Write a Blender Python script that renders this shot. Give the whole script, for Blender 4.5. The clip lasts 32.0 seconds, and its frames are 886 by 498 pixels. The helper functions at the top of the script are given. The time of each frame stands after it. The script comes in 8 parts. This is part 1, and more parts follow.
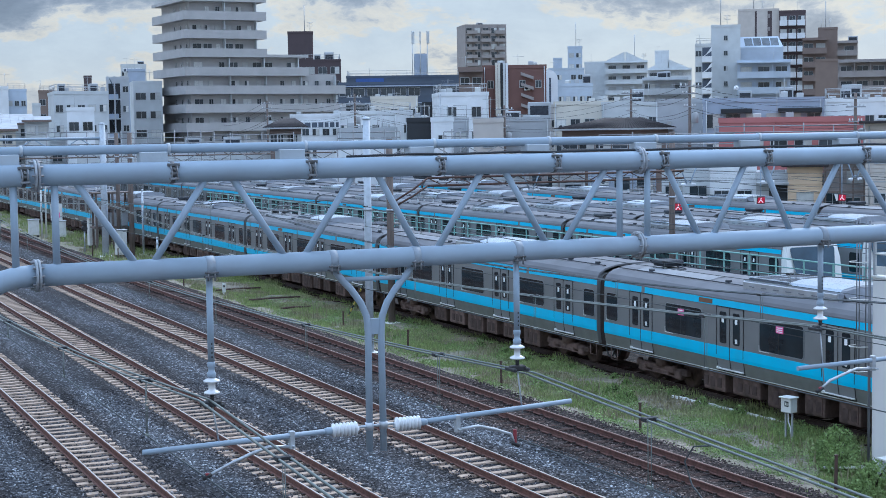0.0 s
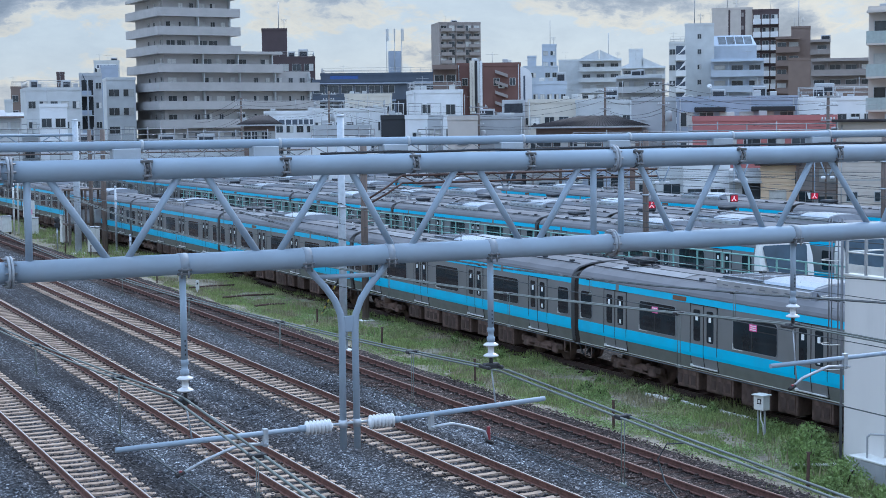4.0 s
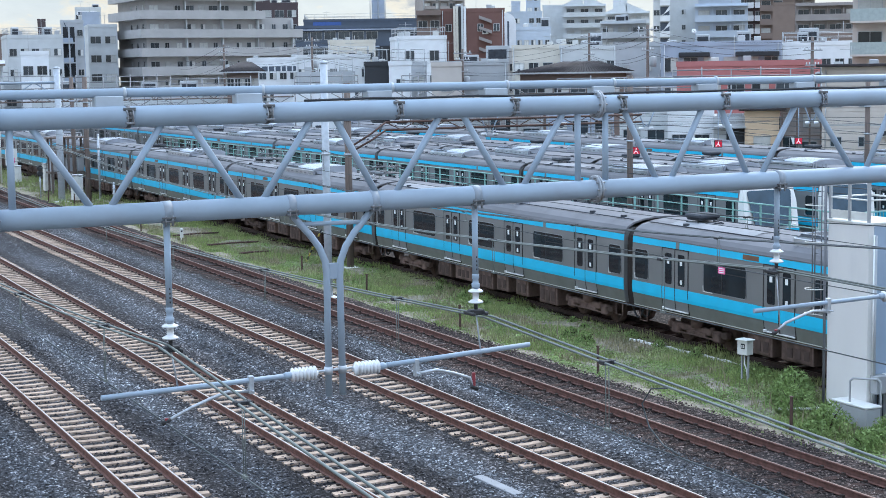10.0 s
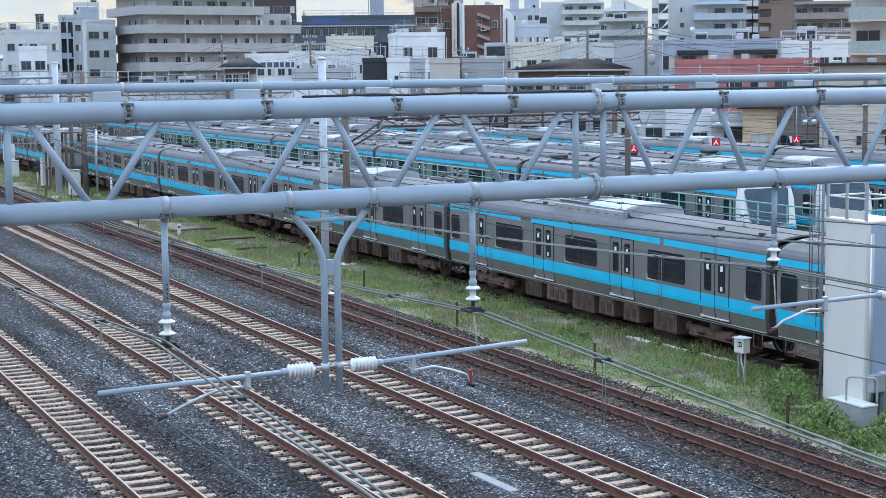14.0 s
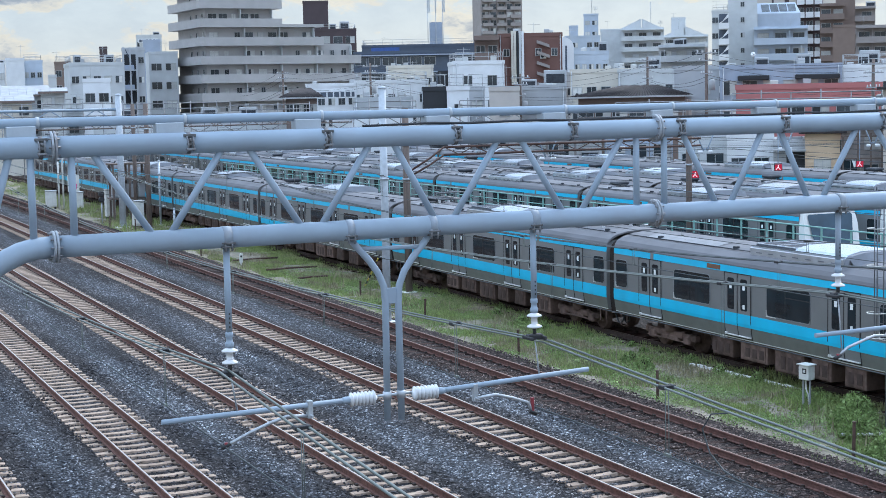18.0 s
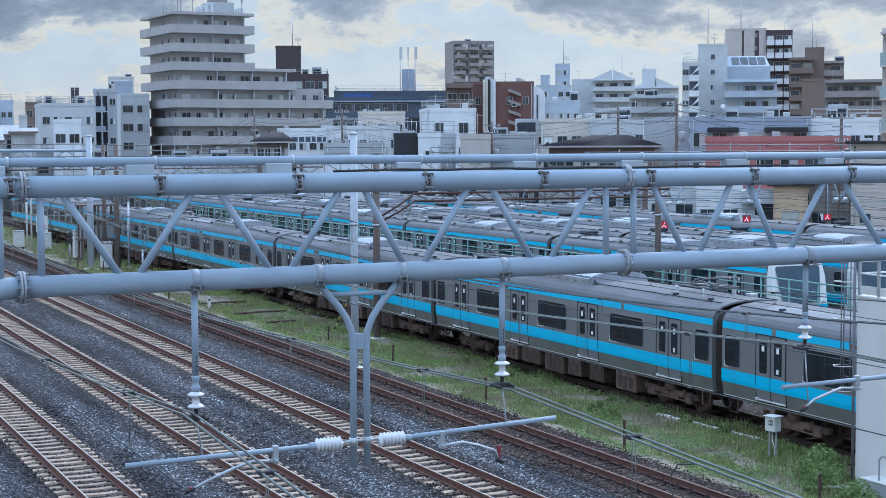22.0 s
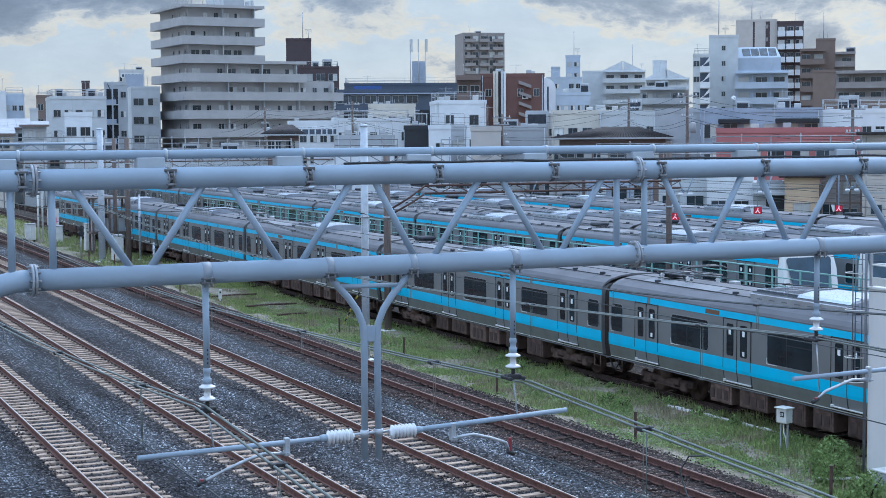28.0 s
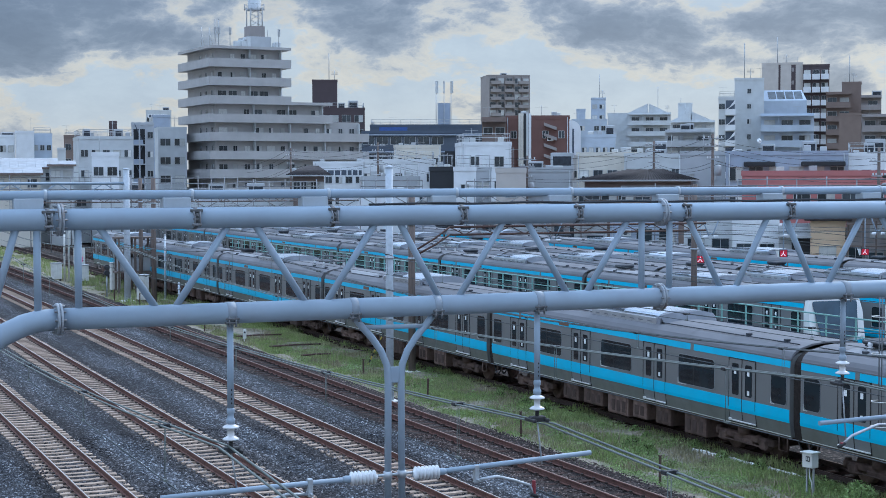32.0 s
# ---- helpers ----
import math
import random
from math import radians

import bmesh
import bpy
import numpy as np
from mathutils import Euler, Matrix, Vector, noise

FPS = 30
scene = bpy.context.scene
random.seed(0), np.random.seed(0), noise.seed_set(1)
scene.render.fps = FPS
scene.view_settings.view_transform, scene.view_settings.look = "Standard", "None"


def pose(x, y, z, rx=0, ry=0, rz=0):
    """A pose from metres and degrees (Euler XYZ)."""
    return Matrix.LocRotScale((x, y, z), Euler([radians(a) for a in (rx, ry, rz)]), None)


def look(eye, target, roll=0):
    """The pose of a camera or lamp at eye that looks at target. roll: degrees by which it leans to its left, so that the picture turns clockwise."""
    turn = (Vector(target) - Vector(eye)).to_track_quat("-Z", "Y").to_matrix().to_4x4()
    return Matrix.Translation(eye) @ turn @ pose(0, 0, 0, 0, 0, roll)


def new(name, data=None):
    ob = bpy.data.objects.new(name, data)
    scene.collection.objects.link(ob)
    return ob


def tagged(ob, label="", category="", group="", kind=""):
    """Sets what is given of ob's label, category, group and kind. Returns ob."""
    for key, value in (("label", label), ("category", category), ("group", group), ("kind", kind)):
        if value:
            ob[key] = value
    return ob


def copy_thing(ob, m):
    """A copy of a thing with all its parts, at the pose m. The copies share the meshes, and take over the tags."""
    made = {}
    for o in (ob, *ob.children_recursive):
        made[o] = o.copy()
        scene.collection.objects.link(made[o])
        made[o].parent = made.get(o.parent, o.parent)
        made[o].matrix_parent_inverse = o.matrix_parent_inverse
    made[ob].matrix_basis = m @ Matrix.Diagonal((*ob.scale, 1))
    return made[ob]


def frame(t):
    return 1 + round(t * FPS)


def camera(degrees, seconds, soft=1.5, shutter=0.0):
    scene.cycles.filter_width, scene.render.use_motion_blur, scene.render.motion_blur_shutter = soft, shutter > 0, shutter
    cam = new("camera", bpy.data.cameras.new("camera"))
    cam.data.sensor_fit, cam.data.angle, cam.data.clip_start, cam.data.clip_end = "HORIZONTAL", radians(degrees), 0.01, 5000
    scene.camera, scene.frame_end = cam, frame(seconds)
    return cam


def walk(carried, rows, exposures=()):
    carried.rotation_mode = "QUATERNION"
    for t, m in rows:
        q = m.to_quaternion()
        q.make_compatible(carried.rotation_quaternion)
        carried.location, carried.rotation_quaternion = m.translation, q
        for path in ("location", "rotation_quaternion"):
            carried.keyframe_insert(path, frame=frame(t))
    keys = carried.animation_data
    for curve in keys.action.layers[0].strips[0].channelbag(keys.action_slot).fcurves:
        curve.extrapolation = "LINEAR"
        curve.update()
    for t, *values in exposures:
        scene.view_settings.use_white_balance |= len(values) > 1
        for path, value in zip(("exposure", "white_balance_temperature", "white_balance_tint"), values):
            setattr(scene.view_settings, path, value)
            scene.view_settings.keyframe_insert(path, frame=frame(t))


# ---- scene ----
cam = camera(31.284, 32.0, soft=0.65)
EYE_HEIGHT = 8.281

# seconds, tilt, lean, turn of the camera, which stays in one spot
PATH = [
    (0, 85.591, 0.821, -24.302), (0.5, 85.862, 0.783, -24.333), (1, 85.988, 0.751, -24.411), (1.5, 85.993, 0.743, -24.482),
    (2, 85.909, 0.721, -24.573), (2.5, 85.803, 0.731, -24.698), (3, 85.703, 0.752, -24.859), (3.5, 85.603, 0.736, -25.041),
    (5.5, 84.723, 0.394, -25.684), (6, 84.247, 0.387, -25.751), (6.5, 83.845, 0.396, -25.858), (7, 83.545, 0.524, -26.044),
    (7.5, 83.379, 0.637, -26.216), (8, 83.265, 0.763, -26.283), (8.5, 83.199, 0.838, -26.258), (9, 83.214, 0.923, -26.173),
    (9.5, 83.342, 0.938, -26.019), (10, 83.554, 0.857, -25.815), (10.5, 83.811, 0.720, -25.582), (11, 83.982, 0.569, -25.345),
    (11.5, 84.056, 0.449, -25.219), (12, 83.983, 0.415, -25.251), (12.5, 83.822, 0.398, -25.424), (13, 83.644, 0.457, -25.635),
    (13.5, 83.473, 0.524, -25.776), (15.5, 83.422, 0.686, -26.030), (16, 83.434, 0.810, -25.877), (16.5, 83.488, 0.994, -25.518),
    (17, 83.676, 1.174, -24.967), (17.5, 84.002, 1.261, -24.325), (18, 84.481, 1.199, -23.728), (18.5, 84.975, 1.061, -23.288),
    (19, 85.430, 0.873, -23.068), (19.5, 85.782, 0.691, -23.121), (20, 86.059, 0.493, -23.369), (20.5, 86.249, 0.400, -23.735),
    (21, 86.314, 0.285, -24.146), (21.5, 86.282, 0.251, -24.511), (22, 86.155, 0.233, -24.768), (22.5, 86.049, 0.204, -24.895),
    (23, 86.005, 0.185, -24.881), (23.5, 86.016, 0.202, -24.768), (24, 86.047, 0.229, -24.617), (24.5, 86.049, 0.306, -24.524),
    (25, 86.022, 0.337, -24.497), (25.5, 85.971, 0.304, -24.522), (27.5, 85.858, 0.327, -24.511), (28, 85.874, 0.377, -24.390),
    (28.5, 85.917, 0.411, -24.224), (29, 85.959, 0.517, -24.070), (29.5, 85.960, 0.631, -23.923), (30, 86.025, 0.679, -23.846),
    (30.5, 86.241, 0.658, -23.788), (31, 86.598, 0.496, -23.748), (31.5, 87.022, 0.307, -23.670), (32, 87.373, 0.112, -23.482),
]
# the camera opens up while it tips down and sees less sky
EXPOSURE = [(0, 0.50), (3, 0.48), (5.5, 0.61), (7, 0.82), (9, 0.86), (13, 0.80), (16, 0.82), (17.5, 0.78), (19, 0.51), (28, 0.49), (32, 0.36)]
walk(cam, [(t, pose(0, 0, EYE_HEIGHT, rx, ry, rz)) for t, rx, ry, rz in PATH], exposures=[(t, e, 6500 if 7 <= t <= 17.5 else 5920, 8) for t, e in EXPOSURE])

# ---- light: a broken, late-afternoon overcast ----
SUN_AZIMUTH, SUN_ELEVATION = 55.0, 38.0     # degrees clockwise from +y, above the horizon
world = bpy.data.worlds.new("world")
scene.world = world
world.use_nodes = True
wn, wl = world.node_tree.nodes, world.node_tree.links
wn.clear()


def wnode(kind, **values):
    n = wn.new(kind)
    for k, v in values.items():
        if k in n.inputs:
            n.inputs[k].default_value = v
    return n


w_out = wn.new("ShaderNodeOutputWorld")
w_bg = wnode("ShaderNodeBackground", Strength=1.0)
w_sky = wn.new("ShaderNodeTexSky")
w_sky.sky_type, w_sky.sun_disc = "NISHITA", False
w_sky.sun_elevation, w_sky.sun_rotation = radians(SUN_ELEVATION), radians(SUN_AZIMUTH)
w_dim = wn.new("ShaderNodeVectorMath")
w_dim.operation = "SCALE"
w_dim.inputs["Scale"].default_value = 0.10
wl.new(w_sky.outputs[0], w_dim.inputs[0])
w_co = wn.new("ShaderNodeTexCoord")
w_sep = wn.new("ShaderNodeSeparateXYZ")
wl.new(w_co.outputs["Generated"], w_sep.inputs[0])


def wmath(op, a, b=None, c=None):
    r = wn.new("ShaderNodeMath")
    r.operation = op
    for k, v in enumerate((a, b, c)):
        if v is None:
            continue
        if isinstance(v, (int, float)):
            r.inputs[k].default_value = v
        else:
            wl.new(v, r.inputs[k])
    return r.outputs[0]


def by_height(z0, z1, v0, v1):
    r = wn.new("ShaderNodeMapRange")
    for k, v in (("From Min", z0), ("From Max", z1), ("To Min", v0), ("To Max", v1)):
        r.inputs[k].default_value = v
    wl.new(w_sep.outputs["Z"], r.inputs["Value"])
    return r.outputs[0]


def ramp(source, stops):
    r = wn.new("ShaderNodeValToRGB")
    e = r.color_ramp.elements
    (e[0].position, e[0].color), (e[1].position, e[1].color) = stops[0], stops[-1]
    for at, c in stops[1:-1]:
        r.color_ramp.elements.new(at).color = c
    wl.new(source, r.inputs[0])
    return r.outputs[0]


def sky_map(place, stretch):
    m = wn.new("ShaderNodeMapping")
    m.inputs["Location"].default_value, m.inputs["Scale"].default_value = place, stretch
    wl.new(w_co.outputs["Generated"], m.inputs[0])
    return m.outputs[0]


# compass direction and height above the horizon, in degrees
w_az = wmath("MULTIPLY", wmath("ARCTAN2", w_sep.outputs["X"], w_sep.outputs["Y"]), 57.2958)
w_el = wmath("MULTIPLY", wmath("ARCSINE", w_sep.outputs["Z"]), 57.2958)

# ragged cloud mass: broad noise, bent by finer noise, with round heads on it
w_warp = wnode("ShaderNodeTexNoise", Scale=9.0, Detail=5.0, Roughness=0.6)
w_base = sky_map((5.3, 2.2, 0.9), (1.0, 1.0, 2.1))
wl.new(w_base, w_warp.inputs["Vector"])
w_bend = wn.new("ShaderNodeVectorMath")
w_bend.operation = "MULTIPLY_ADD"
w_bend.inputs[1].default_value = (0.045, 0.045, 0.045)
wl.new(w_warp.outputs["Color"], w_bend.inputs[0])
wl.new(w_base, w_bend.inputs[2])
w_n1 = wnode("ShaderNodeTexNoise", Scale=7.0, Detail=11.0, Roughness=0.52)
wl.new(w_bend.outputs[0], w_n1.inputs["Vector"])
w_puff = wn.new("ShaderNodeTexVoronoi")
w_puff.feature = "SMOOTH_F1"
for k, v in (("Scale", 19.0), ("Detail", 5.0), ("Roughness", 0.60), ("Lacunarity", 2.3), ("Smoothness", 0.35)):
    w_puff.inputs[k].default_value = v
wl.new(w_bend.outputs[0], w_puff.inputs["Vector"])
w_n2 = wnode("ShaderNodeTexNoise", Scale=30.0, Detail=9.0, Roughness=0.62)
wl.new(w_bend.outputs[0], w_n2.inputs["Vector"])
w_mass = wmath("MULTIPLY_ADD", w_n1.outputs[0], 1.35, 0.0)
w_mass = wmath("MULTIPLY_ADD", w_puff.outputs["Distance"], -0.24, w_mass)
w_mass = wmath("ADD", w_mass, by_height(0.02, 0.11, -0.045, 0.055))
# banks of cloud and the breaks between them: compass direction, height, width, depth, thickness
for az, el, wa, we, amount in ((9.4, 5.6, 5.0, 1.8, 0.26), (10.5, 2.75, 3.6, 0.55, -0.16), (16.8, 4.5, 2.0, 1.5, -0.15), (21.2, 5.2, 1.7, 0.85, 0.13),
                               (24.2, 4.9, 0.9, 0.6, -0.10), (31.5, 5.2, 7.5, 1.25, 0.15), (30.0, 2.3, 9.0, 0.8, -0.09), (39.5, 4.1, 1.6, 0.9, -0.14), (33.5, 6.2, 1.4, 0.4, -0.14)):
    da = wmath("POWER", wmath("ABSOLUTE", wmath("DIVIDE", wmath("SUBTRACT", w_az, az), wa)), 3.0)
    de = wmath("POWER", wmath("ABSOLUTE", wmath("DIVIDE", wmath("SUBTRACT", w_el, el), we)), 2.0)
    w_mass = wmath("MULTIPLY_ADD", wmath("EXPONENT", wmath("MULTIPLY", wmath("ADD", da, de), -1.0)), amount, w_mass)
# pale sky in the breaks, white sunlit heads, grey-blue undersides
w_cloud = ramp(w_mass, [(0.35, (0.37, 0.425, 0.485, 1)), (0.42, (0.475, 0.452, 0.415, 1)), (0.475, (0.405, 0.405, 0.405, 1)), (0.51, (0.285, 0.31, 0.36, 1)), (0.56, (0.195, 0.23, 0.30, 1)), (0.65, (0.125, 0.16, 0.23, 1)), (0.80, (0.095, 0.125, 0.19, 1))])
w_det = ramp(w_n2.outputs[0], [(0.36, (0.92, 0.93, 0.95, 1)), (0.64, (1.06, 1.055, 1.04, 1))])
w_mul = wn.new("ShaderNodeMix")
w_mul.data_type, w_mul.blend_type = "RGBA", "MULTIPLY"
w_mul.inputs[0].default_value = 1.0
wl.new(w_cloud, w_mul.inputs[6])
wl.new(w_det, w_mul.inputs[7])
# paler and creamier towards the horizon
w_pale = wn.new("ShaderNodeMix")
w_pale.data_type = "RGBA"
w_pale.inputs[7].default_value = (0.43, 0.455, 0.47, 1)
wl.new(by_height(0.0, 0.05, 0.65, 0.0), w_pale.inputs[0])
wl.new(w_mul.outputs[2], w_pale.inputs[6])
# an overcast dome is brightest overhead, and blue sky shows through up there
# raised above the visible part of the sky to light the ground more
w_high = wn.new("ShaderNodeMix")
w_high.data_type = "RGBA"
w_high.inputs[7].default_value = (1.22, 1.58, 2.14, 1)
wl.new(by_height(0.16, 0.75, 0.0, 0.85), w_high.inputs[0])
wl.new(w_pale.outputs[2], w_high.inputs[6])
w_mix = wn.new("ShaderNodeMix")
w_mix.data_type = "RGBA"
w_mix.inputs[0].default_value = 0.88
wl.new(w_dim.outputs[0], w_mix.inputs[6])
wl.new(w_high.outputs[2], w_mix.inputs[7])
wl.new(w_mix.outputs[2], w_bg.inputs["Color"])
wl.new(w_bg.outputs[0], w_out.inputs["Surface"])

sun = new("sun", bpy.data.lights.new("sun", "SUN"))
sun.data.energy, sun.data.angle, sun.data.color = 1.2, radians(18), (1.0, 0.96, 0.90)
az, el = radians(SUN_AZIMUTH), radians(SUN_ELEVATION)
sun.matrix_world = look((200 * math.sin(az) * math.cos(el), 200 * math.cos(az) * math.cos(el), 200 * math.sin(el)), (0, 0, 0))

# ---- materials ----
def paint(name, base, rough=0.6, metal=0.0, var=0.18, scale=3.0, bump=0.15, bscale=40.0, rand=0.0,
          stain=None, stain_amount=0.35, stain_scale=0.8, spec=0.5, stretch=(1, 1, 1), island=0.0):
    """A surface with fine grain, larger stains and fine relief, in object space and metres."""
    m = bpy.data.materials.new(name)
    m.use_nodes = True
    n, l = m.node_tree.nodes, m.node_tree.links
    b = n["Principled BSDF"]
    b.inputs["Roughness"].default_value, b.inputs["Metallic"].default_value = rough, metal
    b.inputs["Specular IOR Level"].default_value = spec
    co = n.new("ShaderNodeTexCoord")
    mp = n.new("ShaderNodeMapping")
    mp.inputs["Scale"].default_value = stretch
    l.new(co.outputs["Object"], mp.inputs[0])
    grain = n.new("ShaderNodeTexNoise")
    grain.inputs["Scale"].default_value, grain.inputs["Detail"].default_value = scale, 6
    l.new(mp.outputs[0], grain.inputs["Vector"])
    lo, hi = [max(0, c * (1 - var)) for c in base], [min(1, c * (1 + var)) for c in base]
    ramp = n.new("ShaderNodeValToRGB")
    e = ramp.color_ramp.elements
    e[0].position, e[0].color = 0.3, (*lo, 1)
    e[1].position, e[1].color = 0.7, (*hi, 1)
    l.new(grain.outputs[0], ramp.inputs[0])
    colour = ramp.outputs[0]
    if stain:
        big = n.new("ShaderNodeTexNoise")
        big.inputs["Scale"].default_value, big.inputs["Detail"].default_value = stain_scale, 5
        big.inputs["Roughness"].default_value = 0.62
        l.new(mp.outputs[0], big.inputs["Vector"])
        r2 = n.new("ShaderNodeMapRange")
        r2.inputs["From Min"].default_value, r2.inputs["From Max"].default_value = 0.48, 0.72
        r2.inputs["To Max"].default_value = stain_amount
        l.new(big.outputs[0], r2.inputs["Value"])
        mx = n.new("ShaderNodeMix")
        mx.data_type = "RGBA"
        mx.inputs[7].default_value = (*stain, 1)
        l.new(r2.outputs[0], mx.inputs[0])
        l.new(colour, mx.inputs[6])
        colour = mx.outputs[2]
    if rand or island:
        if rand:
            src = n.new("ShaderNodeObjectInfo").outputs["Random"]
        else:
            src = n.new("ShaderNodeNewGeometry").outputs["Random Per Island"]
        amount = rand or island
        r3 = n.new("ShaderNodeMapRange")
        r3.inputs["To Min"].default_value, r3.inputs["To Max"].default_value = 1 - amount, 1 + amount
        l.new(src, r3.inputs["Value"])
        hs = n.new("ShaderNodeHueSaturation")
        l.new(r3.outputs[0], hs.inputs["Value"])
        l.new(colour, hs.inputs["Color"])
        colour = hs.outputs[0]
    l.new(colour, b.inputs["Base Color"])
    if bump:
        bn = n.new("ShaderNodeTexNoise")
        bn.inputs["Scale"].default_value, bn.inputs["Detail"].default_value = bscale, 4
        l.new(mp.outputs[0], bn.inputs["Vector"])
        bp = n.new("ShaderNodeBump")
        bp.inputs["Strength"].default_value, bp.inputs["Distance"].default_value = bump, 0.02
        l.new(bn.outputs[0], bp.inputs["Height"])
        l.new(bp.outputs[0], b.inputs["Normal"])
        rr = n.new("ShaderNodeMapRange")
        rr.inputs["To Min"].default_value, rr.inputs["To Max"].default_value = max(0.02, rough - 0.1), min(1, rough + 0.1)
        l.new(bn.outputs[0], rr.inputs["Value"])
        l.new(rr.outputs[0], b.inputs["Roughness"])
    return m


def glow(name, colour, strength):
    m = paint(name, colour, rough=0.4, bump=0)
    b = m.node_tree.nodes["Principled BSDF"]
    b.inputs["Emission Color"].default_value, b.inputs["Emission Strength"].default_value = (*colour, 1), strength
    return m


def stones(name, dark, light, scale=18.0, patch=0.9, blotch=None, loose=False):
    """Crushed stone: cells (or loose pieces) of differing grey, with relief, and broad damp or rusty patches."""
    m = bpy.data.materials.new(name)
    m.use_nodes = True
    n, l = m.node_tree.nodes, m.node_tree.links
    b = n["Principled BSDF"]
    b.inputs["Roughness"].default_value, b.inputs["Specular IOR Level"].default_value = 0.9, 0.15
    co = n.new("ShaderNodeTexCoord")
    vo = n.new("ShaderNodeTexVoronoi")
    vo.inputs["Scale"].default_value = scale
    vo.inputs["Randomness"].default_value = 1.0
    l.new(co.outputs["Object"], vo.inputs["Vector"])
    sep = n.new("ShaderNodeSeparateColor")
    l.new(vo.outputs["Color"], sep.inputs[0])
    ramp = n.new("ShaderNodeValToRGB")
    e = ramp.color_ramp.elements
    e[0].position, e[0].color = 0.0, (*dark, 1)
    e[1].position, e[1].color = 1.0, (*light, 1)
    for at, k in ((0.4, 0.06), (0.7, 0.24), (0.9, 0.5)) if loose else ((0.5, 0.05), (0.78, 0.17), (0.92, 0.5)):
        mid = ramp.color_ramp.elements.new(at)
        mid.color = (*[d + (g - d) * k for d, g in zip(dark, light)], 1)
    l.new(n.new("ShaderNodeNewGeometry").outputs["Random Per Island"] if loose else sep.outputs[0], ramp.inputs[0])
    # paints shade between stones: colour darkens away from each cell centre
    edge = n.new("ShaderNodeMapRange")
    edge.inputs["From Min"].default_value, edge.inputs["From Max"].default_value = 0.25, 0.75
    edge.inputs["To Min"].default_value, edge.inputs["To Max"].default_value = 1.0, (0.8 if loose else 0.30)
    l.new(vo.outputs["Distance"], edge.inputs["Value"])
    big = n.new("ShaderNodeTexNoise")
    big.inputs["Scale"].default_value, big.inputs["Detail"].default_value = patch, 6
    big.inputs["Roughness"].default_value = 0.6
    lane = n.new("ShaderNodeMapping")          # old and fresh stone lies in long lanes beside the rails
    lane.inputs["Scale"].default_value = (1.9, 0.16, 1.0)
    l.new(co.outputs["Object"], lane.inputs[0])
    l.new(lane.outputs[0], big.inputs["Vector"])
    pr = n.new("ShaderNodeValToRGB")
    e = pr.color_ramp.elements
    e[0].position, e[0].color = 0.36, (0.52, 0.51, 0.53, 1)
    e[1].position, e[1].color = 0.64, (1.42, 1.42, 1.42, 1)
    l.new(big.outputs[0], pr.inputs[0])
    mul = n.new("ShaderNodeMix")
    mul.data_type, mul.blend_type = "RGBA", "MULTIPLY"
    mul.inputs[0].default_value = 1.0
    l.new(ramp.outputs[0], mul.inputs[6])
    l.new(pr.outputs[0], mul.inputs[7])
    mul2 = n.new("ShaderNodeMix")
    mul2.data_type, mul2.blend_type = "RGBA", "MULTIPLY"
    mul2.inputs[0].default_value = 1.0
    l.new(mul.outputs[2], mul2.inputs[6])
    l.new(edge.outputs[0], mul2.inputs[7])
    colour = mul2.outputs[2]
    if blotch:
        # rust and brake dust settle in strips along each track
        sx = n.new("ShaderNodeSeparateXYZ")
        l.new(co.outputs["Object"], sx.inputs[0])
        wob = n.new("ShaderNodeTexNoise")
        wob.inputs["Scale"].default_value, wob.inputs["Detail"].default_value = 1.3, 5
        l.new(co.outputs["Object"], wob.inputs["Vector"])
        ad = n.new("ShaderNodeMath")
        ad.operation = "MULTIPLY_ADD"
        ad.inputs[1].default_value, ad.inputs[2].default_value = 0.9, -4.18 - 0.45
        l.new(wob.outputs[0], ad.inputs[0])
        sm = n.new("ShaderNodeMath")
        l.new(sx.outputs["X"], sm.inputs[0])
        l.new(ad.outputs[0], sm.inputs[1])
        pp = n.new("ShaderNodeMath")
        pp.operation = "PINGPONG"
        pp.inputs[1].default_value = 2.1
        l.new(sm.outputs[0], pp.inputs[0])
        br = n.new("ShaderNodeMapRange")
        for k, v in (("From Min", 1.3), ("From Max", 1.8), ("To Min", 0.85), ("To Max", 0.0)):
            br.inputs[k].default_value = v
        l.new(pp.outputs[0], br.inputs["Value"])
        mx = n.new("ShaderNodeMix")
        mx.data_type, mx.blend_type = "RGBA", "MULTIPLY"
        mx.inputs[7].default_value = (*blotch, 1)
        l.new(br.outputs[0], mx.inputs[0])
        l.new(colour, mx.inputs[6])
        colour = mx.outputs[2]
    l.new(colour, b.inputs["Base Color"])
    bp = n.new("ShaderNodeBump")
    bp.invert = True
    bp.inputs["Strength"].default_value, bp.inputs["Distance"].default_value = (0.2 if loose else 0.9), 0.03
    l.new(vo.outputs["Distance"], bp.inputs["Height"])
    l.new(bp.outputs[0], b.inputs["Normal"])
    return m


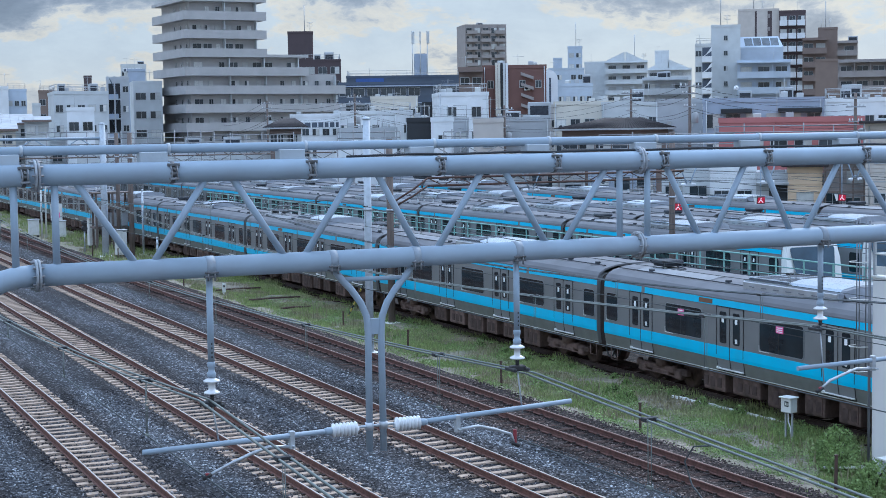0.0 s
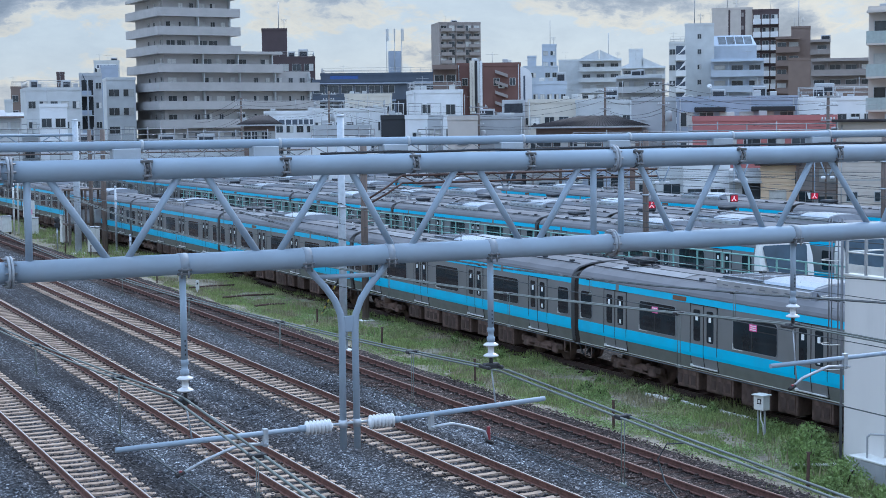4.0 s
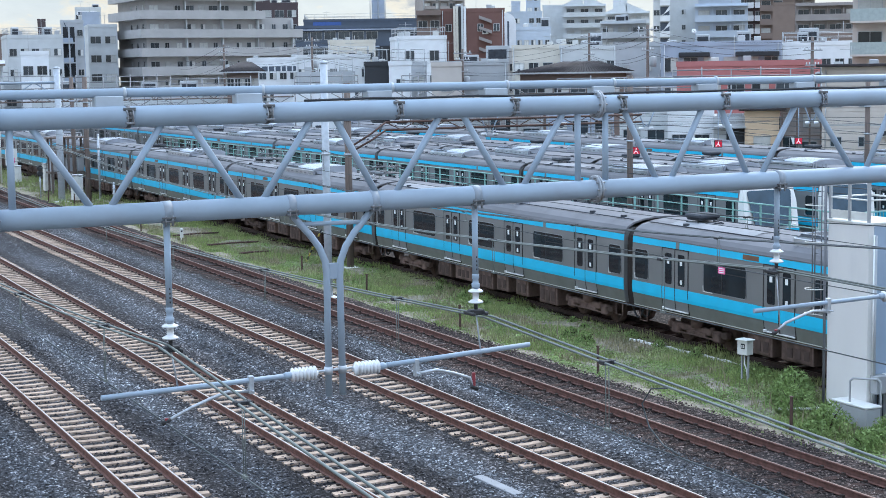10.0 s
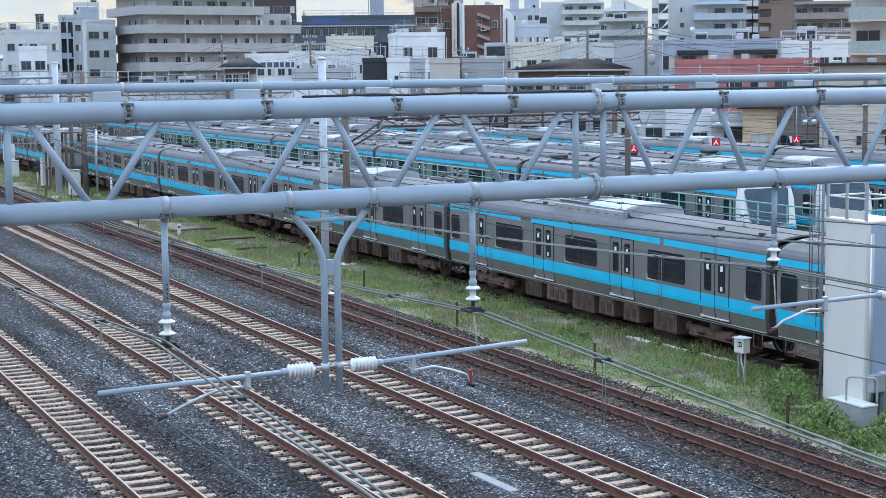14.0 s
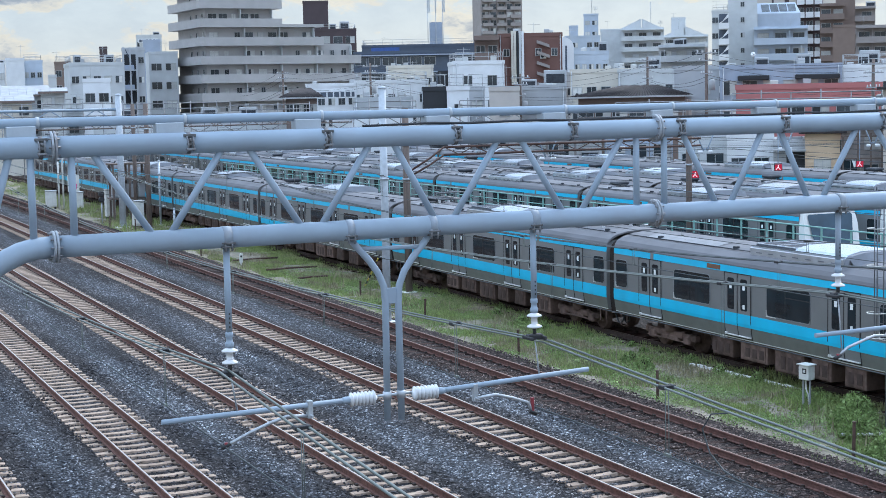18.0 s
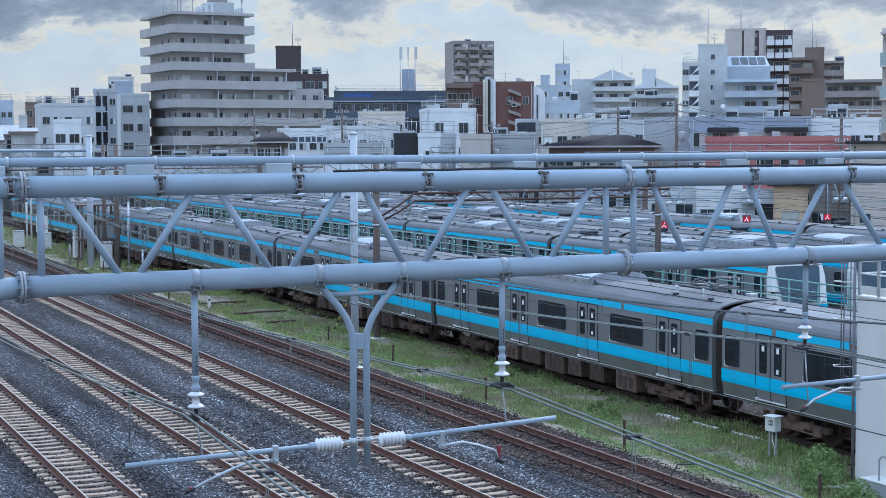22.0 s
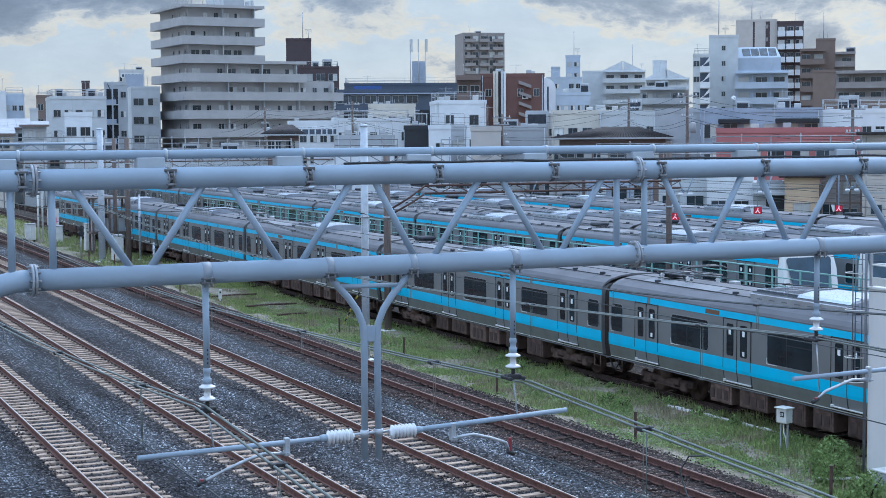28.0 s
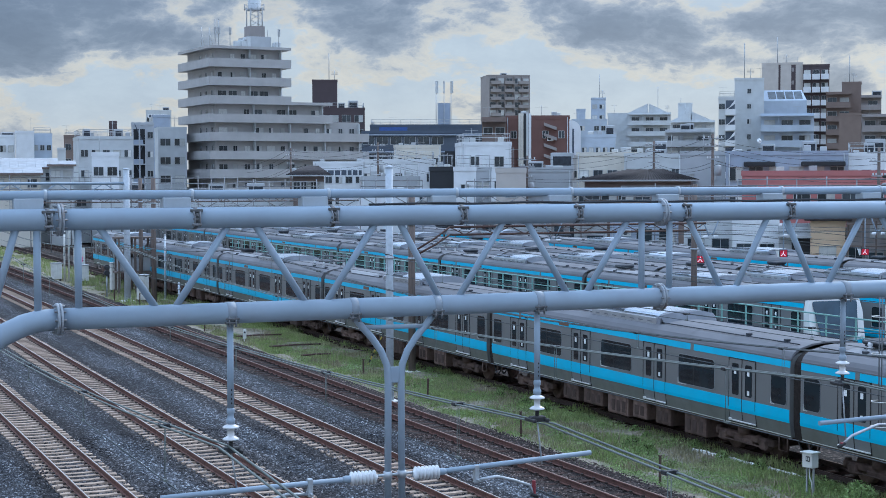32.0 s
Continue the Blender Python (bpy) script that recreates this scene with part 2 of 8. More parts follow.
M = {}
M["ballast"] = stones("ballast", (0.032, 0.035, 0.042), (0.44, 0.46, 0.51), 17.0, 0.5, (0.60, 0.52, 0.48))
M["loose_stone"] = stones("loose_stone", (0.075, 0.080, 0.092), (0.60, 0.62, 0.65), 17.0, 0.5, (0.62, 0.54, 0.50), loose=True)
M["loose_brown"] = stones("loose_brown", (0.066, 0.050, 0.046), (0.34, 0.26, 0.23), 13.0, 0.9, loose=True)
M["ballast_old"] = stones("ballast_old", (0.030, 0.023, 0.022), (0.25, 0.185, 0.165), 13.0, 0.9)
# brown ballast toned for the shade under the train
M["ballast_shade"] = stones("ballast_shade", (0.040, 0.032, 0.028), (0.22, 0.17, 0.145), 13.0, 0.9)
M["earth"] = paint("earth", (0.245, 0.205, 0.155), 0.95, var=0.45, scale=6, bump=0.8, bscale=25, stain=(0.12, 0.14, 0.065), stain_amount=0.9, stain_scale=0.7)
M["rail_side"] = paint("rail_side", (0.145, 0.066, 0.05), 0.8, 0.1, var=0.35, scale=7, bump=0.3, stain=(0.07, 0.035, 0.025))
# darker copy of the rail flank, painting in the shade under trains
M["rail_shaded"] = paint("rail_shaded", (0.055, 0.034, 0.028), 0.85, var=0.3, scale=7, bump=0.3)
M["rail_top"] = paint("rail_top", (0.56, 0.53, 0.50), 0.34, 0.85, var=0.1, bump=0.05)
M["rail_top_rusty"] = paint("rail_top_rusty", (0.20, 0.125, 0.10), 0.6, 0.2, var=0.2, bump=0.1)
M["rail_siding"] = paint("rail_siding", (0.125, 0.058, 0.046), 0.85, 0.05, var=0.3, scale=7, bump=0.3)
M["concrete_sleeper"] = paint("concrete_sleeper", (0.385, 0.29, 0.228), 0.9, var=0.25, scale=9, bump=0.4, rand=0.16, stain=(0.18, 0.12, 0.09), stain_amount=0.55, stain_scale=3.0, spec=0.12)
M["timber_sleeper"] = paint("timber_sleeper", (0.05, 0.031, 0.027), 0.95, var=0.35, scale=8, bump=0.6, rand=0.25, stretch=(1, 6, 6), spec=0.12)
M["clip"] = paint("clip", (0.05, 0.035, 0.03), 0.8, 0.3, var=0.3)
M["pipe"] = paint("pipe", (0.305, 0.375, 0.455), 0.62, 0.0, spec=0.3, var=0.07, scale=2.0, bump=0.05, bscale=70, stain=(0.29, 0.325, 0.38), stain_amount=0.6, stain_scale=1.6)
M["post_pale"] = paint("post_pale", (0.47, 0.51, 0.56), 0.65, 0.1, var=0.12, scale=6, bump=0.1, stain=(0.38, 0.40, 0.43), stain_amount=0.6, stain_scale=2)
M["zinc"] = paint("zinc", (0.46, 0.49, 0.53), 0.5, 0.5, var=0.15, scale=9, bump=0.15, stain=(0.22, 0.20, 0.19), stain_amount=0.5, stain_scale=5)
M["bracket"] = paint("bracket", (0.27, 0.28, 0.30), 0.55, 0.6, var=0.2, scale=14, bump=0.2, stain=(0.12, 0.09, 0.08), stain_amount=0.6, stain_scale=8)
M["flange_grey"] = paint("flange_grey", (0.33, 0.36, 0.40), 0.6, 0.1, var=0.2, scale=16, bump=0.2, stain=(0.17, 0.125, 0.10), stain_amount=0.8, stain_scale=9)
M["band_grey"] = paint("band_grey", (0.27, 0.315, 0.37), 0.65, 0.1, var=0.15, scale=14, bump=0.2, stain=(0.22, 0.205, 0.195), stain_amount=0.55, stain_scale=7)
M["clamp_dark"] = paint("clamp_dark", (0.15, 0.155, 0.165), 0.55, 0.5, var=0.35, scale=20, bump=0.2, stain=(0.04, 0.028, 0.022), stain_amount=0.7, stain_scale=10)
M["saddle"] = paint("saddle", (0.40, 0.44, 0.485), 0.7, var=0.1, scale=4, bump=0.1, stain=(0.33, 0.345, 0.36), stain_amount=0.6, stain_scale=3)
M["porcelain"] = paint("porcelain", (0.66, 0.67, 0.69), 0.18, var=0.05, bump=0.03, stain=(0.45, 0.42, 0.40), stain_amount=0.25, stain_scale=6)
M["wire"] = paint("wire", (0.07, 0.08, 0.085), 0.6, 0.2, var=0.2, bump=0)
M["copper_wire"] = paint("copper_wire", (0.15, 0.17, 0.16), 0.55, 0.15, var=0.15, bump=0)
M["black"] = paint("black", (0.025, 0.025, 0.028), 0.6, var=0.3)
M["steel"] = paint("steel", (0.205, 0.207, 0.208), 0.45, 0.25, var=0.07, scale=1.2, bump=0.05, bscale=60, stain=(0.195, 0.195, 0.195), stain_amount=0.45, stain_scale=0.6)
M["skirt"] = paint("skirt", (0.18, 0.187, 0.172), 0.5, 0.3, var=0.1, scale=2, bump=0.08, stain=(0.14, 0.135, 0.115), stain_amount=0.6, stain_scale=0.9)
M["sky_blue"] = paint("sky_blue", (0.010, 0.50, 0.77), 0.38, var=0.05, scale=2, bump=0.03, stain=(0.03, 0.33, 0.52), stain_amount=0.35, stain_scale=0.7)
M["car_roof"] = paint("car_roof", (0.185, 0.186, 0.20), 0.78, var=0.1, scale=2.5, bump=0.1, stain=(0.145, 0.143, 0.15), stain_amount=0.6, stain_scale=0.5, stretch=(1, 0.35, 1), spec=0.12)
M["roof_pad"] = paint("roof_pad", (0.26, 0.265, 0.28), 0.8, var=0.1, bump=0.1, spec=0.12)
M["cooler"] = paint("cooler", (0.50, 0.51, 0.53), 0.4, 0.35, var=0.1, scale=3, bump=0.06, stain=(0.33, 0.31, 0.30), stain_amount=0.5, stain_scale=1.2, rand=0.2)
M["cooler_lid"] = paint("cooler_lid", (0.46, 0.52, 0.60), 0.30, 0.45, var=0.08, scale=2, bump=0.04, stain=(0.30, 0.30, 0.31), stain_amount=0.5, stain_scale=1.1, rand=0.2)
M["fairing"] = paint("fairing", (0.20, 0.21, 0.235), 0.6, var=0.15, spec=0.12)
M["display_brown"] = paint("display_brown", (0.16, 0.075, 0.04), 0.4, var=0.2, bump=0)
M["grille"] = paint("grille", (0.055, 0.06, 0.07), 0.7, 0.0, var=0.25, spec=0.12)
M["car_glass"] = paint("car_glass", (0.016, 0.025, 0.03), 0.06, var=0.3, scale=1.5, bump=0, spec=0.4)
M["window_frame"] = paint("window_frame", (0.24, 0.25, 0.26), 0.4, 0.3, var=0.1)
M["silver"] = paint("silver", (0.74, 0.75, 0.74), 0.35, 0.4, var=0.1, bump=0.05)
M["rubber"] = paint("rubber", (0.022, 0.02, 0.02), 0.75, var=0.3)
M["bellows"] = paint("bellows", (0.045, 0.037, 0.034), 0.8, var=0.25, scale=9, bump=0.3, spec=0.12)
M["underframe"] = paint("underframe", (0.135, 0.092, 0.078), 0.8, 0.1, var=0.35, scale=4, bump=0.3, rand=0.35, stain=(0.03, 0.025, 0.022), stain_amount=0.7, stain_scale=1.2, spec=0.12)
M["case_slot"] = paint("case_slot", (0.085, 0.060, 0.053), 0.85, var=0.3, spec=0.1)
M["cab_glass"] = paint("cab_glass", (0.045, 0.085, 0.125), 0.05, var=0.4, scale=0.8, bump=0)
M["notice_white"] = paint("notice_white", (0.85, 0.88, 0.88), 0.5, bump=0)
M["notice_green"] = paint("notice_green", (0.25, 0.52, 0.42), 0.5, bump=0)
M["notice_pink"] = paint("notice_pink", (0.82, 0.13, 0.34), 0.5, bump=0)
M["cab_white"] = paint("cab_white", (0.78, 0.78, 0.76), 0.35, var=0.04, bump=0.03)
M["maroon"] = paint("maroon", (0.22, 0.03, 0.04), 0.5, var=0.15)
M["fence_green"] = paint("fence_green", (0.24, 0.45, 0.41), 0.5, var=0.12, bump=0.1, stain=(0.16, 0.31, 0.28), stain_amount=0.5, stain_scale=2)
M["wall_white"] = paint("wall_white", (0.62, 0.62, 0.61), 0.75, var=0.05, scale=1.2, bump=0.06, stain=(0.47, 0.46, 0.45), stain_amount=0.5, stain_scale=0.5)


class Solid:
    """Collects corners and faces; one of these becomes one mesh."""

    def __init__(self):
        self.v, self.f, self.m, self.s = [], [], [], []

    def add(self, verts, faces, mat=0, smooth=False):
        k = len(self.v)
        self.v += [tuple(p) for p in verts]
        self.f += [tuple(i + k for i in f) for f in faces]
        self.m += [mat] * len(faces)
        self.s += [smooth] * len(faces)
        return self

    def box(self, x0, x1, y0, y1, z0, z1, c=0.0, mat=0):
        if c <= 0:
            v = [(x, y, z) for x in (x0, x1) for y in (y0, y1) for z in (z0, z1)]
            return self.add(v, [(0, 1, 3, 2), (4, 6, 7, 5), (0, 4, 5, 1), (2, 3, 7, 6), (0, 2, 6, 4), (1, 5, 7, 3)], mat)
        v, f, idx = [], [], {}
        for i, (x, sx) in enumerate(((x0, 1), (x1, -1))):
            for j, (y, sy) in enumerate(((y0, 1), (y1, -1))):
                for k, (z, sz) in enumerate(((z0, 1), (z1, -1))):
                    for a, d in enumerate(((0, c, c), (c, 0, c), (c, c, 0))):
                        idx[i, j, k, a] = len(v)
                        v.append((x + sx * d[0], y + sy * d[1], z + sz * d[2]))
        q = lambda *t: f.append(tuple(idx[s] for s in t))
        q((0, 0, 0, 0), (0, 0, 1, 0), (0, 1, 1, 0), (0, 1, 0, 0)), q((1, 0, 0, 0), (1, 1, 0, 0), (1, 1, 1, 0), (1, 0, 1, 0))
        q((0, 0, 0, 1), (1, 0, 0, 1), (1, 0, 1, 1), (0, 0, 1, 1)), q((0, 1, 0, 1), (0, 1, 1, 1), (1, 1, 1, 1), (1, 1, 0, 1))
        q((0, 0, 0, 2), (0, 1, 0, 2), (1, 1, 0, 2), (1, 0, 0, 2)), q((0, 0, 1, 2), (1, 0, 1, 2), (1, 1, 1, 2), (0, 1, 1, 2))
        for k in (0, 1):
            for j in (0, 1):
                q((0, j, k, 1), (1, j, k, 1), (1, j, k, 2), (0, j, k, 2))
            for i in (0, 1):
                q((i, 0, k, 0), (i, 1, k, 0), (i, 1, k, 2), (i, 0, k, 2))
        for i in (0, 1):
            for j in (0, 1):
                q((i, j, 0, 0), (i, j, 1, 0), (i, j, 1, 1), (i, j, 0, 1))
                for k in (0, 1):
                    q((i, j, k, 0), (i, j, k, 1), (i, j, k, 2))
        return self.add(v, f, mat)

    def tube(self, points, r, n=10, mat=0, caps=True):
        """A round bar through the points; r is one radius or one for each point."""
        pts = [Vector(p) for p in points]
        rs = r if isinstance(r, (list, tuple)) else [r] * len(pts)
        v, f = [], []
        way = (pts[1] - pts[0]).normalized()
        side = way.orthogonal().normalized()
        for i, p in enumerate(pts):
            a = (p - pts[i - 1]) if i else (pts[1] - p)
            b = (pts[i + 1] - p) if i + 1 < len(pts) else a
            d = a.normalized() + b.normalized()
            d = d.normalized() if d.length > 1e-6 else way
            side = (side - d * side.dot(d))
            side = side.normalized() if side.length > 1e-6 else d.orthogonal().normalized()
            up = d.cross(side)
            for j in range(n):
                t = 2 * math.pi * j / n
                v.append(p + (side * math.cos(t) + up * math.sin(t)) * rs[i])
        for i in range(len(pts) - 1):
            for j in range(n):
                f.append((i * n + j, i * n + (j + 1) % n, (i + 1) * n + (j + 1) % n, (i + 1) * n + j))
        k = len(self.v)
        self.add(v, f, mat, True)
        if caps:
            self.f += [tuple(k + j for j in reversed(range(n))), tuple(k + (len(pts) - 1) * n + j for j in range(n))]
            self.m += [mat] * 2
            self.s += [False] * 2
        return self

    def lathe(self, origin, axis, profile, n=14, mat=0):
        """Turned form: profile of (distance along the axis, radius)."""
        o, a = Vector(origin), Vector(axis).normalized()
        return self.tube([o + a * d for d, _ in profile], [max(r, 1e-4) for _, r in profile], n, mat)

    def sweep(self, section, y0, y1, mat=0, smooth=False, closed=True, caps=True):
        """A section of (x, z) corners drawn along y."""
        k = len(section)
        v = [(x, y0, z) for x, z in section] + [(x, y1, z) for x, z in section]
        f = [(i, (i + 1) % k, k + (i + 1) % k, k + i) for i in range(k if closed else k - 1)]
        self.add(v, f, mat, smooth)
        if caps and closed:
            self.add(v, [tuple(reversed(range(k))), tuple(range(k, 2 * k))], mat)
        return self

    def plate(self, outline, y, thick, mat=0):
        """A flat plate of (x, z) corners that stands across y."""
        k = len(outline)
        v = [(x, y, z) for x, z in outline] + [(x, y + thick, z) for x, z in outline]
        f = [tuple(range(k)), tuple(reversed(range(k, 2 * k)))] + [(i, k + i, k + (i + 1) % k, (i + 1) % k) for i in range(k)]
        return self.add(v, f, mat)

    def mesh(self, name, *mats):
        me = bpy.data.meshes.new(name)
        me.from_pydata(self.v, [], self.f)
        me.polygons.foreach_set("material_index", self.m)
        me.polygons.foreach_set("use_smooth", self.s)
        for m in mats:
            me.materials.append(M[m] if isinstance(m, str) else m)
        bm = bmesh.new()
        bm.from_mesh(me)
        bmesh.ops.recalc_face_normals(bm, faces=bm.faces)
        bm.to_mesh(me)
        bm.free()
        return me


def rounded(x0, x1, z0, z1, r, n=3):
    """Corners of a rectangle with rounded corners."""
    out = []
    for cx, cz, a in ((x1 - r, z0 + r, -90), (x1 - r, z1 - r, 0), (x0 + r, z1 - r, 90), (x0 + r, z0 + r, 180)):
        for i in range(n + 1):
            t = radians(a + 90 * i / n)
            out.append((cx + r * math.cos(t), cz + r * math.sin(t)))
    return out


def thing(name, label, category, group="", kind="", at=None):
    ob = tagged(new(name), label, category, group, kind)
    ob.empty_display_size = 0.2
    if at is not None:
        ob.matrix_basis = at
    return ob


def part(name, solid, mats, parent, label="", at=None):
    """Links a solid (or a shared mesh) as ONE mesh object under a thing or a part."""
    me = solid if isinstance(solid, bpy.types.Mesh) else solid.mesh(name, *(mats if isinstance(mats, (list, tuple)) else [mats]))
    ob = new(name, me)
    ob.parent = parent
    if at is not None:
        ob.matrix_basis = at if isinstance(at, Matrix) else Matrix.Translation(at)
    return tagged(ob, label)


def single(name, solid, mats, label, category="", group="", kind="", at=None):
    ob = tagged(new(name, solid.mesh(name, *(mats if isinstance(mats, (list, tuple)) else [mats]))), label, category, group, kind)
    if at is not None:
        ob.matrix_basis = at if isinstance(at, Matrix) else Matrix.Translation(at)
    return ob

# ---- ground, ballast and tracks; rail heads lie at z = 0 and run along y ----
def sheet(name, x0, x1, y0, y1, z, nx, ny, mat, label, rough=0.0, seed=0.0, scale=1.0, dip=0.0):
    s = Solid()
    for j in range(ny + 1):
        for i in range(nx + 1):
            x, y = x0 + (x1 - x0) * i / nx, y0 + (y1 - y0) * j / ny
            dz = rough * noise.noise(Vector((x * scale, y * scale, seed))) if rough else 0
            s.v.append((x, y, z + dz - (dip if i in (0, nx) else 0)))
    for j in range(ny):
        for i in range(nx):
            a = j * (nx + 1) + i
            s.f.append((a, a + 1, a + nx + 2, a + nx + 1))
            s.m.append(0)
            s.s.append(True)
    return single(name, s, mat, label, "ground", kind="structure")


sheet("ground", -2500, 2500, -600, 4000, -0.72, 2, 2, "earth", "dark earth and weeds between and beyond the tracks")
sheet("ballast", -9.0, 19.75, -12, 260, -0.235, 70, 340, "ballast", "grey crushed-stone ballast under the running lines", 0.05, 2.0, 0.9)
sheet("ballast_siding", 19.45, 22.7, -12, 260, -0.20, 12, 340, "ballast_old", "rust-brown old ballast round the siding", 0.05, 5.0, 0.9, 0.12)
sheet("ballast_train", 27.1, 38.0, -12, 260, -0.30, 20, 200, "ballast_shade", "brown ballast under the moving train, shade put into its colour", 0.04, 4.0, 0.8)
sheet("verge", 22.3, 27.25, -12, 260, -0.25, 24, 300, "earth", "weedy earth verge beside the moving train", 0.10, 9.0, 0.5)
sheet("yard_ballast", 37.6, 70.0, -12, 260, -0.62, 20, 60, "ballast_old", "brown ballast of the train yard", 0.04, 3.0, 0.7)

YARD_Z = -0.36
RAIL = [(-0.0325, -0.008), (-0.0325, -0.035), (-0.009, -0.05), (-0.009, -0.145), (-0.064, -0.158), (-0.064, -0.174),
        (0.064, -0.174), (0.064, -0.158), (0.009, -0.145), (0.009, -0.05), (0.0325, -0.035), (0.0325, -0.008), (0.020, 0), (-0.016, 0)]
TRACK_0, TRACK_1, TRACK_2, TRACK_3, TRACK_4 = 4.18, 8.321, 12.478, 16.885, 20.831


def rail_mesh(top, flank="rail_side"):
    s = Solid()
    s.sweep(RAIL, -12, 260, 0)
    s.m[len(RAIL) - 2] = 1               # the worn running face
    return s.mesh("rail", flank, top)


def sleeper_mesh(kind):
    s = Solid()
    if kind == "concrete":
        # waisted prestressed block, with fastenings by each rail
        v = []
        for x, w, h in ((-1.0, 0.145, -0.19), (-0.55, 0.15, -0.172), (-0.2, 0.125, -0.195), (0.2, 0.125, -0.195), (0.55, 0.15, -0.172), (1.0, 0.145, -0.19)):
            v += [(x, -w, -0.34), (x, -w * 0.8, h), (x, w * 0.8, h), (x, w, -0.34)]
        f = [(0, 1, 2, 3), (20, 23, 22, 21)]
        for i in range(5):
            for j in range(4):
                f.append((i * 4 + j, i * 4 + 4 + j, i * 4 + 4 + (j + 1) % 4, i * 4 + (j + 1) % 4))
        s.add(v, f)
        for sx in (-1, 1):
            for d in (-0.11, 0.11):
                x = sx * 0.566 + d
                s.box(x - 0.035, x + 0.035, -0.05, 0.05, -0.18, -0.135, mat=1)
        return s.mesh("sleeper", "concrete_sleeper", "clip")
    s.box(-1.05, 1.05, -0.11, 0.11, -0.33, -0.185, 0.012)
    for sx in (-1, 1):
        s.box(sx * 0.566 - 0.16, sx * 0.566 + 0.16, -0.09, 0.09, -0.187, -0.172, mat=1)
        for d in (-0.1, 0.1):
            s.box(sx * 0.566 + d - 0.03, sx * 0.566 + d + 0.03, -0.04, 0.04, -0.175, -0.12, mat=1)
    return s.mesh("sleeper", "timber_sleeper", "clip")


RAILS = {"rail_top": rail_mesh("rail_top")}
RAILS["rail_top_rusty"] = rail_mesh("rail_top_rusty", "rail_siding")
RAILS["yard"] = rail_mesh("rail_top_rusty", "rail_shaded")
SLEEPERS = {k: sleeper_mesh(k) for k in ("concrete", "timber")}


def track(x, kind, top, label, y_near, pitch=0.58, singles=112, y_end=250, shift=0.0):
    t = thing("railway_track", label, "railway track", "parallel railway tracks", at=pose(x, 0, 0))
    for sx in (-0.566, 0.566):
        part("rail", RAILS[top], None, t, at=pose(sx, 0, 0))
    y, k, rest = y_near + shift, 0, Solid()
    me = SLEEPERS[kind]
    vs, fs, ms = [v.co.copy() for v in me.vertices], [tuple(q.vertices) for q in me.polygons], [q.material_index for q in me.polygons]
    rnd = random.Random(int(x * 10))
    first = y
    while first > -11:                       # the joined rest also runs under the bridge
        first -= pitch
        base = len(rest.v)
        rest.v += [(v.x, v.y + first, v.z) for v in vs]
        rest.f += [tuple(i + base for i in q) for q in fs]
        rest.m += ms
        rest.s += [False] * len(fs)
    while y < y_end:
        yy, tilt = y + rnd.uniform(-0.03, 0.03), rnd.uniform(-1.2, 1.2)
        if k < singles:
            part("sleeper", me, None, t, at=pose(0, yy, rnd.uniform(-0.01, 0.006), 0, 0, tilt))
        else:
            base = len(rest.v)
            rest.v += [(v.x, v.y + yy, v.z) for v in vs]
            rest.f += [tuple(i + base for i in q) for q in fs]
            rest.m += ms
            rest.s += [False] * len(fs)
        y, k = y + pitch, k + 1
    ob = part("distant_sleeper", rest.mesh("distant_sleeper", *[m for m in me.materials]), None, t)
    tagged(ob, "distant row of sleepers", kind="stuff")
    return t


def lay_tracks():
    CON = "railway track with bright rails on weathered concrete sleepers"
    track(TRACK_0, "concrete", "rail_top", CON, 20, shift=0.2)
    track(TRACK_1, "concrete", "rail_top", CON, 24, shift=0.1)
    track(TRACK_2, "concrete", "rail_top", CON, 24, shift=0.45)
    track(TRACK_3, "concrete", "rail_top", CON, 22, shift=0.3)
    track(TRACK_4, "timber", "rail_top_rusty", "rusty siding track on dark timber sleepers in brown ballast", 20, pitch=0.66)
    for x in (27.912, 33.0, 43.0, 47.7, 52.4, 61.5):
        t = track(x, "timber", "yard", "rusty yard track under the parked and moving trains", 24, pitch=0.8, singles=0, y_end=235)
        if x > 40:
            t.matrix_basis = pose(x, 0, YARD_Z)


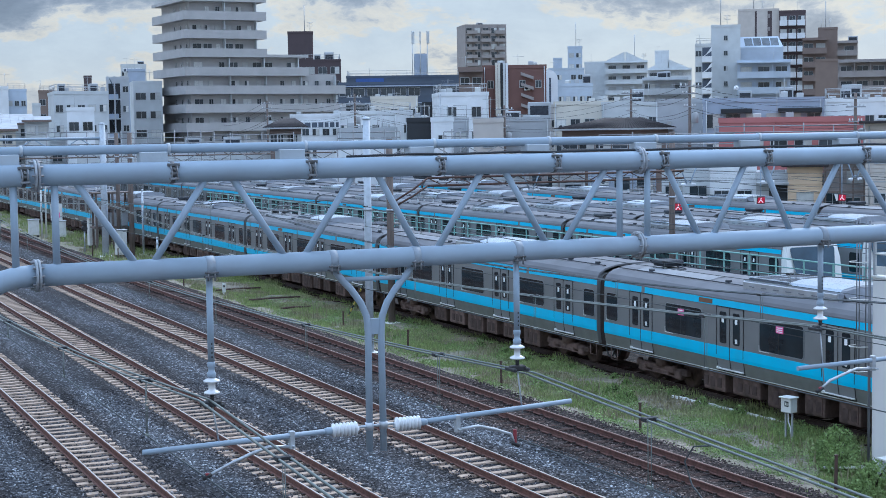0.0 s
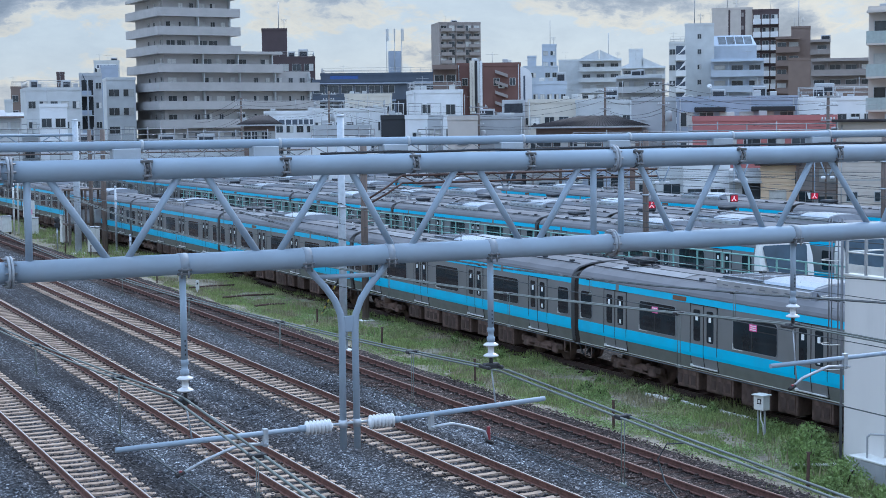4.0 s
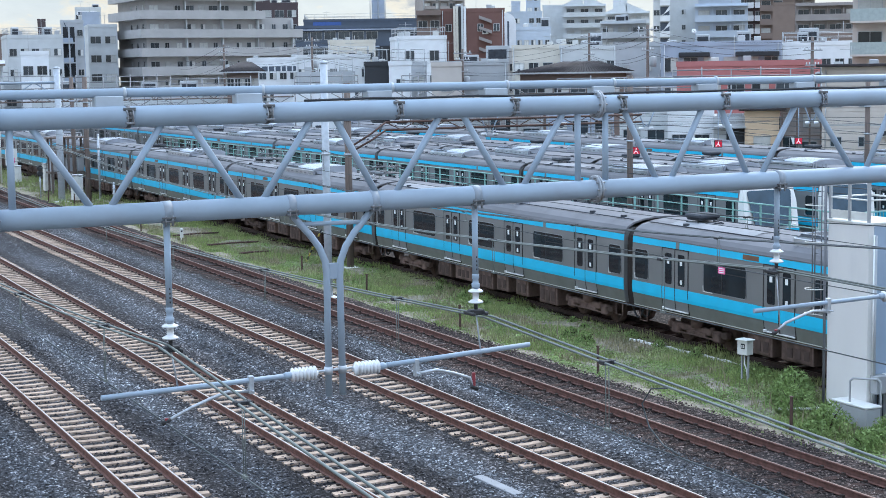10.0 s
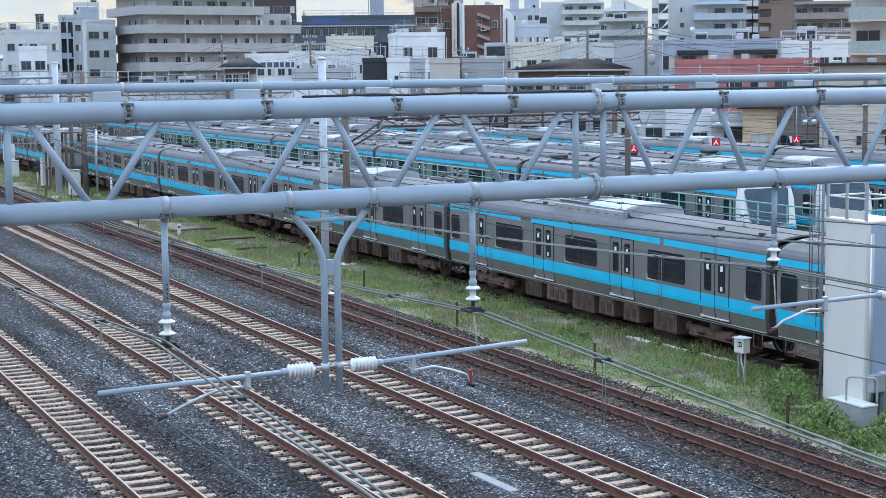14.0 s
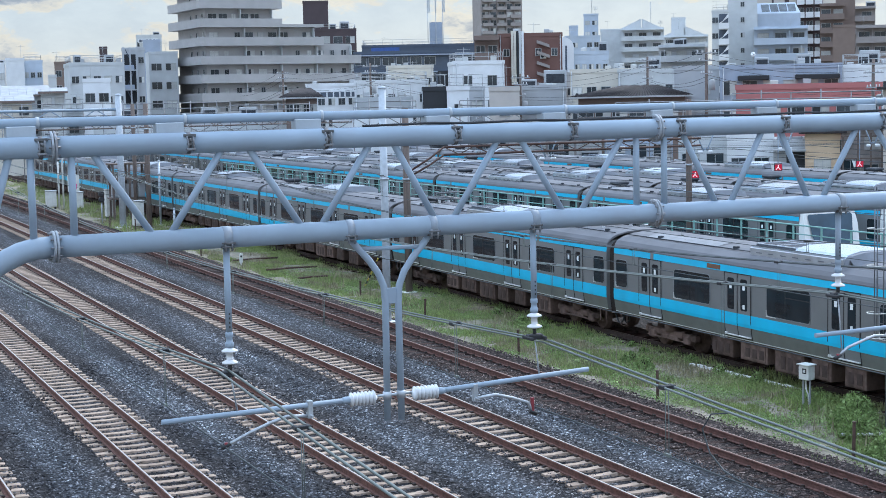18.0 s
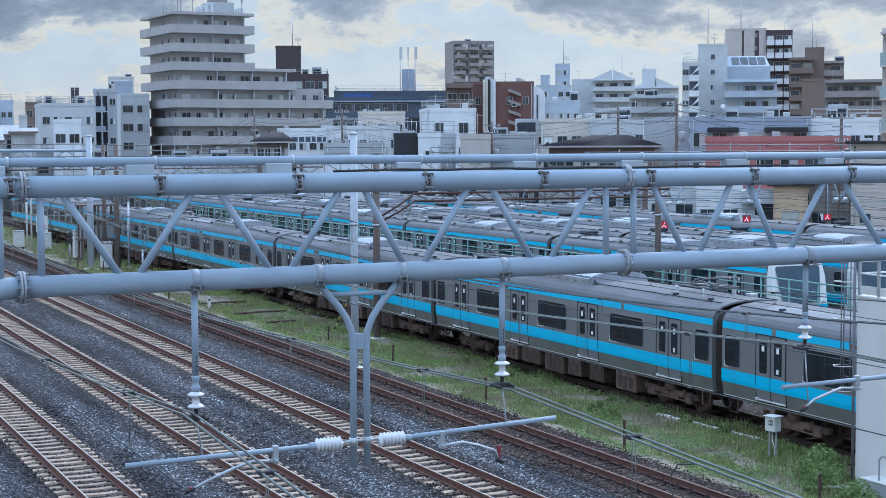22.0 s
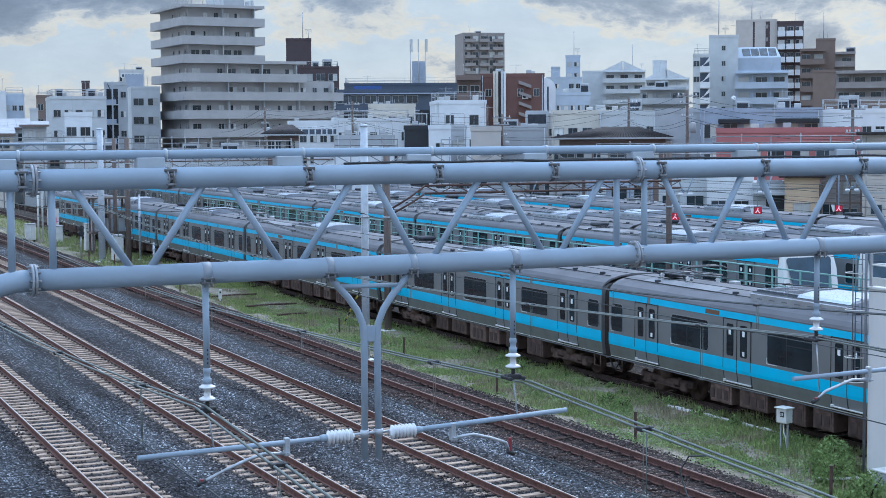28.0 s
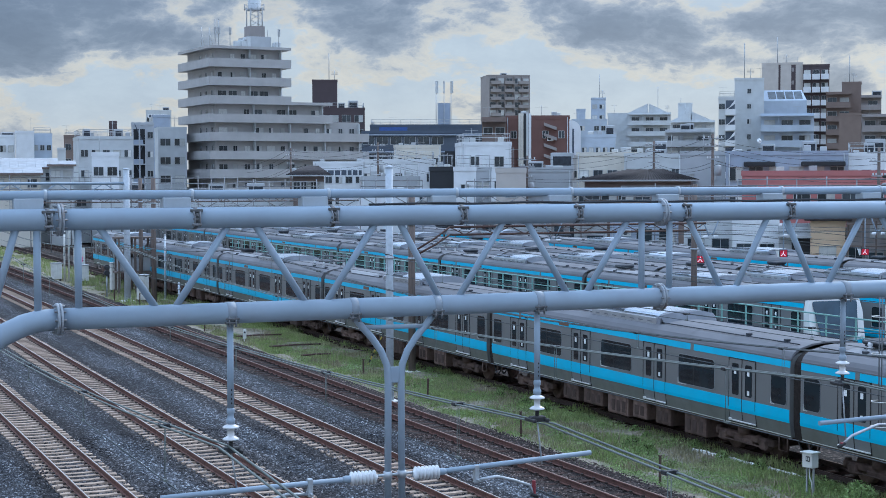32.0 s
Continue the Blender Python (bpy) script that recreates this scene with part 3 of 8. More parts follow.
def loose_stones(name, mat, label, count, x0, x1, z, lift, seed, tracks, y0=16.5, y1=52.0):
    """Single stones lying on the ballast, thicker on the ground near the bridge; few of them lie on sleepers."""
    rng = np.random.default_rng(seed)
    y = y0 + (y1 - y0) * rng.random(count) ** 1.7
    x = x0 + (x1 - x0) * rng.random(count)
    r = rng.uniform(0.017, 0.036, count) * (1 + 0.012 * (y - y0))
    off = np.min(np.abs(x[:, None] - np.array(tracks)[None, :]), axis=1)
    high = np.where((off > 0.66) & (off < 1.05), lift, 0.0) * rng.random(count)
    high = np.where(np.abs(off - 0.566) < 0.10, -0.035, high)
    base = np.array([(1, 0, 0), (-0.5, 0.87, 0.1), (-0.5, -0.87, -0.1), (0.2, 0.1, 0.75), (-0.15, 0.1, -0.75), (0.45, 0.75, 0.3)])
    faces = np.array([(0, 5, 3), (5, 1, 3), (1, 2, 3), (2, 0, 3), (5, 0, 4), (1, 5, 4), (2, 1, 4), (0, 2, 4)])
    v = base[None] * (1 + rng.uniform(-0.25, 0.25, (count, 6, 3))) * r[:, None, None]
    a, b = rng.uniform(0, 6.283, count), rng.uniform(-0.7, 0.7, count)
    ca, sa, cb, sb = np.cos(a)[:, None], np.sin(a)[:, None], np.cos(b)[:, None], np.sin(b)[:, None]
    px, py, pz = v[:, :, 0], v[:, :, 1] * cb - v[:, :, 2] * sb, v[:, :, 1] * sb + v[:, :, 2] * cb
    v = np.stack([px * ca - py * sa + x[:, None], px * sa + py * ca + y[:, None], pz * 0.8 + (z + high + rng.uniform(-0.012, 0.012, count))[:, None]], axis=2)
    f = faces[None] + (np.arange(count) * 6)[:, None, None]
    me = bpy.data.meshes.new(name)
    me.from_pydata(v.reshape(-1, 3).tolist(), [], f.reshape(-1, 3).tolist())
    me.materials.append(M[mat])
    return tagged(new(name, me), label, "ballast stones", kind="stuff")


# ---- commuter train cars; each car stands on z = 0 and is 20 m from coupling to coupling along y ----
PROFILE = [(1.40, 0.94), (1.445, 1.20), (1.475, 1.45), (1.475, 2.72), (1.452, 3.12)]
ROOF = [(1.452, 3.12), (1.42, 3.22), (1.33, 3.34), (1.12, 3.46), (0.70, 3.56), (0.25, 3.60)]
HALF = 9.75
DOORS = (-7.42, -2.475, 2.475, 7.42)
WINDOWS = (-4.95, 0.0, 4.95)
TRAIN_X = 27.912


def side_x(z):
    for (xa, za), (xb, zb) in zip(PROFILE, PROFILE[1:]):
        if za <= z <= zb:
            return xa + (xb - xa) * (z - za) / (zb - za)
    return PROFILE[0][0] if z < 1 else PROFILE[-1][0]


def skin(s, sx, y0, y1, z0, z1, off, mat=0, thick=0.01):
    """A thin panel that follows the curve of the car side."""
    zs = sorted({z0, z1, *[z for _, z in PROFILE if z0 < z < z1]})
    sec = [(sx * (side_x(z) + off), z) for z in zs] + [(sx * (side_x(z) + off - thick), z) for z in reversed(zs)]
    s.sweep(sec, y0, y1, mat)


def side_plate(s, sx, outline, off, thick=0.012, mat=0):
    """A plate of (y, z) corners set on the car side."""
    k = len(outline)
    v = [(sx * (side_x(z) + off), y, z) for y, z in outline] + [(sx * (side_x(z) + off - thick), y, z) for y, z in outline]
    f = [tuple(range(k)), tuple(reversed(range(k, 2 * k)))] + [(i, k + i, k + (i + 1) % k, (i + 1) % k) for i in range(k)]
    s.add(v, f, mat)


def ring(s, sx, outer, inner, off, mat=0):
    """A frame between two outlines of equal corners on the car side."""
    k = len(outer)
    v = [(sx * (side_x(z) + off), y, z) for y, z in outer + inner] + [(sx * side_x(z), y, z) for y, z in outer + inner]
    f = []
    for i in range(k):
        j = (i + 1) % k
        f += [(i, j, k + j, k + i), (2 * k + i, 2 * k + j, j, i), (k + i, k + j, 3 * k + j, 3 * k + i)]
    s.add(v, f, mat)


def car_meshes():
    me = {}
    # body sides, floor and ends
    half = PROFILE + ROOF[1:]
    sec = [(x, z) for x, z in half] + [(-x, z) for x, z in reversed(half)]
    s = Solid()
    low = [(1.385, 0.94)] + [(x - 0.0, z) for x, z in PROFILE[1:]] + [(1.2, 3.30), (-1.2, 3.30)] + [(-x, z) for x, z in reversed(PROFILE[1:])] + [(-1.385, 0.94)]
    s.sweep(low, -HALF, HALF, 0)
    for y in (-HALF - 0.012, HALF):          # end plates, darker door in the middle
        s.box(-1.25, 1.25, y, y + 0.012, 1.0, 3.2)
    me["body"] = s.mesh("body", "steel")
    s = Solid()
    for sx in (-1, 1):
        skin(s, sx, -HALF + 0.003, HALF - 0.003, 0.945, 1.355, 0.003)
    me["skirt"] = s.mesh("skirt", "skirt")
    # roof shell with its gutter and weld ribs
    s = Solid()
    top = ROOF + [(-x, z) for x, z in reversed(ROOF)]
    inner = [(x * 0.97, z - 0.05) for x, z in reversed(top)]
    s.sweep(top + inner, -HALF, HALF, 0)
    for sx in (-1, 1):
        s.box(sx * 1.455 - 0.012, sx * 1.455 + 0.02, -HALF, HALF, 3.125, 3.15)
    for k in range(-4, 5):
        y = k * 2.17
        for (xa, za), (xb, zb) in zip(top, top[1:]):
            s.add([(xa, y - 0.02, za + 0.008), (xa, y + 0.02, za + 0.008), (xb, y + 0.02, zb + 0.008), (xb, y - 0.02, zb + 0.008)], [(0, 1, 2, 3)])
    me["roof"] = s.mesh("roof", "car_roof")
    s = Solid()                               # pale walkway mats along the roof
    for y0, y1 in ((4.4, 8.6),):
        s.add([(-0.95, y0, 3.512), (-0.95, y1, 3.512), (-0.62, y1, 3.585), (-0.62, y0, 3.585), (-0.3, y0, 3.608), (-0.3, y1, 3.608)], [(0, 1, 2, 3), (3, 2, 5, 4)])
    me["roof_mat"] = s.mesh("roof_mat", "roof_pad")
    for key, z0, z1, off in (("lower_stripe", 1.355, 1.728, 0.018), ("upper_stripe", 2.91, 3.105, 0.008)):
        for sx in (-1, 1):
            s = Solid()
            skin(s, sx, -HALF + 0.004, HALF - 0.004, z0, z1, off)
            me[key, sx] = s.mesh(key, "sky_blue")
    for sx in (-1, 1):
        # a pair of sliding leaves, with their seals and sill
        for leaf, (ya, yb) in enumerate(((-0.66, -0.012), (0.012, 0.66))):
            s = Solid()
            skin(s, sx, ya, yb, 1.08, 2.88, 0.012, thick=0.015)
            me["leaf", sx, leaf] = s.mesh("door_leaf", "steel")
            s = Solid()
            yc = (ya + yb) / 2
            side_plate(s, sx, rounded(yc - 0.17, yc + 0.17, 1.83, 2.76, 0.06), 0.018)
            me["door_pane", sx, leaf] = s.mesh("pane", "car_glass")
        s = Solid()
        ring(s, sx, [(-0.69, 1.0), (0.69, 1.0), (0.69, 1.5), (0.69, 2.915), (-0.69, 2.915), (-0.69, 1.5)], [(-0.667, 1.02), (0.667, 1.02), (0.667, 1.5), (0.667, 2.89), (-0.667, 2.89), (-0.667, 1.5)], 0.024)
        me["seal", sx] = s.mesh("door_seal", "rubber")
        s = Solid()
        skin(s, sx, -0.011, 0.011, 1.0, 2.9, 0.024, thick=0.02)
        me["meeting", sx] = s.mesh("meeting_seal", "rubber")
        s = Solid()
        s.box(sx * 1.44 - 0.045, sx * 1.44 + 0.045, -0.66, 0.64, 1.04, 1.075, 0.005)
        s.box(sx * 1.45 - 0.045, sx * 1.45 + 0.045, 0.58, 0.68, 1.035, 1.11, 0.01)
        me["sill", sx] = s.mesh("sill", "silver")
        s = Solid()
        side_plate(s, sx, rounded(-0.06, 0.06, 2.44, 2.6, 0.01, 1), 0.024, 0.004)
        me["door_notice", sx] = s.mesh("notice", "notice_white")
        s = Solid()
        side_plate(s, sx, rounded(-0.055, 0.055, 1.88, 2.01, 0.01, 1), 0.024, 0.004)
        me["door_notice_low", sx] = s.mesh("notice", "notice_white")
        for key, w, z0, z1 in (("window", 1.01, 1.83, 2.72), ("end_window", 0.36, 1.83, 2.72)):
            s = Solid()
            side_plate(s, sx, rounded(-w, w, z0, z1, 0.11), 0.006)
            if key == "window":
                skin(s, sx, 0.12, 0.15, z0 + 0.02, z1 - 0.02, 0.010, 1, 0.008)
                skin(s, sx, -w + 0.03, 0.12, z1 - 0.30, z1 - 0.27, 0.010, 1, 0.008)
            me[key, sx] = s.mesh("pane", "car_glass", "rubber")
            s = Solid()
            ring(s, sx, rounded(-w - 0.024, w + 0.024, z0 - 0.028, z1 + 0.02, 0.13), rounded(-w, w, z0, z1, 0.11), 0.014)
            # silver strips paint the frame's highlight at its lower far corner
            skin(s, sx, w - 0.45 * w, w + 0.02, z0 - 0.03, z0 - 0.006, 0.018, 1)
            skin(s, sx, w, w + 0.026, z0 - 0.02, z0 + 0.16, 0.018, 1)
            me[key + "_frame", sx] = s.mesh("window_frame", "window_frame", "silver")
        s = Solid()
        skin(s, sx, -0.09, 0.09, 2.905, 3.11, 0.014)
        me["indicator", sx] = s.mesh("stripe_plate", "steel")
        s = Solid()
        skin(s, sx, -HALF + 0.02, HALF - 0.02, 0.955, 0.98, 0.012)
        me["trim", sx] = s.mesh("skirt_trim", "silver")
        s = Solid()
        skin(s, sx, -0.36, 0.36, 2.94, 3.075, 0.014)
        me["destination", sx] = s.mesh("destination_display", "display_brown")
    # the roof cooler: a ribbed tray, half of it a dark louvre grid, half a smooth lid that ends in a dark fairing
    s = Solid()
    sec = [(-1.10, 3.40), (-1.12, 3.66), (-1.05, 3.70), (1.05, 3.70), (1.12, 3.66), (1.10, 3.40)]
    s.sweep(sec, -1.95, 2.35, 0)
    for k in range(7):
        y = -1.7 + k * 0.58
        for sx in (-1, 1):
            s.box(sx * 1.115 - 0.006, sx * 1.115 + 0.008, y, y + 0.26, 3.53, 3.56, mat=3)
    lid = [(-1.0, 3.70), (-0.92, 3.79), (-0.5, 3.87), (0.5, 3.87), (0.92, 3.79), (1.0, 3.70)]
    me["cooler"] = s.mesh("roof_cooler", "cooler", "grille", "cooler_lid", "fairing")
    s = Solid()
    s.sweep(lid, -1.95, 0.35, 0)
    me["cooler_lid"] = s.mesh("lid", "cooler_lid")
    s = Solid()
    arch = [(x * 1.03, z - 0.02) for x, z in lid]
    s.sweep([(-1.12, 3.42)] + arch + [(1.12, 3.42)], -2.15, -1.955, 0)
    v = [(x, -2.15, z) for x, z in arch] + [(x * 0.96, -2.38, 3.44 + (z - 3.7) * 0.3) for x, z in arch]
    s.add(v, [(i, i + 1, i + 7, i + 6) for i in range(5)], 0, True)
    me["cooler_fairing"] = s.mesh("fairing", "fairing")
    s = Solid()
    lip = [(-1.0, 3.70), (-0.9, 3.785), (0.9, 3.785), (1.0, 3.70)]
    s.sweep(lip, 0.35, 2.28, 1)
    for i in range(3):                       # pale bars frame two dark louvre beds
        y = 0.36 + i * 0.935
        s.box(-0.93, 0.93, y, y + 0.06, 3.775, 3.80, mat=2)
    for i in range(16):
        y = 0.46 + i * 0.11
        s.box(-0.88, 0.88, y, y + 0.022, 3.775, 3.792, mat=3)
    for x in (-0.9, 0.0, 0.9):
        s.box(x - 0.025, x + 0.025, 0.38, 2.28, 3.775, 3.799, mat=2)
    for x in (-1.05, 1.05):
        s.box(x - 0.03, x + 0.03, -1.93, 2.3, 3.695, 3.73, mat=2)
    me["cooler_bed"] = s.mesh("louvre_bed", "cooler", "grille", "cooler_lid", "fairing")
    s = Solid()                               # low dark antenna pad with a cable loop
    s.box(-0.42, 0.22, -0.36, 0.36, 3.66, 3.72, 0.02)
    s.box(-0.48, 0.28, -0.42, 0.42, 3.721, 3.86, 0.045)
    s.tube([(0.0, -0.42, 3.66), (0.05, -0.8, 3.63), (-0.1, -1.1, 3.63), (-0.3, -0.9, 3.63)], 0.018, 6)
    for x in (-0.45, 0.12):
        for y in (-0.3, 0.3):
            s.tube([(x, y, 3.55), (x, y, 3.63)], 0.03, 6)
    me["antenna"] = s.mesh("roof_antenna", "grille")
    s = Solid()                               # cable conduits and small roof vents
    for x in (-1.0, 1.0):
        s.tube([(x, -HALF + 0.2, 3.53), (x, HALF - 0.2, 3.53)], 0.018, 6)
    for y in (-8.8, -6.9, 3.4, 7.7):
        s.box(-0.9, -0.76, y, y + 0.16, 3.50, 3.60, 0.01)
    me["conduit"] = s.mesh("conduit", "grille")
    # folded pantograph on four insulators
    s = Solid()
    s.tube([(-0.55, -1.0, 3.82), (0.55, -1.0, 3.82), (0.55, 1.0, 3.82), (-0.55, 1.0, 3.82), (-0.55, -0.97, 3.82)], 0.03, 8)
    me["pan_base"] = s.mesh("pantograph", "clamp_dark")
    s = Solid()
    s.tube([(-0.6, 0, 3.825), (0.6, 0, 3.825)], 0.025, 8)
    me["pan_bar"] = s.mesh("crossbar", "bracket")
    s = Solid()
    s.lathe((0, 0, 3.52), (0, 0, 1), [(0, 0.05), (0.06, 0.085), (0.10, 0.05), (0.14, 0.085), (0.18, 0.05), (0.22, 0.08), (0.29, 0.05)], 10)
    me["pan_insulator"] = s.mesh("insulator", "porcelain")
    s = Solid()
    s.tube([(0, -0.9, 3.84), (0.02, 0.7, 3.98), (0, -0.7, 4.08)], 0.033, 8)
    me["pan_arm"] = s.mesh("arm", "clamp_dark")
    s = Solid()
    for d in (-0.16, 0.16):
        s.tube([(-0.85, -0.7 + d, 4.02), (-0.6, -0.7 + d, 4.11), (0.6, -0.7 + d, 4.11), (0.85, -0.7 + d, 4.02)], 0.02, 8)
    s.tube([(0, -0.88, 4.1), (0, -0.52, 4.1)], 0.02, 6)
    me["pan_bow"] = s.mesh("collector_bow", "clamp_dark")
    s = Solid()
    s.box(0.62, 0.88, -1.55, -1.25, 3.45, 3.66, 0.02)
    me["pan_box"] = s.mesh("arrester_box", "cooler")
    s = Solid()                               # folded gangway between two cars
    sec = [(x * 0.93, 0.85 + (z - 0.94) * 0.985) for x, z in half]
    sec = sec + [(-x, z) for x, z in reversed(sec)]
    loops = []
    for k in range(11):
        q = 1.0 if k % 2 else 0.965
        loops.append([(x * q, HALF + 0.003 + k * 0.0494, z) for x, z in sec])
    n = len(sec)
    s.add([p for loop in loops for p in loop], [(i * n + j, i * n + (j + 1) % n, (i + 1) * n + (j + 1) % n, (i + 1) * n + j) for i in range(10) for j in range(n)]
          + [tuple(range(n)), tuple(range(10 * n, 11 * n))])
    me["gangway"] = s.mesh("gangway", "bellows")
    s = Solid()                               # drooping jumper cables and coupler under it
    s.box(-0.16, 0.16, HALF - 0.3, HALF + 0.8, 0.72, 0.95, 0.03)
    me["coupler"] = s.mesh("coupler", "black")
    s = Solid()
    s.tube([(0, HALF - 0.1, 0.85), (0, HALF + 0.1, 0.55), (0, HALF + 0.25, 0.48), (0, HALF + 0.4, 0.55), (0, HALF + 0.6, 0.85)], 0.03, 6)
    me["jumper"] = s.mesh("jumper_cable", "black")
    # equipment cases under the floor
    rnd = random.Random(7)
    cases, y = [], -5.2
    while y < 5.0:
        w = rnd.uniform(0.8, 2.1)
        s = Solid()
        d = rnd.uniform(0.22, 0.36)
        s.box(-1.28, 1.28, 0, w, d, 0.93, 0.02)
        for sx in (-1, 1):
            s.box(sx * 1.29 - 0.015, sx * 1.29 + 0.015, 0.08, w - 0.08, d + 0.06, 0.84, mat=0)
            for k in range(int(w / 0.35)):
                s.box(sx * 1.305 - 0.012, sx * 1.305 + 0.012, 0.12 + k * 0.35, 0.34 + k * 0.35, d + 0.12, 0.72, mat=1)
        cases.append((y, s.mesh("equipment_case", "underframe", "case_slot")))
        y += w + rnd.uniform(0.3, 1.1)
    me["cases"] = cases
    s = Solid()
    s.box(-1.3, 1.3, -HALF + 0.1, HALF - 0.1, 0.86, 0.95)
    # added core that blocks the bright view through under the floor
    s.box(-0.5, 0.5, -5.4, 5.4, 0.33, 0.858)
    for y in (-9.3, 9.3):
        s.tube([(-1.36, y - 0.2, 0.95), (-1.36, y - 0.2, 0.5), (-1.36, y + 0.2, 0.5), (-1.36, y + 0.2, 0.95)], 0.016, 6)
    me["floor_frame"] = s.mesh("floor_frame", "underframe")
    s = Solid()                               # bogie frame with axle boxes and air springs
    for sx in (-1, 1):
        s.box(sx * 0.98 - 0.09, sx * 0.98 + 0.09, -1.5, 1.5, 0.42, 0.62, 0.03)
        s.box(sx * 0.98 - 0.11, sx * 0.98 + 0.11, -0.5, 0.5, 0.34, 0.5, 0.03)
        for y in (-1.05, 1.05):
            s.box(sx * 1.0 - 0.13, sx * 1.0 + 0.13, y - 0.2, y + 0.2, 0.28, 0.58, 0.05)
            s.tube([(sx * 1.0, y + 0.3, 0.45), (sx * 1.0, y + 0.3, 0.68)], 0.09, 8)
        s.tube([(sx * 0.98, 0, 0.6), (sx * 0.98, 0, 0.9)], 0.24, 10)
        s.tube([(sx * 1.1, -1.3, 0.36), (sx * 1.1, 1.3, 0.36)], 0.025, 6)
    s.box(-1.0, 1.0, -0.2, 0.2, 0.45, 0.66, 0.04)
    me["bogie"] = s.mesh("bogie", "underframe")
    s = Solid()
    for sx in (-1, 1):
        s.lathe((sx * 0.47, 0, 0), (sx, 0, 0), [(0, 0.40), (0.02, 0.46), (0.05, 0.44), (0.06, 0.43), (0.17, 0.43), (0.172, 0.36), (0.14, 0.34), (0.14, 0.12), (0.2, 0.12), (0.2, 0.0)], 20)
        for k in range(3):
            a = radians(120 * k)
            s.box(sx * 0.62, sx * 0.62 + 0.015, 0.22 * math.cos(a) - 0.04, 0.22 * math.cos(a) + 0.04, 0.22 * math.sin(a) - 0.04, 0.22 * math.sin(a) + 0.04)
    s.tube([(-0.6, 0, 0), (0.6, 0, 0)], 0.09, 10)
    me["wheelset"] = s.mesh("wheelset", "underframe")
    # driving end: raked white shell, wide windscreen, lamps
    s = Solid()
    shell = [(1.47, 0.75), (1.475, 2.7), (1.40, 3.25), (0.9, 3.55), (-0.9, 3.55), (-1.40, 3.25), (-1.475, 2.7), (-1.47, 0.75)]
    lean = lambda z: -HALF - 0.62 + max(0, z - 1.6) * 0.26
    front = [(x * 0.97, lean(z), z) for x, z in shell]
    back = [(x, -HALF + 0.15, z) for x, z in shell]
    s.add(front + back, [tuple(range(8))] + [(i, (i + 1) % 8, 8 + (i + 1) % 8, 8 + i) for i in range(8)])
    me["cab_shell"] = s.mesh("cab_shell", "cab_white")
    s = Solid()
    v = []
    for x, z in rounded(-1.2, 1.2, 1.62, 3.2, 0.14):
        v.append((x * (0.80 + 0.20 * (z - 1.62) / 1.58), lean(z) - 0.012, z))
    s.add(v + [(x, y + 0.01, z) for x, y, z in v], [tuple(range(len(v)))] + [(i, (i + 1) % len(v), len(v) + (i + 1) % len(v), len(v) + i) for i in range(len(v))])
    me["windscreen"] = s.mesh("windscreen", "cab_glass")
    s = Solid()
    v = [(x, lean(z) - 0.012, z) for x, z in ((-1.36, 0.85), (1.36, 0.85), (1.38, 1.5), (-1.38, 1.5))]
    s.add(v + [(x, y + 0.01, z) for x, y, z in v], [(0, 1, 2, 3), (4, 5, 6, 7), (0, 1, 5, 4), (1, 2, 6, 5), (2, 3, 7, 6), (3, 0, 4, 7)])
    me["cab_stripe"] = s.mesh("cab_stripe", "sky_blue")
    s = Solid()
    for x in (-1.12, 1.12):
        s.lathe((x, lean(1.6) - 0.05, 1.6), (0, 1, 0), [(0, 0.09), (0.03, 0.1), (0.06, 0.1)], 12)
    me["headlamp"] = s.mesh("headlamp", "silver")
    return me


CAR = car_meshes()


def join_meshes(name, items):
    """One mesh out of several (mesh, shift along y)."""
    s, mats = Solid(), []
    for me, y in items:
        for m in me.materials:
            if m not in mats:
                mats.append(m)
        k = len(s.v)
        s.v += [(v.co.x, v.co.y + y, v.co.z) for v in me.vertices]
        s.f += [tuple(i + k for i in q.vertices) for q in me.polygons]
        s.m += [mats.index(me.materials[q.material_index]) for q in me.polygons]
        s.s += [False] * len(me.polygons)
    return s.mesh(name, *mats)


CAR["far_windows"] = join_meshes("far_side_windows", [(CAR[k, 1], y) for ys, keys in ((WINDOWS, ("window_frame", "window")), ((-9.23, 9.23), ("end_window_frame", "end_window"))) for y in ys for k in keys])
CAR["far_doors"] = join_meshes("far_side_doors", [(CAR[k], y) for y in DOORS for k in (("leaf", 1, 0), ("leaf", 1, 1), ("door_pane", 1, 0), ("door_pane", 1, 1), ("seal", 1), ("meeting", 1), ("sill", 1))])


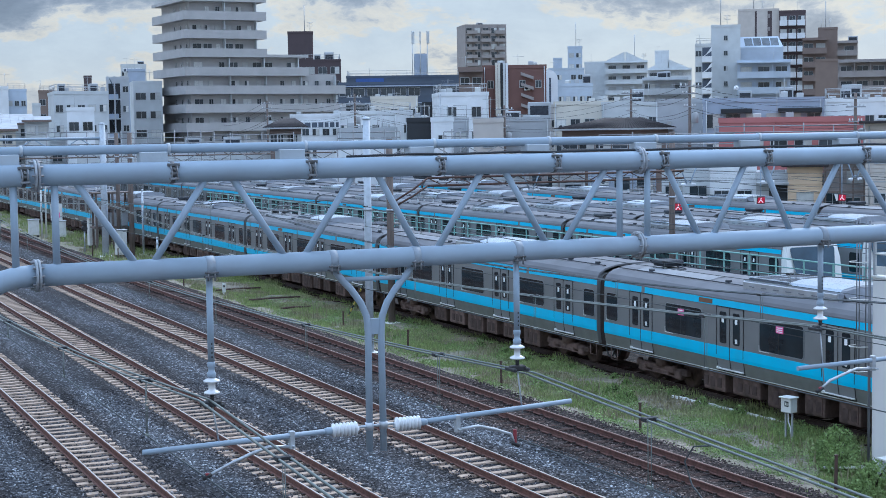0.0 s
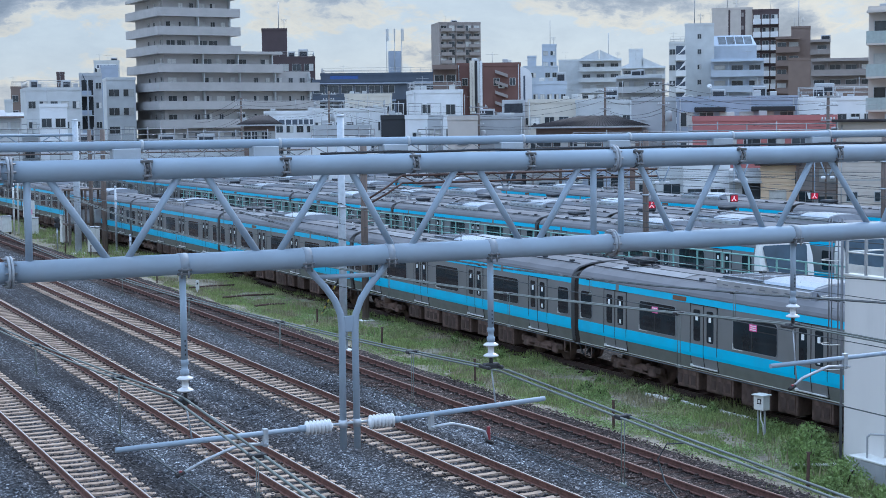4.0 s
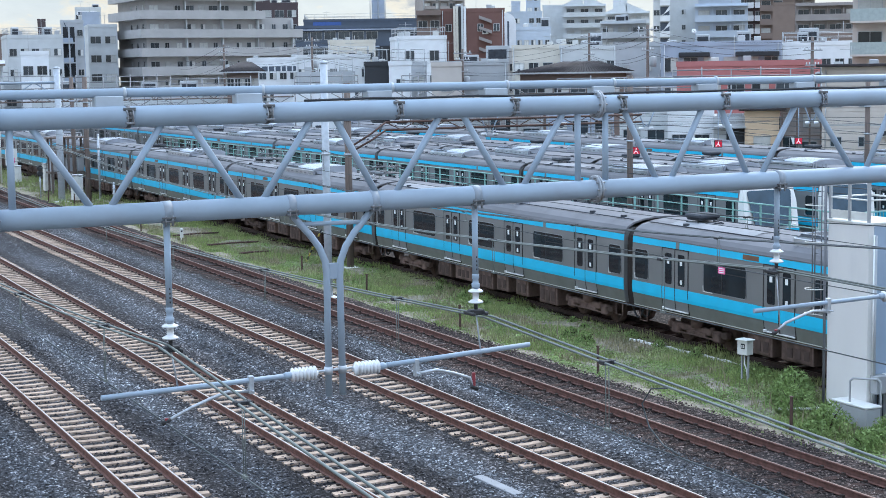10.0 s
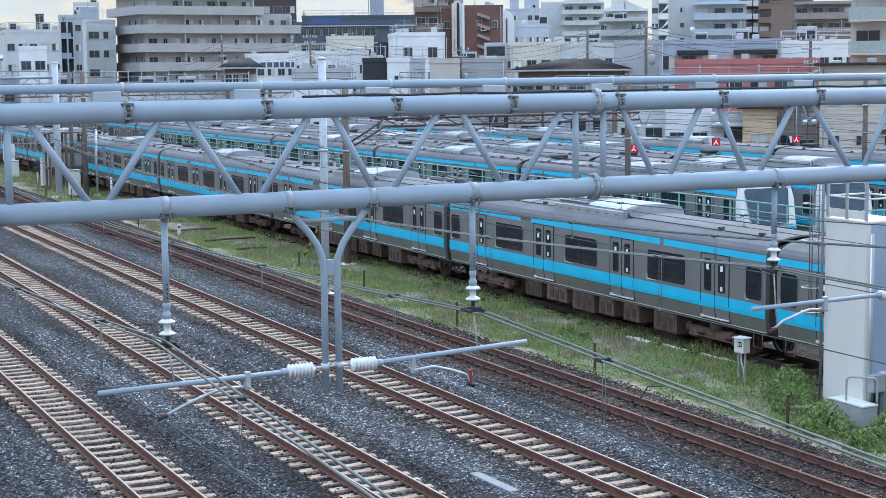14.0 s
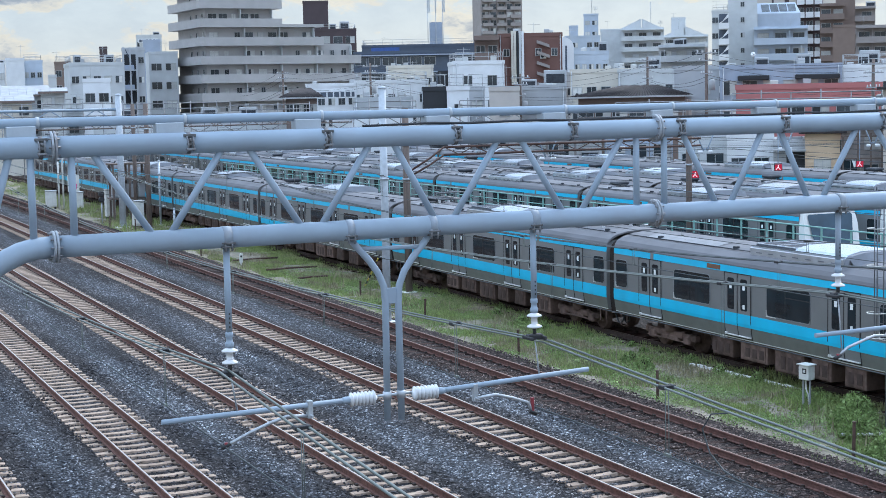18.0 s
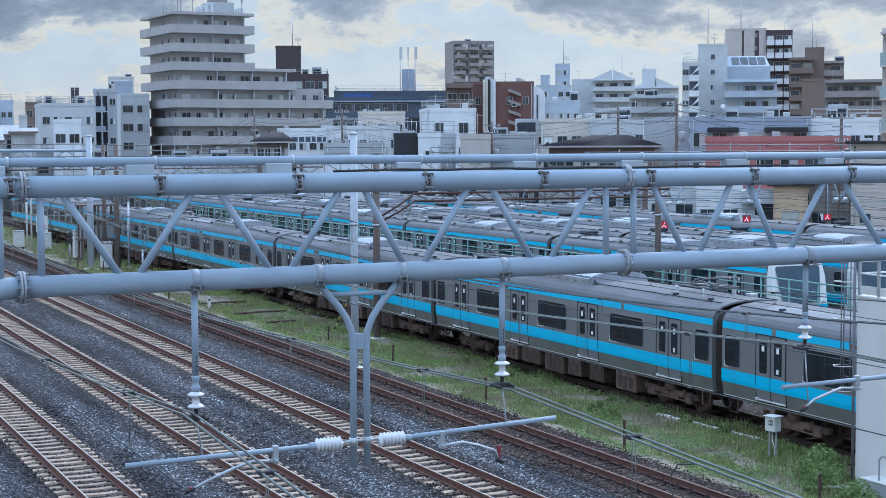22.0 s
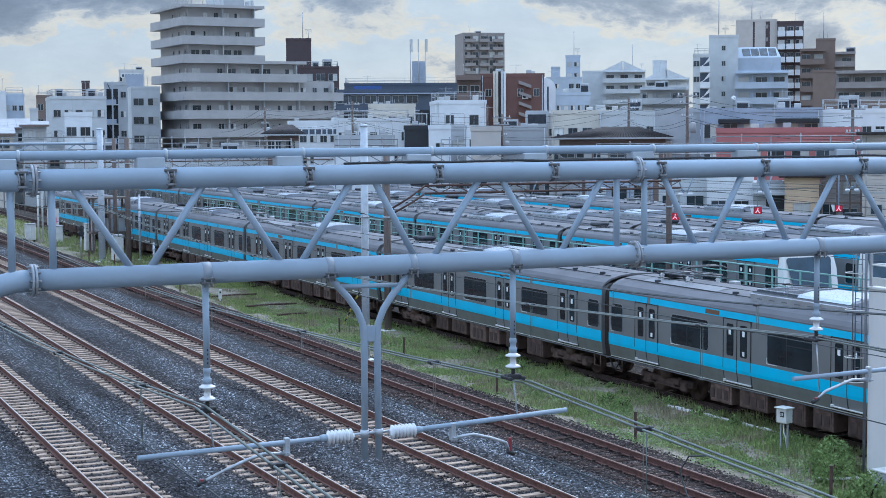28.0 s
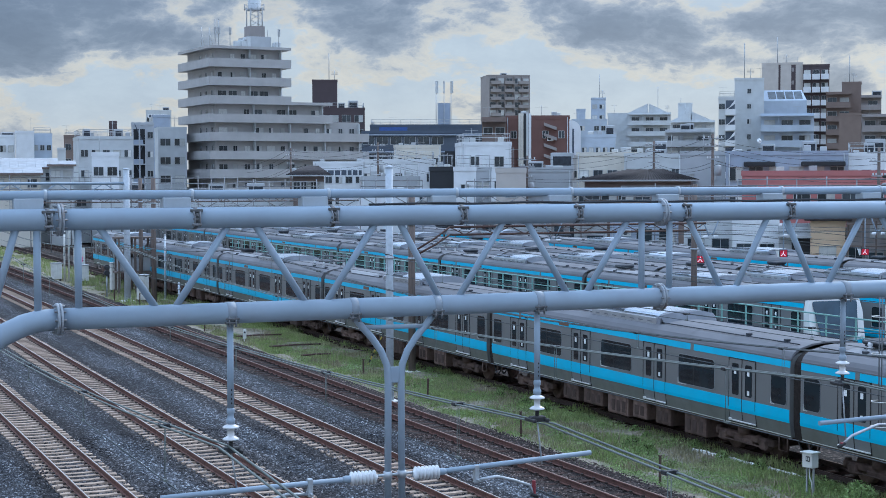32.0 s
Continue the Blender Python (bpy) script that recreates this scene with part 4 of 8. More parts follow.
def train_car(label, group, pantographs=(), cab=False, cooler_end=0.0, stickers=False, antenna=True, near_doors=True, stripe_trim=False):
    c = thing("train_car", label, "train car", group)
    part("body", CAR["body"], None, c, "bare grey metal body shell")
    part("skirt", CAR["skirt"], None, c, "darker lower body panel")
    roof = part("roof", CAR["roof"], None, c, "matt grey roof")
    part("roof_mat", CAR["roof_mat"], None, roof)
    part("conduit", CAR["conduit"], None, roof)
    cooler = part("roof_cooler", CAR["cooler"], None, c, "silver roof cooling unit", at=(0, cooler_end, 0))
    part("lid", CAR["cooler_lid"], None, cooler, "smooth pale blue lid")
    part("fairing", CAR["cooler_fairing"], None, cooler)
    tagged(part("louvre_bed", CAR["cooler_bed"], None, cooler, "dark louvres in a pale frame"), kind="stuff")
    if antenna:
        part("roof_antenna", CAR["antenna"], None, c, at=(0, 8.0, 0))
    for y in pantographs:
        pan = part("pantograph", CAR["pan_base"], None, c, "folded pantograph on white insulators", at=(0, y, 0))
        for px in (-0.55, 0.55):
            for py in (-0.75, 0.75):
                part("insulator", CAR["pan_insulator"], None, pan, at=(px, py, 0))
        for py in (-0.4, 0.4):
            part("crossbar", CAR["pan_bar"], None, pan, at=(0, py, 0))
        part("arm", CAR["pan_arm"], None, pan)
        part("collector_bow", CAR["pan_bow"], None, pan)
        part("arrester_box", CAR["pan_box"], None, pan)
    for sx in (-1, 1):
        part("lower_stripe", CAR["lower_stripe", sx], None, c, "wide sky-blue stripe")
        part("upper_stripe", CAR["upper_stripe", sx], None, c, "narrow sky-blue stripe")
        if sx > 0:                            # the side that is never passed, doors and windows joined
            tagged(part("far_side_windows", CAR["far_windows"], None, c), kind="stuff")
            tagged(part("far_side_doors", CAR["far_doors"], None, c), kind="stuff")
            continue
        for y in (DOORS if near_doors else ()):
            for leaf in (0, 1):
                d = part("door_leaf", CAR["leaf", sx, leaf], None, c, at=(0, y, 0))
                part("pane", CAR["door_pane", sx, leaf], None, d)
                off = -0.336 if leaf == 0 else 0.336
                part("notice", CAR["door_notice", sx], None, d, at=(0, off, 0))
                if leaf == 0:
                    part("notice", CAR["door_notice_low", sx], None, d, at=(0, off, 0))
            seal = part("door_seal", CAR["seal", sx], None, c, at=(0, y, 0))
            part("meeting_seal", CAR["meeting", sx], None, seal)
            part("sill", CAR["sill", sx], None, c, "bright door sill", at=(0, y, 0))
        for y in WINDOWS:
            w = part("window_frame", CAR["window_frame", sx], None, c, at=(0, y, 0))
            part("pane", CAR["window", sx], None, w)
        for y in (-9.23, 9.23):
            w = part("window_frame", CAR["end_window_frame", sx], None, c, at=(0, y, 0))
            part("pane", CAR["end_window", sx], None, w)
        if stripe_trim:
            part("skirt_trim", CAR["trim", sx], None, c, "pale edge along the skirt")
        part("destination_display", CAR["destination", sx], None, c, at=(0, 3.75, 0))
        for y in (-6.0, 6.0):
            part("stripe_plate", CAR["indicator", sx], None, c, at=(0, y + 1.3, 0))
    if stickers:
        for y, dz in ((4.95 + 0.12, 0), (0.06, 0)):
            s = Solid()
            side_plate(s, -1, rounded(y - 0.17, y + 0.17, 2.42, 2.62, 0.012, 1), 0.02, 0.004)
            for k in range(3):
                side_plate(s, -1, rounded(y - 0.13, y + 0.13, 2.45 + k * 0.055, 2.475 + k * 0.055, 0.004, 1), 0.022, 0.003, 1)
            part("window_sticker", s, ["notice_pink", "notice_white"], c, "pink notice sticker with pale lines")
    part("floor_frame", CAR["floor_frame"], None, c)
    for y, me in CAR["cases"]:
        part("equipment_case", me, None, c, at=(0, y, 0))
    wheels = []
    for y in (-6.9, 6.9):
        part("bogie", CAR["bogie"], None, c, "rusty bogie frame", at=(0, y, 0))
        for d in (-1.05, 1.05):
            wheels.append(part("wheelset", CAR["wheelset"], None, c, at=(0, y + d, 0.43)))
    if cab:
        shell = part("cab_shell", CAR["cab_shell"], None, c, "white driving-end shell")
        part("windscreen", CAR["windscreen"], None, shell)
        part("cab_stripe", CAR["cab_stripe"], None, shell)
        part("headlamp", CAR["headlamp"], None, shell)
    part("gangway", CAR["gangway"], None, c, "dark folded gangway")
    part("coupler", CAR["coupler"], None, c)
    for x in (-1.1, -0.85, 0.8):
        part("jumper_cable", CAR["jumper"], None, c, at=(x, 0, 0))
    return c, wheels


MOVING = []          # (car, its offset behind the first coupling, its wheelsets)


def trains():
    name = "grey and sky-blue commuter train car"
    for k in range(8):
        label = name + (" with a pantograph, moving" if k in (2, 5) else " rolling past the weedy verge")
        c, w = train_car(label, "cars of the moving train", pantographs={2: (-7.2, 7.2), 5: (-6.8,)}.get(k, ()), stickers=k == 0, stripe_trim=True, antenna=k in (0, 2, 3, 5, 8))
        MOVING.append((c, 20.0 * k - 10.0, w))
    parked, _ = train_car(name + " parked in the yard", "cars of the parked trains")
    pan, _ = train_car(name + " with pantograph, parked", "cars of the parked trains", pantographs=(-7.2,))
    lead, _ = train_car(name + " with white driving end, parked", "cars of the parked trains", cab=True)
    plain, _ = train_car(name + " parked between two trains", "cars of the parked trains", near_doors=False)
    for x, y0, n in ((43.0, 56.2, 8), (47.7, 56.6, 7), (52.4, 55.6, 7), (61.5, 58.0, 7)):
        for k in range(n):
            hidden = x in (47.7, 52.4)
            src = lead if k == 0 else (plain if hidden else (pan if k % 3 == 2 else parked))
            at = pose(x, y0 + 10 + 20 * k, YARD_Z)
            if not src.get("set"):
                src.matrix_basis = at
                src["set"] = 1
            else:
                copy_thing(src, at)
    for o in scene.objects:
        if "set" in o:
            del o["set"]

# ---- pipe truss that carries the overhead wires across the running lines ----
BEAM_Y, LOW_Z, HIGH_Z, RAIL_Z = 15.5, 6.905, 7.87, 8.105
BEAM_X0 = 2.67


def flange(g, x, z, r=0.158):
    """Two thick discs back to back, with a ring of bolts."""
    f = None
    for d in (-0.027, 0.003):
        s = Solid()
        s.lathe((x + d, BEAM_Y, z), (1, 0, 0), [(0, 0.1), (0.0005, r - 0.004), (0.004, r), (0.020, r), (0.0235, r - 0.004), (0.024, 0.1)], 28)
        f = part("flange", s, "flange_grey", g, "bolted pipe flange")
    for k in range(10):
        a = 2 * math.pi * k / 10
        y, zz = BEAM_Y + 0.136 * math.cos(a), z + 0.136 * math.sin(a)
        s = Solid()
        s.tube([(x - 0.055, y, zz), (x + 0.055, y, zz)], 0.011, 6)
        part("bolt", s, "bracket", f)


def collar(g, x, z, r, w=0.04):
    """A painted half-band round the pipe with a bolted plate and two bolts below."""
    s = Solid()
    s.lathe((x - w, BEAM_Y, z), (1, 0, 0), [(0, r), (0.001, r + 0.007), (2 * w - 0.001, r + 0.007), (2 * w, r)], 24)
    c = part("collar", s, "band_grey", g, "stained band round the pipe")
    for d, e in ((0.052, 0.012), (0.092, 0.03)):       # two bolted bars across the near lower side
        s = Solid()
        s.box(x - w - 0.025, x + w + 0.025, BEAM_Y - r - 0.012 + e * 0.4, BEAM_Y - r + 0.075, z - d - 0.009, z - d + 0.009, 0.003)
        part("plate", s, "clamp_dark", c)
    for d in (-0.035, 0.035):
        s = Solid()
        s.tube([(x + d, BEAM_Y - r + 0.004, z - 0.135), (x + d, BEAM_Y - r + 0.004, z - 0.03)], 0.010, 6)
        part("bolt", s, "bracket", c)
    return c


def small_clamp(g, x, z, r):
    """A narrow dark clamp: strap over the top, cross bars and two loops on the near side."""
    s = Solid()
    s.lathe((x - 0.02, BEAM_Y, z), (1, 0, 0), [(0, r), (0.001, r + 0.007), (0.039, r + 0.007), (0.04, r)], 24)
    c = part("clamp", s, "clamp_dark", g, "dark bolted pipe clamp")
    y = BEAM_Y - r
    for w, z0, z1, d in ((0.062, 0.062, 0.092, 0.0), (0.036, -0.022, 0.004, 0.024), (0.044, -0.072, -0.05, 0.018)):
        s = Solid()
        s.box(x - w, x + w, y - 0.035 + (0.03 if z0 > 0.05 else 0), y + 0.03, z + z0, z + z1, 0.004)
        part("bar", s, "clamp_dark" if z0 > -0.04 else "bracket", c)
    for d in (-0.032, 0.032):
        s = Solid()
        s.tube([(x + d, y + 0.02, z + 0.085), (x + d, y - 0.012, z + 0.05), (x + d * 0.8, y - 0.03, z + 0.02), (x + d * 0.8, y - 0.032, z - 0.03), (x + d, y - 0.014, z - 0.08)], 0.009, 6)
        part("loop", s, "bracket", c)
    s = Solid()
    s.tube([(x, y - 0.05, z + 0.035), (x, y - 0.01, z + 0.035)], 0.014, 6)
    part("bolt", s, "bracket", c)


def gantry():
    g = thing("overhead_line_gantry", "blue-grey painted pipe truss carrying the overhead wires", "overhead gantry")
    s = Solid()
    s.tube([(BEAM_X0, BEAM_Y, LOW_Z), (22.85, BEAM_Y, LOW_Z)], 0.107, 28)
    part("lower_pipe", s, "pipe", g, "thick lower pipe of the truss")
    s = Solid()
    s.tube([(2.67, BEAM_Y, LOW_Z), (2.5, BEAM_Y, 6.897), (2.34, BEAM_Y, 6.86), (2.16, BEAM_Y, 6.78), (1.98, BEAM_Y, 6.67), (1.7, BEAM_Y, 6.4), (1.5, BEAM_Y, 6.05), (1.38, BEAM_Y, 5.5), (1.35, BEAM_Y, 5.0)], 0.107, 28)
    part("elbow", s, "pipe", g, "bent haunch pipe")
    s = Solid()
    s.tube([(0.9, BEAM_Y, HIGH_Z), (23.0, BEAM_Y, HIGH_Z)], 0.106, 28)
    part("upper_pipe", s, "pipe", g, "thick upper pipe of the truss")
    s = Solid()
    s.tube([(0.9, BEAM_Y + 0.12, RAIL_Z), (23.0, BEAM_Y + 0.12, RAIL_Z)], 0.046, 16)
    part("cable_pipe", s, "pipe", g, "thin pipe along the top")
    s = Solid()
    s.tube([(5.9 + 0.4 * k, BEAM_Y + 0.03, HIGH_Z + 0.117 + 0.006 * (k % 3)) for k in range(32)], 0.013, 6)
    part("cable", s, "black", g, "black cable lying on the upper pipe")
    for x in (1.2, 22.85):
        s = Solid()
        s.tube([(x, BEAM_Y, -0.4), (x, BEAM_Y, 8.5)], 0.16, 24)
        s.lathe((x, BEAM_Y, 8.5), (0, 0, 1), [(0, 0.16), (0.04, 0.12), (0.06, 0.0)], 24)
        s.box(x - 0.4, x + 0.4, BEAM_Y - 0.4, BEAM_Y + 0.4, -0.42, -0.05, 0.05)
        part("post", s, "pipe", g, "round standing post")
    for x in (2.67, 9.415, 16.2):
        flange(g, x, LOW_Z)
        flange(g, x + 0.02, HIGH_Z)
    # web: alternating diagonals and, by each flange, two posts
    webs = [(2.05, LOW_Z + 0.1, 2.30, HIGH_Z), (3.02, HIGH_Z, 3.68, LOW_Z)]
    lows, highs = [3.71, 5.30, 6.80, 8.35], [4.51, 6.10, 7.59]
    for i, hx in enumerate(highs):
        webs += [(lows[i] + 0.06, LOW_Z, hx - 0.09, HIGH_Z), (hx + 0.09, HIGH_Z, lows[i + 1] - 0.07, LOW_Z)]
    webs += [(8.42, LOW_Z, 9.05, HIGH_Z), (9.75, HIGH_Z, 10.28, LOW_Z)]
    lows, highs = [10.34, 11.64, 13.25, 14.8], [11.01, 12.38, 13.9]
    for i, hx in enumerate(highs):
        webs += [(lows[i] + 0.06, LOW_Z, hx - 0.09, HIGH_Z), (hx + 0.09, HIGH_Z, lows[i + 1] - 0.07, LOW_Z)]
    webs += [(2.475, LOW_Z, 2.475, HIGH_Z), (2.865, LOW_Z, 2.865, HIGH_Z), (9.18, LOW_Z, 9.18, HIGH_Z), (9.545, LOW_Z, 9.545, HIGH_Z)]
    webs += [(14.87, LOW_Z, 15.4, HIGH_Z), (16.0, LOW_Z, 16.0, HIGH_Z), (16.42, LOW_Z, 16.42, HIGH_Z), (15.5, HIGH_Z, 15.95, LOW_Z)]
    for xa, za, xb, zb in webs:
        s = Solid()
        s.tube([(xa, BEAM_Y, za), (xb, BEAM_Y, zb)], 0.036, 14)
        part("web_member", s, "pipe", g)
    for x in (2.62 - 0.05, 4.02, 5.47, 6.93, 8.33, 9.72, 11.15, 12.59, 14.0, 15.4):
        small_clamp(g, x, HIGH_Z, 0.106)
        s = Solid()
        s.box(x - 0.30, x - 0.02, BEAM_Y + 0.04, BEAM_Y + 0.19, HIGH_Z + 0.10, RAIL_Z - 0.03, 0.006)
        s.lathe((x + 0.0, BEAM_Y + 0.12, RAIL_Z), (1, 0, 0), [(-0.01, 0.046), (-0.009, 0.056), (0.02, 0.056), (0.021, 0.046)], 16)
        part("support_plate", s, "saddle", g)
    return g


def ribbed(s, origin, axis, length, r0, r1, n, mat=0):
    prof, step = [(0, r0 * 0.7), (0.02, r0)], length / n
    for k in range(n):
        d = 0.02 + k * step
        prof += [(d, r0), (d + step * 0.35, r1), (d + step * 0.55, r1), (d + step * 0.95, r0)]
    prof += [(length + 0.03, r0), (length + 0.05, r0 * 0.7)]
    s.lathe(origin, axis, prof, 18, mat)


def drop_post(x, label, z=5.11, left=(0.95, 1.86, 4.765)):
    """The forked hanging post between two tracks, with its two insulated pull-off arms."""
    p = thing("drop_post", label, "drop post", "drop posts of the gantry")
    for side in (-1, 1):
        s = Solid()
        pts = [(x + side * 0.45, 6.81), (x + side * 0.36, 6.70), (x + side * 0.25, 6.58), (x + side * 0.15, 6.44), (x + side * 0.088, 6.29), (x + side * 0.074, 6.12), (x + side * 0.08, 4.845)]
        s.tube([(a, BEAM_Y, b) for a, b in pts], 0.037, 16)
        part("leg", s, "pipe", p)
        collar(p, x + side * 0.47, LOW_Z, 0.107)
    s = Solid()
    s.tube([(x - 0.34, BEAM_Y, 6.70), (x + 0.32, BEAM_Y, 6.69)], 0.024, 12)
    part("tie_bar", s, "pipe", p)
    s = Solid()
    s.box(x - 0.05, x + 0.05, BEAM_Y - 0.012, BEAM_Y + 0.012, 6.10, 6.27, 0.004)
    part("gusset", s, "pipe", p)
    s = Solid()
    for d in (-0.08, 0.08):
        s.lathe((x + d, BEAM_Y, z - 0.03), (0, 0, 1), [(0, 0.037), (0.001, 0.048), (0.08, 0.048), (0.081, 0.037)], 14)
    s.tube([(x - 0.2, BEAM_Y, z + 0.01), (x + 0.2, BEAM_Y, z + 0.015)], 0.016, 8)
    part("band", s, "zinc", p)
    for side, tip in ((-1, x - 2.52), (1, x + 2.36)):
        s = Solid()
        ribbed(s, (x + side * 0.2, BEAM_Y, z), (side, 0, 0), 0.29, 0.036, 0.078, 7)
        part("insulator", s, "porcelain", p, "white ribbed insulator")
        s = Solid()
        dz = 0.075 if side > 0 else -0.035
        s.tube([(x + side * 0.46, BEAM_Y, z), (tip, BEAM_Y, z + dz)], 0.028, 14)
        s.lathe((x + side * 0.45, BEAM_Y, z), (side, 0, 0), [(0, 0.036), (0.1, 0.04), (0.14, 0.03)], 12)
        part("arm", s, "pipe", p, "horizontal pull-off pipe")
        # bracket and curved steady arm that pulls the contact wire aside
        at, reach, tail = left if side < 0 else (0.95, 1.65, 4.765)
        bx = x + side * at
        s = Solid()
        s.box(bx - 0.028, bx + 0.028, BEAM_Y - 0.03, BEAM_Y + 0.03, z - 0.15, z + 0.04, 0.006)
        s.tube([(bx, BEAM_Y - 0.1, z - 0.115), (bx, BEAM_Y + 0.1, z - 0.115)], 0.012, 6)
        part("steady_bracket", s, "zinc", p)
        s = Solid()
        e = x + side * reach
        s.tube([(bx, BEAM_Y, z - 0.125), (bx + side * 0.25, BEAM_Y, z - 0.105), (bx + side * 0.45, BEAM_Y, z - 0.16), (bx + side * 0.65, BEAM_Y, (z - 0.16 + tail) / 2 + 0.02), (e, BEAM_Y, tail)], 0.018, 10)
        arm = part("steady_arm", s, "zinc", p, "curved steady arm")
        s = Solid()
        s.tube([(e - side * 0.04, BEAM_Y, tail + 0.02), (e + side * 0.05, BEAM_Y, tail - 0.025)], 0.024, 8)
        part("wire_clamp", s, "black", arm)
        s = Solid()
        s.box(e - 0.018, e + 0.018, BEAM_Y - 0.018, BEAM_Y + 0.018, tail - 0.005, tail + (0.165 if side > 0 else 0.035), 0.006)
        part("stop", s, "maroon", arm, "small dark red stop")
    return p


def wire_hanger(x, z_end, label):
    """A pipe that hangs from the truss, with a two-shed insulator that holds the carrier wire."""
    h = thing("wire_hanger", label, "wire hanger", "hanging wire supports")
    s = Solid()
    s.tube([(x, BEAM_Y, LOW_Z - 0.1), (x, BEAM_Y, z_end + 0.30)], 0.034, 16)
    s.lathe((x, BEAM_Y, z_end + 0.178), (0, 0, 1), [(0, 0.034), (0.005, 0.044), (0.05, 0.046), (0.06, 0.034), (0.10, 0.032), (0.11, 0.04), (0.15, 0.04), (0.16, 0.034)], 14)
    part("pipe", s, "pipe", h)
    for k in range(4):
        s = Solid()
        s.box(x - 0.006, x + 0.006, BEAM_Y - 0.0365, BEAM_Y - 0.034, z_end + 0.38 + k * 0.045, z_end + 0.40 + k * 0.045)
        part("adjusting_hole", s, "black", h)
    collar(h, x, LOW_Z, 0.107, 0.045)
    s = Solid()
    s.lathe((x, BEAM_Y, z_end), (0, 0, 1), [(0, 0.03), (0.012, 0.05), (0.014, 0.082), (0.022, 0.086), (0.030, 0.082), (0.048, 0.05), (0.054, 0.036), (0.12, 0.036), (0.132, 0.05),
            (0.134, 0.082), (0.142, 0.086), (0.150, 0.082), (0.168, 0.05), (0.176, 0.034)], 22)
    part("insulator", s, "porcelain", h, "white two-shed insulator")
    s = Solid()
    s.tube([(x, BEAM_Y, z_end + 0.01), (x, BEAM_Y, z_end - 0.09)], 0.022, 8)
    s.box(x - 0.09, x + 0.09, BEAM_Y - 0.05, BEAM_Y + 0.05, z_end - 0.12, z_end - 0.06, 0.012)
    for d in (-0.08, 0.08):
        s.box(x + d - 0.02, x + d + 0.02, BEAM_Y - 0.12, BEAM_Y + 0.12, z_end - 0.12, z_end - 0.08, 0.01)
    part("wire_clamp", s, "black", h, "dark suspension clamp")
    s = Solid()
    s.tube([(x, BEAM_Y, z_end - 0.1), (x + 0.06, BEAM_Y, 5.1)], 0.009, 6)
    part("stay", s, "zinc", h)
    return h


def overhead_wire(x, top, label, spans=(-24.5, 15.5, 55.5, 95.5, 135.5, 175.5), near=0.4, far=0.7, twin=0.055, low=4.75, mat="copper_wire"):
    """Carrier wires in shallow curves, the straight contact wire under them, and the droppers between."""
    w = thing("overhead_wire", label, "overhead wire", "overhead wires")
    for side in (-1, 1) if twin else (0,):
        s = Solid()
        pts = []
        for a, b in zip(spans, spans[1:]):
            sag = near if a < 0 else far
            for k in range(12):
                t = k / 12
                pts.append((x + side * twin, a + (b - a) * t, top - 4 * sag * t * (1 - t)))
        pts.append((x + side * twin, spans[-1], top))
        s.tube(pts, 0.0125, 6)
        part("carrier_wire", s, mat, w)
    s = Solid()
    s.tube([(x, spans[0], low), (x, spans[-1], low)], 0.0085, 6)
    part("contact_wire", s, "wire", w)
    for a, b in zip(spans, spans[1:]):
        n, sag = 8, near if a < 0 else far
        for k in range(n):
            t = (k + 0.5) / n
            y, z = a + (b - a) * t, top - 4 * sag * t * (1 - t)
            if y > 75:
                break
            s = Solid()
            s.box(x - 0.07, x + 0.07, y - 0.02, y + 0.02, z - 0.018, z + 0.018, 0.006)
            for d in (-0.055, 0.055):
                s.box(x + d - 0.02, x + d + 0.02, y - 0.05, y + 0.05, z - 0.022, z + 0.022, 0.008)
            part("wire_clip", s, "black", w)
            if z - low > 0.08:
                s = Solid()
                for d in (-0.03, 0.03):
                    s.tube([(x, y + d, z - 0.02), (x, y + d, low)], 0.005, 5)
                s.box(x - 0.015, x + 0.015, y - 0.05, y + 0.05, low - 0.005, low + 0.025)
                part("dropper", s, "copper_wire", w)
    return w


def overhead_line():
    gantry()
    drop_post(6.17, "forked blue-grey drop post with white ribbed insulators")
    drop_post(14.17, "forked blue-grey drop post with white ribbed insulators", 5.35, (1.39, 2.19, 5.03))
    wire_hanger(4.38, 5.60, "blue-grey hanging pipe with a white insulator")
    wire_hanger(7.86, 5.70, "blue-grey hanging pipe with a white insulator")
    wire_hanger(11.98, 5.88, "blue-grey hanging pipe with a white insulator")
    wire_hanger(20.83, 5.73, "blue-grey hanging pipe with a white insulator")
    wire_hanger(16.4, 5.75, "blue-grey hanging pipe with a white insulator")
    label = "twin carrier wires and contact wire over the running line"
    overhead_wire(4.30, 5.55, label, near=0.55, far=0.62)
    overhead_wire(8.02, 5.54, label, near=0.46, far=0.45)
    overhead_wire(12.0, 5.80, label, near=0.10, far=0.52, low=4.94)
    overhead_wire(16.5, 5.68, label, near=0.30, far=0.70, mat="wire")
    overhead_wire(20.83, 5.65, "single carrier wire and contact wire over the siding", near=0.40, far=0.75, twin=0.0, mat="wire")
    j = thing("jumper_wire", "thin looping jumper between carrier and contact wire", "wire")
    s = Solid()
    s.tube([(8.02, 11.95, 5.36), (8.0, 12.2, 5.31), (7.98, 12.32, 5.15), (7.98, 12.2, 4.95), (8.0, 12.0, 4.82), (8.02, 11.75, 4.77)], 0.008, 6)
    part("cable", s, "wire", j)

# ---- town behind the yard ----
def wall_paint(name, base, **kw):
    kw = {"var": 0.06, "scale": 0.7, "bump": 0.08, "bscale": 8, "stain": tuple(c * 0.72 for c in base), "stain_amount": 0.5, "stain_scale": 0.16, **kw}
    M[name] = paint(name, base, 0.85, **kw)


